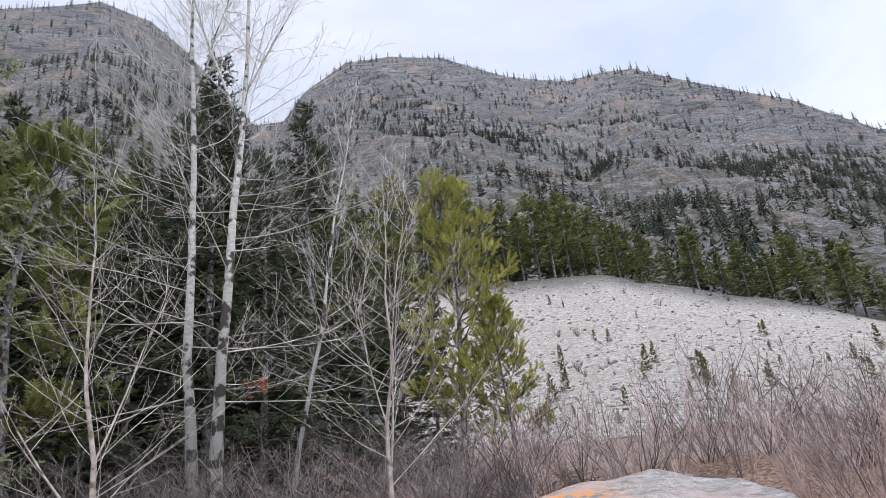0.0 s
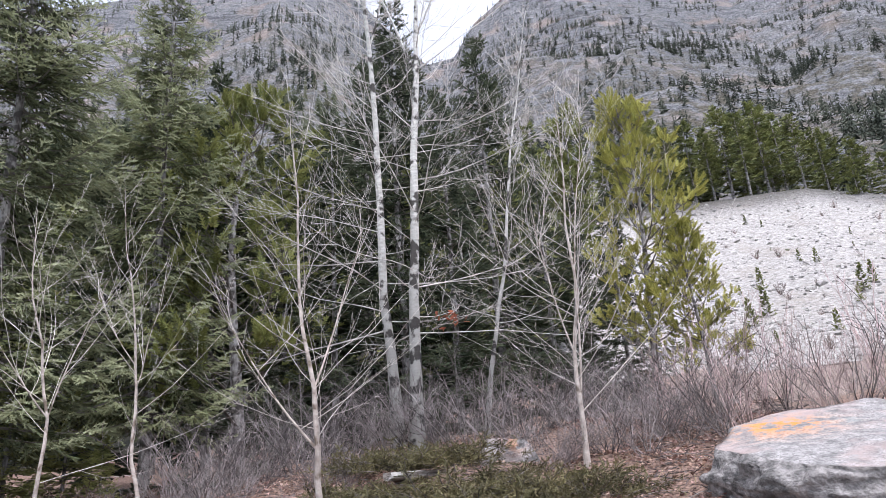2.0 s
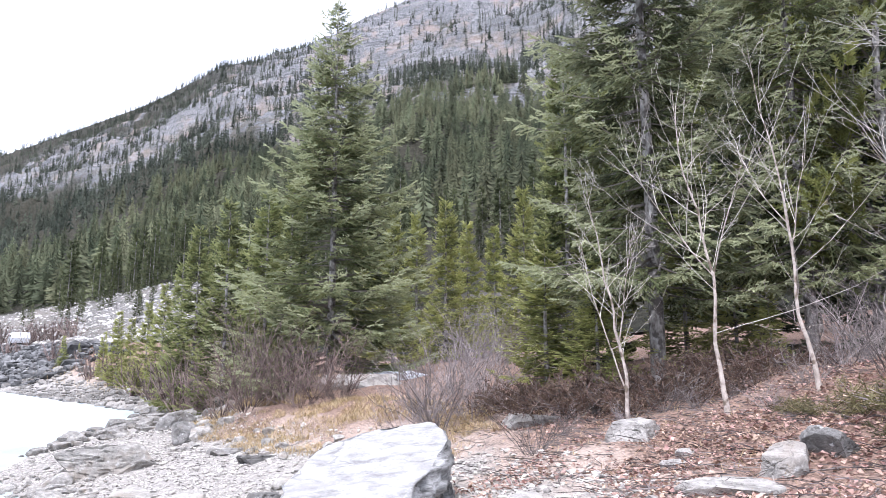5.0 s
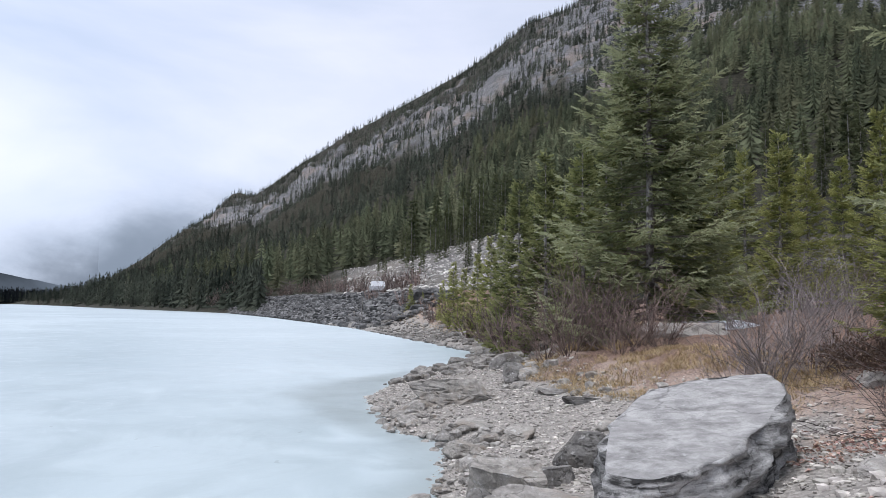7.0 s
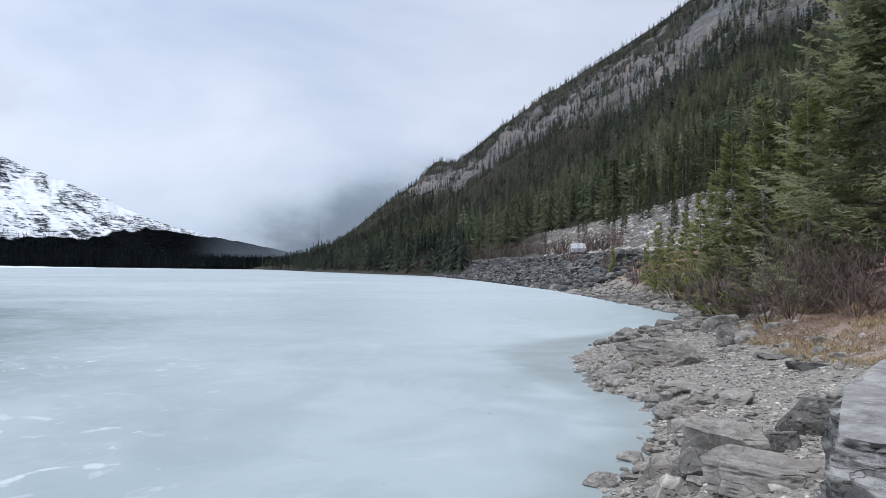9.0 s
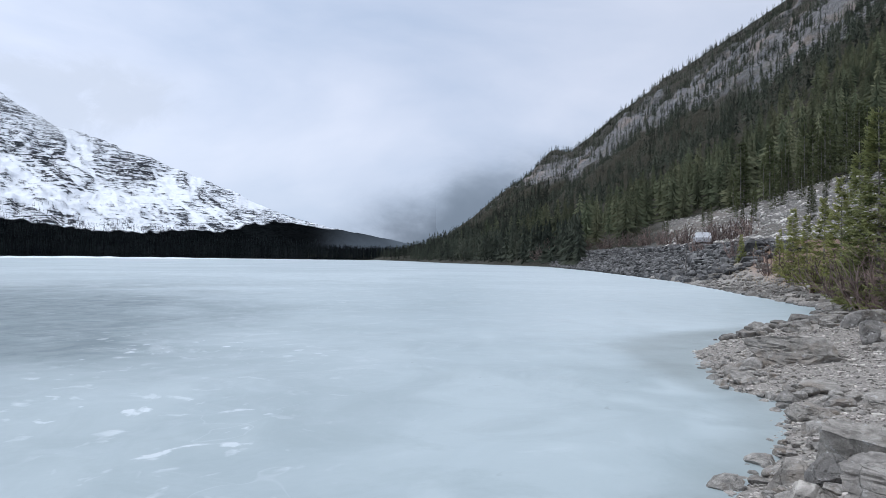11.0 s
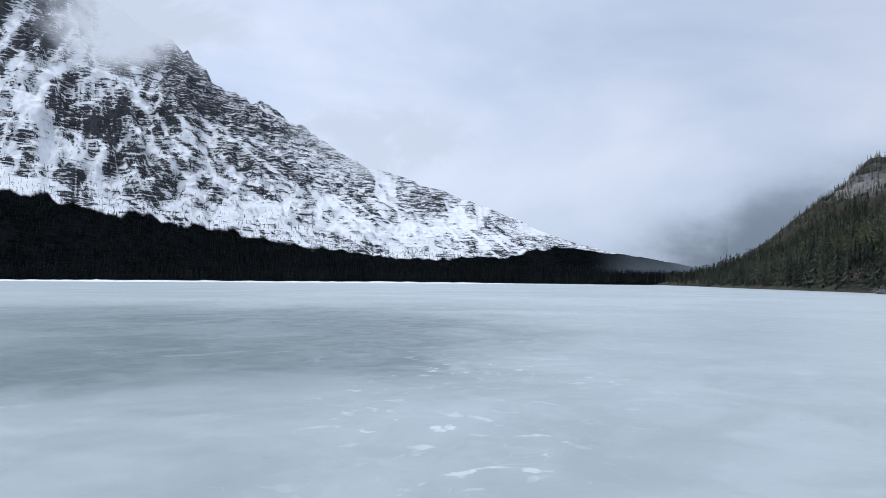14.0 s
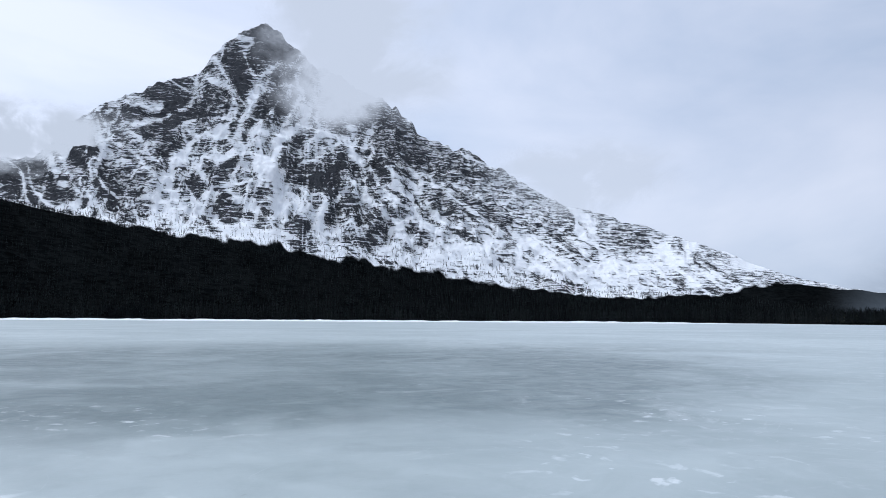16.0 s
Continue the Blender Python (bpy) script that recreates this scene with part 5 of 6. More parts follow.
def rock(name, az, r, wide, deep, tall, label, seed, mat, turn=None, lift=0.0, top=None, sub=4, grain=0.05, tilt=(0, 0), group="", category="rock", cuts=18, wobble=0.42):
    v, f = rock_points(seed, sub, cuts=cuts, top=top, grain=grain, wobble=wobble)
    x, y, z = place(az, r)
    ob = link(name, v * np.array([wide * 0.72, deep * 0.72, tall * 0.85]), f, mat)
    ob.matrix_basis = pose(x, y, z + tall * 0.28 + lift, tilt[0], tilt[1], az if turn is None else turn)
    return tagged(ob, label, category, group)


def slab(name, rim, tops, bottom, ledges, label, mat, seed, grain=0.05, cap_mat=None):
    """A layered boulder: its top's rim as (bearing, distance), heights of the rim, and (beds to the metre, flare, depth of the steps)."""
    m = 96
    a = np.array([polar(p, r) for p, r in rim])
    k = len(a)
    u = np.linspace(0, k, m, endpoint=False)
    i, w = u.astype(int), (u % 1)[:, None]
    xy = a[i] * (1 - w) + a[(i + 1) % k] * w
    hz = np.array(tops)[i] * (1 - w[:, 0]) + np.array(tops)[(i + 1) % k] * w[:, 0]
    for _ in range(3):
        xy = 0.25 * np.roll(xy, 1, 0) + 0.5 * xy + 0.25 * np.roll(xy, -1, 0)
        hz = 0.25 * np.roll(hz, 1) + 0.5 * hz + 0.25 * np.roll(hz, -1)
    c, hc = xy.mean(0), hz.mean()
    out = xy - c
    out = out / np.linalg.norm(out, axis=1, keepdims=True)
    rings = []
    for s in np.linspace(0.06, 0.985, 18):
        rings.append(np.column_stack([c + (xy - c) * s, hc + (hz - hc) * s]))
    ang = np.linspace(0, 2 * math.pi, m, endpoint=False)
    warp = 0.10 * (fractal(np.cos(ang) * 1.5 + 3, np.sin(ang) * 1.5 + 3, 0, 4, seed + 9) - 0.5)
    for d in np.concatenate([np.linspace(0.012, 0.62, 40), np.linspace(0.66, 1.0, 8)]):
        z = hz + (bottom - hz) * d
        bed = (hz - z + warp * 2.2) * ledges[0]
        step = smooth_noise(bed, 0.0 * bed + seed, 0.0, seed) * 0.7 + smooth_noise(bed * 2.7, 0.0 * bed + seed, 0.0, seed + 1) * 0.3
        split = np.where((fractal(np.cos(ang) * 3 + 9, np.sin(ang) * 3 + 9, bed * 0.2, 4, seed + 5) > 0.62), -0.06, 0.0)
        rings.append(np.column_stack([xy + out * (ledges[1] * d**0.6 + ledges[2] * (np.round(step * 5) / 5 - 0.5) + split * ledges[2] * 6)[:, None], z]))
    v = np.concatenate(rings)
    lump = fractal(v[:, 0] * 1.6, v[:, 1] * 1.6, v[:, 2] * 3.0, 5, seed) - 0.5
    crag = fractal(v[:, 0] * 5, v[:, 1] * 5, v[:, 2] * 8.0, 4, seed + 3) - 0.5
    n_cap = 18 * m
    outward = np.concatenate([np.zeros((n_cap, 2)), np.tile(out, (48, 1))])
    v[:, :2] += outward * (lump * grain * 3 + crag * grain * 2.2)[:, None]
    v[:, 2] += np.where(np.arange(len(v)) < n_cap, lump * grain * 1.2 + crag * grain * 0.35, crag * grain * 0.6)
    f = []
    for j in range(len(rings) - 1):
        for q in range(m):
            f.append((j * m + q, (j + 1) * m + q, (j + 1) * m + (q + 1) % m, j * m + (q + 1) % m))
    f.append(tuple(range(m)))
    area = sum(v[f[-1][q]][0] * v[f[-1][(q + 1) % m]][1] - v[f[-1][(q + 1) % m]][0] * v[f[-1][q]][1] for q in range(m))
    if area < 0:
        f = [t[::-1] for t in f]
    o = np.array([*c, hc])
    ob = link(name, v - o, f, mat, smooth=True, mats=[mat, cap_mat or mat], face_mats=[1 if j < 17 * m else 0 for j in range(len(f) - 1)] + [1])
    ob.location = o
    return tagged(ob, label, "boulder")

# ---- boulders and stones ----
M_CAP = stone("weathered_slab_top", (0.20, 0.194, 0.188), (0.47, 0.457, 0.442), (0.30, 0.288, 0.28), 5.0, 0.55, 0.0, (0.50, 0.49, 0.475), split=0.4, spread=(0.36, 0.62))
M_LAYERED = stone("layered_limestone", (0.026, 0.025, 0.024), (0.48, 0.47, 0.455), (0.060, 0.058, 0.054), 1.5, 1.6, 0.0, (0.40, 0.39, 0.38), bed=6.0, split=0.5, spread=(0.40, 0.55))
M_LICHEN, n, l, b = nodes_of("lichen_covered_rock")
b.inputs["Roughness"].default_value, b.inputs["Specular IOR Level"].default_value = 0.95, 0.2
pos = n.new("ShaderNodeNewGeometry").outputs["Position"]
lf, lg = noise_node(n, l, pos, 9, 8, 0.65), noise_node(n, l, pos, 2.0, 6, 0.6)
speck = noise_node(n, l, pos, 55, 7, 0.72)
col = mixed(n, l, mapped(n, l, lf, 0.34, 0.66), (0.15, 0.145, 0.14), (0.46, 0.43, 0.41))
col = mixed(n, l, mapped(n, l, speck, 0.49, 0.58, 0.0, 0.8), col, (0.13, 0.122, 0.115))
col = mixed(n, l, mapped(n, l, lg, 0.48, 0.62, 0, 0.75), col, (0.38, 0.295, 0.27))
col = mixed(n, l, mapped(n, l, noise_node(n, l, pos, 3.4, 6, 0.6), 0.60, 0.68, 0, 0.4), col, (0.28, 0.32, 0.31))
col = mixed(n, l, math_node(n, l, "MULTIPLY", attribute(n, "lichen"), mapped(n, l, lf, 0.46, 0.54)), col, (0.62, 0.24, 0.06))
l.new(col, b.inputs["Base Color"])
bumped(n, l, b, math_node(n, l, "ADD", math_node(n, l, "ADD", lf, lg), math_node(n, l, "MULTIPLY", speck, 0.3)), 0.9, 0.03)

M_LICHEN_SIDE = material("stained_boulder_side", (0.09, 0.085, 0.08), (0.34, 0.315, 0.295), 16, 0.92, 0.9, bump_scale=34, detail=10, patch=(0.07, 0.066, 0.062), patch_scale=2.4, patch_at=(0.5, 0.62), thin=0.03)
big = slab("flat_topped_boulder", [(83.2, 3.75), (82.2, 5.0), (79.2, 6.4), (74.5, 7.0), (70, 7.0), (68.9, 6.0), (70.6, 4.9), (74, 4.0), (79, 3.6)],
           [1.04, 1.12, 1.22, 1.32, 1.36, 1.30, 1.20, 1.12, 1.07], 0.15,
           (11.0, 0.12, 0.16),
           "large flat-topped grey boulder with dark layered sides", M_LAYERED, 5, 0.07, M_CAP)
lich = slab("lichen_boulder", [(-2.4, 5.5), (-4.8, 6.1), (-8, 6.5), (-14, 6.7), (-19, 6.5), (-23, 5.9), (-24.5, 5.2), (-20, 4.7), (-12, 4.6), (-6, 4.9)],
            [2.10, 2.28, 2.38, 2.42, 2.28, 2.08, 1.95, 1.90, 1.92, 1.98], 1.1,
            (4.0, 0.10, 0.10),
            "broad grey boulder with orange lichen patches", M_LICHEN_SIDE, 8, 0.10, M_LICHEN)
lv = np.array([v.co[:] for v in lich.data.vertices]) + np.array(lich.location)
spot = np.array(polar(-7.6, 5.9))
masked(lich, "lichen", np.exp(-(np.hypot(lv[:, 0] - spot[0], lv[:, 1] - spot[1]) / 0.30) ** 2) * 1.2)

pale = rock("pale_boulder", 12.9, 7.7, 0.72, 0.6, 0.36, "pale rounded boulder with yellow and orange lichen", 31, M_LICHEN, grain=0.06, lift=-0.05)
pv = np.array([v.co[:] for v in pale.data.vertices])
masked(pale, "lichen", np.exp(-(np.linalg.norm(pv - np.array([0.05, -0.3, 0.22]), axis=1) / 0.13) ** 2))
rock("sunken_slab", 20, 7.1, 0.8, 0.5, 0.10, "flat pale slab sunk in the soil", 32, M_ROCK_PALE, top=0.3)
SHORE = [
    ("shore_boulder", 93.9, 12.6, 1.6, 1.0, 0.46, "broad dark-grey boulder lying at the ice edge", 27, M_ROCK, None),
    ("shore_boulder", 90.6, 6.2, 0.80, 0.66, 0.56, "angular grey limestone block on the gravel", 12, M_ROCK, 0.45),
    ("shore_slab", 87.6, 4.95, 0.92, 0.44, 0.26, "long pale-grey slab at the water's edge", 13, M_ROCK_PALE, 0.5),
    ("shore_boulder", 83.6, 7.7, 0.52, 0.55, 0.42, "dark weathered stone beside the big boulder", 14, M_ROCK_DARK, None),
    ("shore_boulder", 89.6, 17.6, 0.66, 0.6, 0.42, "blackish squared stone at the grass edge", 15, M_ROCK_DARK, None),
    ("shore_boulder", 89.0, 14.6, 0.52, 0.45, 0.34, "rounded dark grey stone on gravel", 16, M_ROCK_DARK, None),
    ("shore_stone", 88.9, 9.4, 0.42, 0.34, 0.22, "small grey stone on gravel", 17, M_ROCK, None),
    ("shore_stone", 86.3, 6.6, 0.36, 0.3, 0.26, "small dark stone between the slabs", 18, M_ROCK_DARK, None),
    ("shore_stone", 93.5, 8.9, 0.42, 0.3, 0.2, "small grey-brown stone at the ice edge", 19, M_ROCK, None),
]
SHORE += [
    ("shore_stone", 92.7, 5.6, 0.34, 0.3, 0.26, "small dark stone at the ice edge", 20, M_ROCK_DARK, None),
    ("shore_stone", 95.2, 6.0, 0.32, 0.28, 0.2, "small rounded stone at the ice edge", 21, M_ROCK, None),
    ("shore_stone", 94.0, 5.2, 0.3, 0.3, 0.2, "small brownish stone at the ice edge", 22, M_PEBBLE, None),
    ("shore_stone", 92.6, 10.4, 0.6, 0.4, 0.18, "low flat stone on gravel", 23, M_ROCK, 0.3),
    ("shore_stone", 86.5, 12.5, 0.5, 0.4, 0.16, "low flat stone on gravel", 24, M_ROCK_DARK, 0.3),
    ("shore_stone", 83.5, 11.0, 0.55, 0.35, 0.16, "low flat stone on gravel", 25, M_ROCK_DARK, 0.3),
    ("shore_stone", 81.2, 9.2, 0.5, 0.35, 0.16, "low flat stone beside the big boulder", 26, M_ROCK, 0.3),
    ("bank_rock", 62.0, 9.3, 0.72, 0.5, 0.32, "white flat-topped rock at the foot of a shrub", 41, M_ROCK_PALE, 0.4),
    ("bank_rock", 54.0, 6.5, 0.44, 0.4, 0.32, "grey rounded rock among fallen leaves", 42, M_ROCK_PALE, None),
]
SHORE += [
    ("bank_slab", 47.6, 4.6, 0.55, 0.4, 0.24, "pale blue-grey angular slab on bare soil", 43, M_ROCK_PALE, 0.4),
    ("bank_rock", 43.7, 5.0, 0.28, 0.26, 0.27, "grey lichen-spotted rock on bare soil", 44, M_ROCK_PALE, None),
    ("bank_rock", 40.4, 5.2, 0.30, 0.27, 0.27, "dark blue-grey rounded rock on bare soil", 45, M_ROCK_DARK, None),
    ("bank_slab", 62.0, 4.9, 0.5, 0.55, 0.14, "flat pinkish-grey slab set in the soil", 46, M_ROCK_PALE, 0.3),
    ("bank_rock", 51.5, 5.6, 0.2, 0.2, 0.16, "small pale stone among leaves", 47, M_ROCK_PALE, None),
    ("bank_rock", 50.2, 5.9, 0.16, 0.16, 0.14, "small pale stone among leaves", 48, M_ROCK_PALE, None),
    ("bedrock_slab", 75.4, 15.2, 1.9, 1.0, 0.46, "pale bedrock slab behind the shrubs", 49, M_ROCK_PALE, 0.4),
    ("snow_patch", 73.4, 16.6, 1.7, 0.9, 0.42, "last patch of white snow behind the shrubs", 50, M_SHORE_SNOW, 0.4),
    ("mossy_stone", 70.2, 8.6, 0.5, 0.3, 0.18, "dark mossy stone at the foot of a shrub", 51, M_ROCK_DARK, None),
]
for name, az, r, wd, dp, tl, label, seed, mat, top in SHORE:
    on_bank = name in ("bank_rock", "bank_slab")
    rock(name, az, r, wd, dp, tl * (0.85 if on_bank else 1.0), label, seed, mat, top=top, lift=-0.06 if on_bank else -0.02, group="stones on the shore" if "shore" in name else "rocks on the bank", turn=az + (seed * 47) % 50 - 25, cuts=13 if seed in (12, 13, 43) else 15, wobble=0.20 if seed in (12, 13) else 0.42, grain=0.042, sub=5 if r < 9 or seed == 27 else 4)


def scatter_stones(name, spots, sizes, mat, label, variants=6, sub=1):
    shapes = [rock_points(300 + k, sub, cuts=11, tight=0.52, grain=0.03) for k in range(variants)]
    vs, fs, count = [], [], 0
    for k, (p, s) in enumerate(zip(spots, sizes)):
        v, f = shapes[k % variants]
        a = rng.uniform(0, 6.28)
        c, sn = math.cos(a), math.sin(a)
        w = v * np.array([s, s * rng.uniform(0.6, 1.0), s * rng.uniform(0.4, 0.75)])
        w = np.stack([w[:, 0] * c - w[:, 1] * sn, w[:, 0] * sn + w[:, 1] * c, w[:, 2]], -1) + p
        vs.append(w)
        fs.append(f + count)
        count += len(v)
    return tagged(link(name, np.concatenate(vs), np.concatenate(fs), mat), label, "stones", kind="stuff")


def scatter_pieces(name, spots, sizes, mat, parent, variants=8):
    """Single stones, sharing their shapes, that belong to a piece of the setting."""
    shapes = []
    for k in range(variants):
        v, f = rock_points(320 + k, 2, cuts=12, tight=0.50, grain=0.04)
        ob = link(name, v, f, mat)
        shapes.append(ob.data)
        bpy.data.objects.remove(ob)
    for k, (p, s) in enumerate(zip(spots, sizes)):
        ob = new(name, shapes[k % variants])
        ob.matrix_basis = pose(*p, rng.uniform(-12, 12), rng.uniform(-12, 12), rng.uniform(0, 360)) @ Matrix.Diagonal((s, s * rng.uniform(0.6, 1.0), s * rng.uniform(0.4, 0.75), 1))
        ob.parent = parent


def spread_on(count, x0, x1, v0, v1, seed, bias=1.0):
    q = np.random.default_rng(seed)
    x = q.uniform(x0, x1, count)
    v = v0 + (v1 - v0) * q.uniform(0, 1, count) ** bias
    y = np.interp(x, SHORE_X, SHORE_Y) + v
    return x, y, v


x, y, v = spread_on(17000, -19, -3.4, -0.3, 4.2, 61)
scatter_stones("beach_pebbles", np.stack([x, y, land(x, y) + 0.005], -1), rng.gamma(1.3, 0.011, len(x)) + 0.007, M_PEBBLE, "grey and tan pebbles of the beach")
M_COBBLE = stone("shore_cobbles", (0.10, 0.094, 0.085), (0.42, 0.395, 0.36), (0.22, 0.18, 0.14), 12, 4, 0.55)
x, y, v = spread_on(290, -14, -4.6, -0.15, 1.1, 62)
scatter_pieces("cobble", np.stack([x, y, land(x, y) + 0.015], -1).tolist(), rng.uniform(0.03, 0.10, len(x)) ** 1.1, M_COBBLE, ground)
x, y, v = spread_on(95, -13, -4.2, -0.22, 0.75, 67, 1.2)
scatter_pieces("stone", np.stack([x, y, land(x, y) + 0.02], -1).tolist(), rng.gamma(2.0, 0.04, len(x)) + 0.05, M_COBBLE, ground)
x, y, v = spread_on(60, -19, -8, 2.6, 4.2, 68)
scatter_pieces("stone", np.stack([x, y, land(x, y) + 0.01], -1).tolist(), rng.gamma(2.0, 0.05, len(x)) + 0.05, M_COBBLE, ground)
x, y, v = spread_on(1300, -75, -17, -0.2, 4.5, 63, 1.4)
scatter_stones("shore_cobbles", np.stack([x, y, land(x, y) + 0.04], -1), rng.gamma(1.6, 0.07, len(x)) + 0.06, M_COBBLE, "grey angular stones along the shore", sub=2)
x, y, v = spread_on(6500, -190, -56, 0.0, 7.5, 64)
keep = ((v > 0.4) | (x < -60)) & (np.degrees(np.arctan2(-x, y)) < 112)
x, y = x[keep], y[keep]
scatter_stones("riprap", np.stack([x, y, land(x, y) + 0.15], -1), rng.gamma(2.0, 0.11, len(x)) + 0.10, M_RIPRAP, "dark angular riprap of the road embankment", sub=1)
q = np.random.default_rng(65)
az = q.uniform(-42, 8, 6000)
r = q.uniform(21, 57, 6000)
x, y = polar(az, r)
scatter_stones("scree_stones", np.stack([x, y, hill_height(x, y, az, r)], -1), q.gamma(1.5, 0.036, len(x)) + 0.025, M_SCREE, "pale limestone scree stones", sub=1)
az = q.uniform(86, 103, 2500)
r = q.uniform(0, 1, 2500) * (np.interp(az, SLOPE_AZ, SLOPE_R1) - np.interp(az, SLOPE_AZ, SLOPE_R0)) + np.interp(az, SLOPE_AZ, SLOPE_R0) + 3
x, y = polar(az, r)
scatter_stones("roadside_scree", np.stack([x, y, hill_height(x, y, az, r)], -1), q.gamma(1.6, 0.12, len(x)) + 0.06, M_SCREE, "grey scree stones above the road", sub=1)

# large riprap blocks, one by one
x, y, v = spread_on(280, -120, -60, 1.0, 7.0, 66)
scatter_pieces("riprap_block", np.stack([x, y, land(x, y) + 0.12], -1).tolist(), rng.uniform(0.25, 0.55, len(x)), M_RIPRAP, ground)

# fallen leaves and dry grass
q = np.random.default_rng(71)
az, r = q.uniform(-8, 76, 44000), 3.2 + 7.0 * q.uniform(0, 1, 44000) ** 0.8
x, y = polar(az, r)
vv = y - np.interp(x, SHORE_X, SHORE_Y)
ok = (vv > 3.2 + q.normal(0, 0.5, 44000)) & (fractal(x * 0.9, y * 0.9, 0, 4, 77) > 0.43 + q.normal(0, 0.05, 44000))
x, y = x[ok], y[ok]
k = len(x)
base = np.stack([x, y, land(x, y) + q.uniform(0.004, 0.03, k)], -1)
a, s = q.uniform(0, 6.28, k), q.uniform(0.010, 0.028, k)
u = np.stack([np.cos(a), np.sin(a), q.normal(0, 0.35, k)], -1) * s[:, None]
w = np.stack([-np.sin(a), np.cos(a), q.normal(0, 0.35, k)], -1) * (s * 0.75)[:, None]
lv = np.stack([base - u, base + w + np.array([0, 0, 1.0]) * (s * 0.55)[:, None], base + u, base - w + np.array([0, 0, 1.0]) * (s * 0.45)[:, None]], 1).reshape(-1, 3)
i4 = np.arange(k)[:, None] * 4
tagged(link("fallen_leaves", lv, np.concatenate([i4 + np.array([[0, 1, 2]]), i4 + np.array([[0, 2, 3]])]), M_LEAF), "curled brown leaves fallen on the bank", "leaves", kind="stuff")


# twigs lying about
q = np.random.default_rng(75)
az, r = q.uniform(-10, 74, 6500), q.uniform(4.0, 10.5, 6500)
x, y = polar(az, r)
ok = y - np.interp(x, SHORE_X, SHORE_Y) > 3.6
x, y = x[ok], y[ok]
sticks = Soup()
for px, py, pz in zip(x, y, land(x, y)):
    a, ln = q.uniform(0, 6.28), q.uniform(0.06, 0.34)
    p = np.array([px, py, pz + q.uniform(0.004, 0.03)])
    d = np.array([math.cos(a), math.sin(a), q.normal(0, 0.12)]) * ln
    sticks.tube(np.array([p, p + d * 0.5 + q.normal(0, 0.012, 3), p + d]), [0.004, 0.003, 0.0015], 3)
tagged(sticks.object("fallen_twigs", M_TWIG_DARK), "thin fallen twigs strewn on the bank", "twigs", kind="stuff")


def grass(name, spots, height, mat, label, lean=0.6, wide=0.006):
    k = len(spots)
    a = q.uniform(0, 6.28, k)
    h = height * q.uniform(0.4, 1.2, k)
    tip = spots + np.stack([np.cos(a) * h * lean * q.uniform(0.2, 1.4, k), np.sin(a) * h * lean * q.uniform(0.2, 1.4, k), h], -1)
    midp = spots * 0.45 + tip * 0.55 + np.array([0, 0, 0.1]) * h[:, None]
    sd = np.stack([-np.sin(a), np.cos(a), 0 * a], -1) * wide
    v = np.stack([spots - sd, spots + sd, midp + sd * 0.8, midp - sd * 0.8, tip], 1).reshape(-1, 3)
    i5 = np.arange(k)[:, None] * 5
    f = np.concatenate([i5 + np.array([[0, 1, 2]]), i5 + np.array([[0, 2, 3]]), i5 + np.array([[3, 2, 4]])])
    return tagged(link(name, v, f, mat), label, "grass", kind="stuff")


x, y, v = spread_on(26000, -17.5, -8.2, 3.2, 5.6, 72)
ok = fractal(x * 1.6, y * 1.6, 0, 3, 78) > 0.42
grass("dry_grass", np.stack([x[ok], y[ok], land(x[ok], y[ok]) - 0.01], -1), 0.10, M_GRASS, "matted tan dry grass on the bank", 1.6, 0.0045)
x, y, v = spread_on(2600, -8.5, 6, 4.0, 8.5, 73)
grass("thin_dry_grass", np.stack([x, y, land(x, y) - 0.01], -1), 0.075, M_GRASS, "thin dry grass among fallen leaves", 1.3, 0.0025)
x, y, v = spread_on(2600, -60, -22, 2.2, 7, 74)
grass("shore_grass", np.stack([x, y, land(x, y) - 0.01], -1), 0.35, M_GRASS, "dry yellow grass above the shore stones", 0.8)

# ---- leafless trees ----


def up_to(az, r, el):
    x, y = polar(az, r)
    return (float(x), float(y), 2 + r * math.tan(radians(el)))


bare_tree("aspen", place(21.6, 9.3), up_to(24.0, 9.3, 49), 0.080, "tall leafless aspen with pale bark, one of a pair", 3, 92, 0.14, 3.5, (-8, 58), M_BARK_PALE, M_TWIG_ASPEN, "pair of tall aspens", 0.006, 12, forks=((0.62, 0.30, 0.1, 0.9),), fat=0.0034, lift=0.22)
tall = bare_tree("aspen", place(20.2, 8.9), up_to(17.0, 8.9, 50), 0.088, "tall leafless aspen with pale bark, its top forked", 4, 100, 0.14, 3.5, (-8, 58), M_BARK_PALE, M_TWIG_ASPEN, "pair of tall aspens", 0.006, 12, forks=((0.50, -0.42, 0.0, 0.8), (0.62, 0.38, -0.1, 0.9)), fat=0.0034, lift=0.22)
bare_tree("leaning_aspen", place(14.6, 9.0), up_to(7.0, 9.0, 37.5), 0.036, "slim leaning aspen with pale bark", 5, 40, 0.22, 1.9, (5, 60), M_BARK_PALE, M_TWIG_ASPEN, "", 0.012, 7, fat=0.0028)
leafs = Soup()
for k in range(26):
    p = np.array([*polar(16.8, 8.7), 4.03]) - np.array(tall.matrix_basis.translation) + q.normal(0, (0.10, 0.06, 0.06))
    d, e = unit(q.normal(0, 1, 3)) * 0.05, unit(q.normal(0, 1, 3)) * 0.025
    leafs.add([p - d, p + e, p + d, p - e], [[0, 1, 2, 3]])
stalk = Soup()
stalk.tube(np.array([np.array([*polar(18.3, 8.8), 3.9]), np.array([*polar(16.4, 8.7), 4.0])]) - np.array(tall.matrix_basis.translation), [0.012, 0.006], 4)
stalk.object("dead_twig", M_TWIG_DARK, tall)
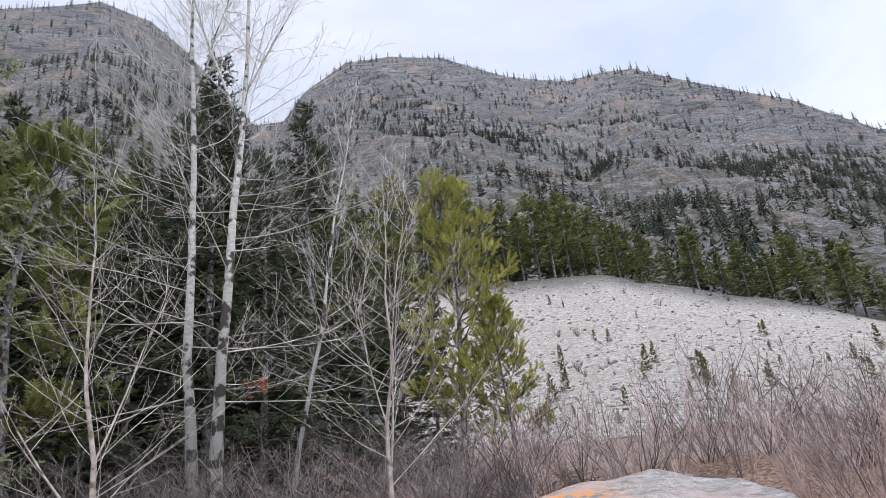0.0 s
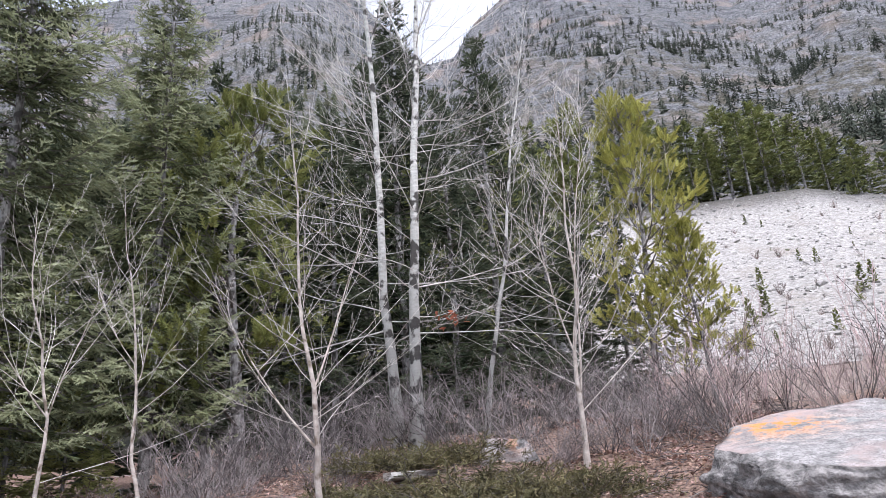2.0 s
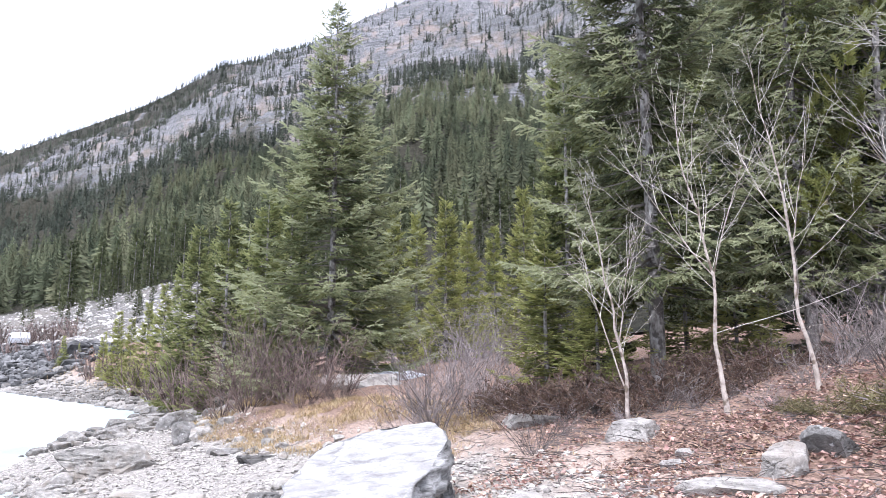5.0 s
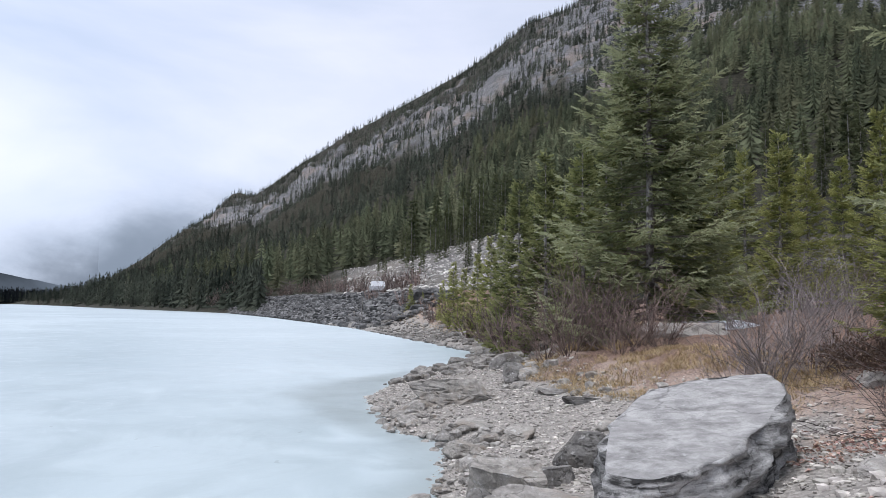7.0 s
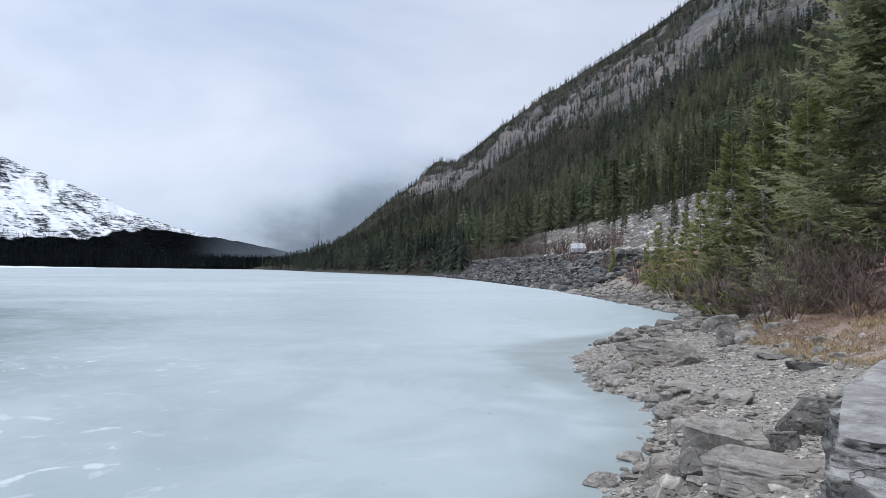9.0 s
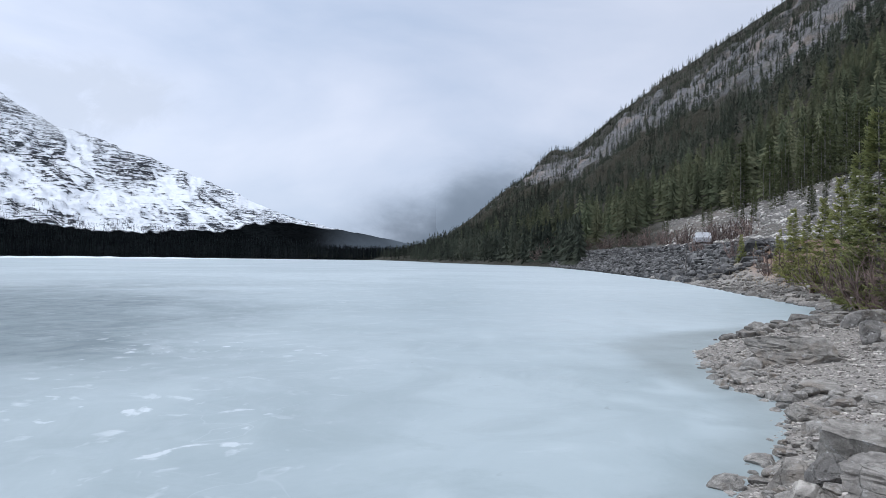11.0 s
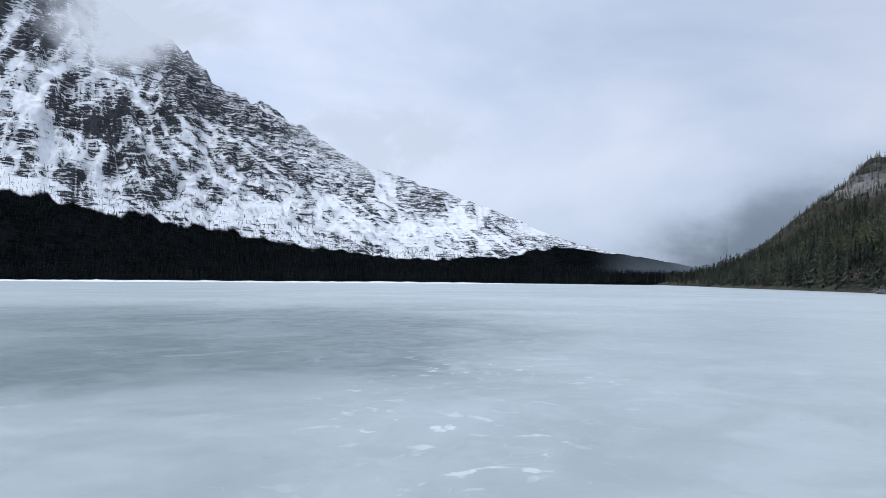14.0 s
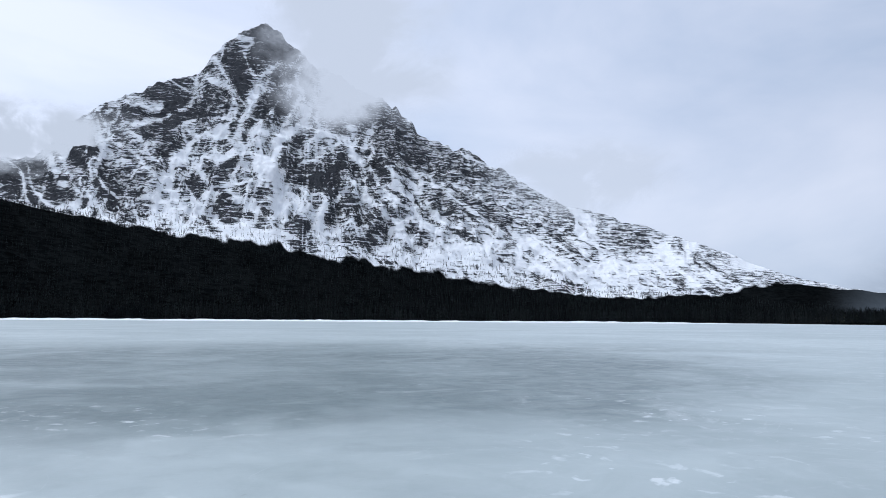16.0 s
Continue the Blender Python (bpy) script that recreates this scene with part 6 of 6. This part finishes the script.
tagged(leafs.object("dead_leaf_spray", M_RED_LEAF, tall), "spray of rust-red dead leaves", kind="stuff")
SAPLINGS = [
    # bearing and distance of the foot, bearing and elevation of the top, foot's radius, limbs, reach
    (27.7, 5.0, 30.2, 27.5, 0.036, 30, 1.25, 11, "leafless aspen sapling with a widely spread crown"),
    (54.3, 7.4, 57.0, 13.6, 0.028, 20, 1.0, 12, "slender leafless aspen sapling, two-stemmed"),
    (47.0, 7.0, 49.8, 21.0, 0.030, 20, 1.35, 13, "slender leafless aspen sapling with low limbs"),
    (40.7, 7.6, 43.8, 23.2, 0.028, 20, 1.2, 14, "slender straight leafless aspen sapling"),
]
SAPLING_FORKS = {11: ((0.42, 0.45, 0.1, 0.8), (0.30, -0.75, 0.1, 0.62)), 12: ((0.12, -0.30, 0.1, 0.85), (0.35, 0.30, 0.0, 0.75)), 13: ((0.42, 0.40, 0.1, 0.85), (0.40, -0.75, 0.0, 0.70)), 14: ((0.40, 0.38, 0.0, 0.65), (0.48, -0.55, 0.1, 0.5))}
for az, r, az2, el2, th, limbs, reach, seed, label in SAPLINGS:
    bare_tree("aspen_sapling", place(az, r), up_to(az2, r, el2), th * 0.8, label, seed, int(limbs * 1.25), 0.22, reach * 1.75, (24, 60), M_BARK_SAP, M_TWIG_PALE, "young aspens on the bank", 0.02, 4, SAPLING_FORKS[seed], 0.0019 if r > 6 else 0.0017, 0.25)
bare_tree("aspen_sapling", place(6.8, 6.5), up_to(5.4, 6.5, 31), 0.026, "leafless aspen sapling with two upright stems", 15, 58, 0.12, 2.3, (18, 58), M_BARK_SAP, M_TWIG_PALE, "young aspens on the bank", 0.012, 6, ((0.10, 0.16, 0.0, 0.95), (0.30, -0.25, 0.1, 0.7)), 0.0020, 0.45)

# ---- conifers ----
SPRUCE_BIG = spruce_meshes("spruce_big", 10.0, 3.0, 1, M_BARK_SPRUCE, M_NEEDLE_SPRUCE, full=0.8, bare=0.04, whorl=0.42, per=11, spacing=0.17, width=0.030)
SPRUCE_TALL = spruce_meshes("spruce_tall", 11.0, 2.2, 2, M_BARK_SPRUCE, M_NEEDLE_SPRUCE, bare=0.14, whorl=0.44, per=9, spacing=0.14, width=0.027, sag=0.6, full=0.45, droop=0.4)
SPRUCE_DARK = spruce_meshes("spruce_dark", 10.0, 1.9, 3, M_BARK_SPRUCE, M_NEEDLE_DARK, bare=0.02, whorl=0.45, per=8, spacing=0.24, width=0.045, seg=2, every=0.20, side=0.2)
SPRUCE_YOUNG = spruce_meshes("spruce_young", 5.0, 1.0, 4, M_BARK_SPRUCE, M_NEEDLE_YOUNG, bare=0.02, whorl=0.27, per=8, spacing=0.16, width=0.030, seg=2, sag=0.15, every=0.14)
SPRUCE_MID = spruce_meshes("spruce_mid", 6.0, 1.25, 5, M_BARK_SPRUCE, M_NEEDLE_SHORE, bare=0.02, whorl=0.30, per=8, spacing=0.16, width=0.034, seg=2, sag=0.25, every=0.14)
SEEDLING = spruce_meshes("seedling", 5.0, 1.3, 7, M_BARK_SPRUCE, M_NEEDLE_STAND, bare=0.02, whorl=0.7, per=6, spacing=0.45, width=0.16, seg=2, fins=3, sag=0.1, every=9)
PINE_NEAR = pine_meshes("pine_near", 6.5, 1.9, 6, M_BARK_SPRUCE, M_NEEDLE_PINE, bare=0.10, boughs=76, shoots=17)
PINE_GREEN = (PINE_NEAR[0], PINE_NEAR[1].copy())
PINE_GREEN[1].materials[0] = M_NEEDLE_PINE_GREEN
PINE_STAND = [spruce_meshes("stand_pine_%d" % k, 9.0, 1.5, 30 + k, M_BARK_SPRUCE, M_NEEDLE_STAND, bare=0.20, whorl=0.60, per=6, spacing=0.36, width=0.13, seg=2, fins=2, sag=0.1, full=0.5, twig=0.38, every=9, longest=0.8) for k in range(3)]


def fitted(name, meshes, height, az, r, el, label, group="", squash=1.0):
    """A conifer whose tip stands at that elevation."""
    z = place(az, r)[2]
    size = (2 + r * math.tan(radians(el)) - z) / height
    return plant(name, meshes, az, r, label, size, group, squash=squash)


fitted("spruce", SPRUCE_BIG, 10.0, 78.2, 17.0, 28.6, "full grey-green spruce above the beach")
fitted("spruce", SPRUCE_TALL, 11.0, 51.8, 11.5, 44, "tall grey-green spruce with a bare lower trunk", squash=1.0)
fitted("spruce", SPRUCE_TALL, 11.0, 40.8, 12.2, 40.5, "tall dark green spruce with a bare lower trunk", squash=0.85)
for az, r, el in ((60.5, 12.0, 10), (56.5, 11.2, 8), (49.5, 12.0, 11), (46, 12.4, 8), (43.6, 11.6, 5)):
    fitted("young_spruce", SPRUCE_YOUNG, 5.0, az, r, el, "yellow-green young spruce with spreading low boughs", "young spruces", squash=1.6)
for az, r, el in ((58.5, 13.5, 25), (55.5, 14.5, 22)):
    fitted("spruce", SPRUCE_MID, 6.0, az, r, el, "grey-green spruce with drooping boughs", "spruces on the bank", squash=0.9)
for az, r, el in ((20.6, 13.5, 38.5), (12.6, 14.5, 35.5), (16.4, 13, 31.5), (8.2, 13.5, 26), (26.6, 13.5, 30), (30.5, 15, 31), (23.5, 15, 34), (36.5, 14.5, 33), (5.5, 14, 22), (44.5, 15, 28), (2.5, 15, 22)):
    fitted("dark_spruce", SPRUCE_DARK, 10.0, az, r, el, "dark green spruce in the thicket behind the aspens", "dark spruces")
fitted("pine", PINE_NEAR, 6.5, 0.4, 12.5, 28.6, "bushy yellow-green pine at the scree's edge")
fitted("pine", PINE_GREEN, 6.5, 34.0, 13.0, 31, "bushy mid-green pine among dark spruces", squash=1.35)
for az, r, el in ((-3.5, 12, 18.5),):
    fitted("pine", PINE_NEAR, 6.5, az, r, el, "low yellow-green pine beside a taller one", squash=1.2)
for az, r, el in ((73, 24, 12), (68.6, 22, 13.2), (66.8, 24, 11.4), (64.5, 27, 11), (71, 29, 12), (62, 26, 14), (75.5, 27, 10)):
    fitted("young_spruce", SPRUCE_YOUNG, 5.0, az, r, el, "bright green young spruce on the bank", "young spruces")
for az, r, el in ((83.4, 20, 13.9), (86.4, 21.5, 12.9), (81.5, 23, 14.5), (88.6, 26, 10.6), (84.8, 24, 11), (87.3, 28, 9.5), (89.7, 31, 7.6)):
    fitted("spruce", SPRUCE_MID, 6.0, az, r, el, "grey-green spruce along the shore", "spruces along the shore")
for az, r, el in ((90.8, 36, 5.8), (91.9, 38, 4.4), (93, 42, 3.2), (93.9, 45, 3.7), (97.4, 58, 1.9), (96.4, 60, 1.4), (94.8, 50, 2.2)):
    fitted("young_spruce", SPRUCE_YOUNG, 5.0, az, r, el, "small yellow-green spruce along the shore", "young spruces")
STAND = [(-1.4, 27.2), (-3.2, 26), (-4.9, 26.0), (-6.3, 25.2), (-7.7, 26.6), (-9.0, 25.8), (-10.4, 26.3), (-11.6, 25), (-12.9, 24.6), (-14.4, 23), (2, 27), (5, 26), (8.5, 26.5)]
STAND += [(-16.4, 21.9), (-18.2, 20.2), (-20.3, 21.4), (-22.2, 18.8), (-23.8, 19.3), (-25.5, 18.2), (-27.2, 19.2), (-28.9, 17.2), (-30.4, 17.6), (-32.1, 15.2), (-34, 14.5), (-36, 13.5)]
for k, (az, el) in enumerate(STAND):
    fitted("stand_pine", PINE_STAND[k % 3], 9.0, az, 59.0 + (k * 7) % 5, el, "dark green pine in the stand above the scree", "pines above the scree", squash=1.5 if az < -14 else 1.3)
    fitted("stand_pine", PINE_STAND[(k + 1) % 3], 9.0, az - 0.9 + 0.3 * (k % 4), 65.0 + (k * 5) % 6, el - 0.4 - 0.5 * (k % 3), "dark green pine in the stand above the scree", "pines above the scree", squash=1.5 if az < -14 else 1.3)
q = np.random.default_rng(80)
for k in range(64):
    az, r = q.uniform(4, 50), q.uniform(18, 60)
    plant("dark_spruce", PINE_STAND[k % 3], az, r, "dark green conifer deep in the thicket", q.uniform(0.75, 1.2), "dark conifers of the wood")
WOOD_SPRUCE = [spruce_meshes("wood_spruce_%d" % k, 9.0, 1.35, 50 + k, M_BARK_SPRUCE, M_NEEDLE_WOOD, bare=0.05, whorl=0.58, per=6, spacing=0.40, width=0.13, seg=2, fins=2, sag=0.35, full=0.75, every=9, longest=0.8) for k in range(4)]
q = np.random.default_rng(82)
for k in range(110):
    az = q.uniform(54, 98)
    lo = float(np.interp(az, [54, 60, 75, 84, 90, 98], [28, 36, 50, 98, 118, 150]))
    r = lo + (150 - lo) * q.uniform(0, 1) ** 0.8 if lo < 150 else 152
    plant("wood_spruce", WOOD_SPRUCE[k % 4], az, r, "grey-green conifer at the foot of the slope", q.uniform(0.8, 1.5), "conifers at the foot of the slope", sink=0.2)
q = np.random.default_rng(83)
for k in range(30):
    az = q.uniform(87, 105)
    lo, hi = float(np.interp(az, SLOPE_AZ, SLOPE_R0)), float(np.interp(az, SLOPE_AZ, SLOPE_R1))
    plant("wood_spruce", WOOD_SPRUCE[k % 4], az, lo + (hi - lo) * q.uniform(0.35, 1.0), "small dark conifer on the scree above the road", q.uniform(0.25, 0.6), "conifers on the roadside scree", sink=0.2)
q = np.random.default_rng(81)
for k in range(44):
    az, r = q.uniform(-35, 2), q.uniform(24, 56)
    plant("scrub_pine", SEEDLING, az, r, "small green pine seedling on the scree", q.uniform(0.06, 0.24), "seedlings on the scree")
for az, el in ((-15, 13.6), (-16.2, 19.3), (-9.5, 14.3), (-10.7, 13)):
    fitted("scrub_pine", SEEDLING, 5.0, az, 42 if el < 15 else 57, el + 1.0, "small green pine seedling on the scree", "seedlings on the scree")

# ---- shrubs ----
SHRUB_RED = [shrub_mesh("shrub_red_%d" % k, 90 + k, M_TWIG_RED, 17, 1.55, 0.55, 6, 0.0055, 0.25, 0.09, 0.6) for k in range(4)]
SHRUB_DARK = [shrub_mesh("shrub_dark_%d" % k, 86 + k, M_TWIG_DARK, 20, 1.5, 0.95, 5, 0.0065, 0.1, 0.16, 0.8) for k in range(3)]
SHRUB_FAR = [shrub_mesh("shrub_far_%d" % k, 120 + k, M_TWIG_WILLOW, 14, 1.5, 0.9, 4, 0.022) for k in range(2)]
SHRUB_WILLOW = [shrub_mesh("shrub_willow_%d" % k, 130 + k, M_TWIG_WILLOW, 24, 1.5, 1.2, 6, 0.008, 0.15, 0.15, 0.75) for k in range(3)]
SHRUB_GREY = [shrub_mesh("shrub_grey_%d" % k, 95 + k, M_TWIG_GREY, 22, 1.3, 1.15, 6, 0.0062, 0.15, 0.16, 0.8) for k in range(3)]


def shrub(meshes, k, az, r, size, label, group, wide=1.0):
    ob = new("shrub", meshes[k % len(meshes)])
    ob.matrix_basis = pose(*place(az, r), 0, 0, k * 77.0) @ Matrix.Diagonal((size * wide, size * wide, size, 1))
    return tagged(ob, label, "shrub", group)


q = np.random.default_rng(91)
k = 0
for az in np.arange(-36, 1, 2.3):
    for row in range(2):
        k += 1
        shrub(SHRUB_DARK if k % 4 == 1 else SHRUB_RED, k, az + q.uniform(-0.6, 0.6), q.uniform(7.3, 8.6) + row * 1.7, q.uniform(0.6, 0.95), "leafless reddish-brown shrub below the scree", "shrubs below the scree")
for az in np.arange(-37, -23, 1.9):
    k += 1
    shrub(SHRUB_RED, k, az, q.uniform(5.6, 7.2), q.uniform(0.45, 0.7), "leafless reddish-brown shrub beside the lichen boulder", "shrubs below the scree", 1.2)
for az in np.arange(-4, 13, 1.5):
    k += 1
    shrub(SHRUB_DARK if k % 2 else SHRUB_GREY, k, az, q.uniform(6.6, 8.2), q.uniform(0.3, 0.6), "low leafless brown shrub on the soil", "low shrubs on the bank", 1.3)
for az, r in zip(np.linspace(26, 62, 15), (7.4, 8.1, 6.6, 8.3, 7.6, 8.8, 8.2, 6.9, 8.6, 7.8, 8.4, 7.3, 8.9, 8.1, 7.5)):
    k += 1
    shrub(SHRUB_DARK if k % 2 else SHRUB_GREY, k, az, r, q.uniform(0.25, 0.5), "low leafless brown shrub on the soil", "low shrubs on the bank", 1.3)
for az in np.arange(2, 39, 2.3):
    for row in range(2):
        k += 1
        shrub(SHRUB_DARK if k % 4 else SHRUB_GREY, k, az + q.uniform(-0.7, 0.7), q.uniform(8.0, 9.4) + row * 1.8, q.uniform(0.65, 1.0), "leafless brown shrub in the thicket", "thicket behind the saplings", 1.15)
for az, r, size in ((84.5, 14.6, 1.25), (81.5, 14.8, 1.3), (79, 14.2, 1.1), (86.5, 15.4, 1.1), (83, 15.6, 1.4), (77.2, 13.6, 0.8), (80.5, 13.8, 0.8)):
    k += 1
    shrub(SHRUB_WILLOW, k, az, r, size, "leafless dark reddish-brown willow shrub", "willows on the bank", 1.15)
for az, r, size in ((72, 10.2, 1.05), (69.5, 10.0, 1.15), (67, 10.2, 1.05), (70.5, 11, 1.2), (65.5, 11.5, 1.0), (68, 12.2, 1.2), (63.5, 12.5, 0.9), (64.5, 16, 1.3), (66.5, 17, 1.3), (60, 15, 1.2)):
    k += 1
    shrub(SHRUB_GREY, k, az, r, size, "leafless grey-brown shrub on the bank", "grey shrubs on the bank")
for az, r, size in ((88.2, 22, 1.1), (89.3, 25, 1.2), (90.2, 29, 1.3), (91.3, 33, 1.3), (92.5, 38, 1.3), (94, 46, 1.3), (95.6, 52, 1.4), (98, 62, 1.4), (99.6, 78, 1.2), (100.8, 78, 1.2), (100.2, 76, 0.95)):
    k += 1
    shrub(SHRUB_FAR, k, az, r, size, "leafless brown shrub along the shore", "shrubs along the shore", 1.2)
for az, r, size in ((111.8, 196, 3.6), (112.6, 200, 3.2), (110.9, 190, 2.6), (109.2, 176, 2.2), (107.5, 150, 2.0), (106, 138, 2.0), (104.5, 125, 1.9), (103, 112, 1.8), (101.6, 100, 1.8), (99.6, 90, 1.8), (98.4, 84, 1.7), (97.2, 80, 1.7)):
    for j in range(3):
        k += 1
        shrub(SHRUB_FAR, k, az + (j - 1) * 0.35, r + j * 2.5, size * (1 - 0.12 * j), "rounded leafless reddish shrub beside the road", "shrubs beside the road", 1.25)
for j in range(55):
    k += 1
    shrub(SHRUB_FAR, k, q.uniform(-35, -1), q.uniform(22, 56), q.uniform(0.10, 0.42), "low grey shrub on the scree", "low shrubs on the scree", 1.3)
JUNIPER = [juniper_mesh("juniper_%d" % j, 101 + j, M_JUNIPER, 0.8) for j in range(3)]
JUNIPER_B = [juniper_mesh("brown_juniper_%d" % j, 111 + j, M_JUNIPER_BROWN, 0.9, 80, 0.6) for j in range(2)]
for az, r, size in ((24, 5.3, 0.8), (20.5, 5.2, 0.9), (17, 5.4, 0.9), (22.5, 6.1, 0.9), (18.5, 6.2, 0.9), (14.5, 5.6, 0.8), (31, 5.2, 0.6), (26, 6.4, 0.7), (16.5, 7.6, 0.8), (19.5, 7.8, 0.9), (22.5, 7.8, 0.8), (40, 6.6, 0.45), (12, 5.3, 0.8), (28.5, 5.9, 0.7), (33.5, 6.0, 0.7), (9.5, 6.0, 0.7), (6.5, 5.6, 0.6)):
    plant("juniper", JUNIPER[int(r * 10) % 3], az, r, "low olive-green juniper spreading on the ground", size * 0.8, "junipers on the bank", category="shrub", squash=1.5)
for az, r, size in ((60.5, 9.6, 0.9), (57, 9.2, 0.9), (54, 9.4, 0.9), (50.5, 9.2, 0.9), (63, 10.2, 0.8), (47, 9.6, 0.8), (44, 9.8, 0.8)):
    plant("juniper", JUNIPER_B[int(r * 10) % 2], az, r, "dark brown winter-burnt juniper on the bank", size * 1.15, "brown junipers on the bank", category="shrub")

# ---- the road's edge ----
snag_spot = place(101.4, 66)
soup = Soup()
soup.tube(np.array([[0, 0, -0.3], [0.05, 0, 1.0], [-0.05, 0.05, 2.0], [0.1, 0, 2.7]]), [0.10, 0.085, 0.06, 0.03], 7)
soup.tube(np.array([[0.0, 0, 1.5], [0.3, 0.1, 1.9], [0.4, 0.1, 2.2]]), [0.04, 0.025, 0.012], 5)
snag = soup.object("dead_snag", M_BARK_SPRUCE, smooth=True)
snag.location = snag_spot
tagged(snag, "dead grey tree snag at the embankment's foot", "tree")


def car(az, r, turn):
    x, y, z = place(az, r)
    ob = thing("car", (x, y, z), "pale car parked beside the road, half hidden by shrubs", "car", turn=turn)
    prof = np.array([(-2.1, 0.35), (-2.15, 0.75), (-1.9, 0.95), (-1.2, 1.0), (-0.6, 1.5), (1.0, 1.55), (1.7, 1.05), (2.1, 0.95), (2.15, 0.4)])
    for part_name, width, mat, keep in (("body", 1.75, M_PAINT_WHITE, prof), ("side_glass", 1.77, M_GLASS_DARK, np.array([(-0.95, 1.05), (-0.5, 1.42), (0.95, 1.46), (1.4, 1.08)]))):
        v = np.array([(px, s * width / 2 * (0.86 if pz > 1.2 else 1), pz) for s in (-1, 1) for px, pz in keep])
        m = len(keep)
        f = [tuple(range(m)), tuple(range(2 * m - 1, m - 1, -1))] + [(j, (j + 1) % m, m + (j + 1) % m, m + j)[::-1] for j in range(m)]
        o = link(part_name, v, f, mat, ob)
        bv = o.modifiers.new("bevel", "BEVEL")
        bv.width, bv.segments = 0.05 if part_name == "body" else 0.005, 2
    for wx in (-1.35, 1.35):
        for s in (-1, 1):
            wheel = Soup()
            wheel.tube(np.array([[wx, s * 0.70, 0.33], [wx, s * 0.72, 0.33], [wx, s * 0.88, 0.33], [wx, s * 0.90, 0.33]]), [0.20, 0.33, 0.33, 0.20], 16)
            tyre = wheel.object("wheel", M_RUBBER, ob)
            hub = Soup()
            hub.tube(np.array([[wx, s * 0.88, 0.33], [wx, s * 0.905, 0.33], [wx, s * 0.91, 0.33]]), [0.21, 0.20, 0.02], 12)
            hub.object("rim", M_PAINT_WHITE, tyre, "pale metal rim")
    return ob


car(100.15, 84, 14)
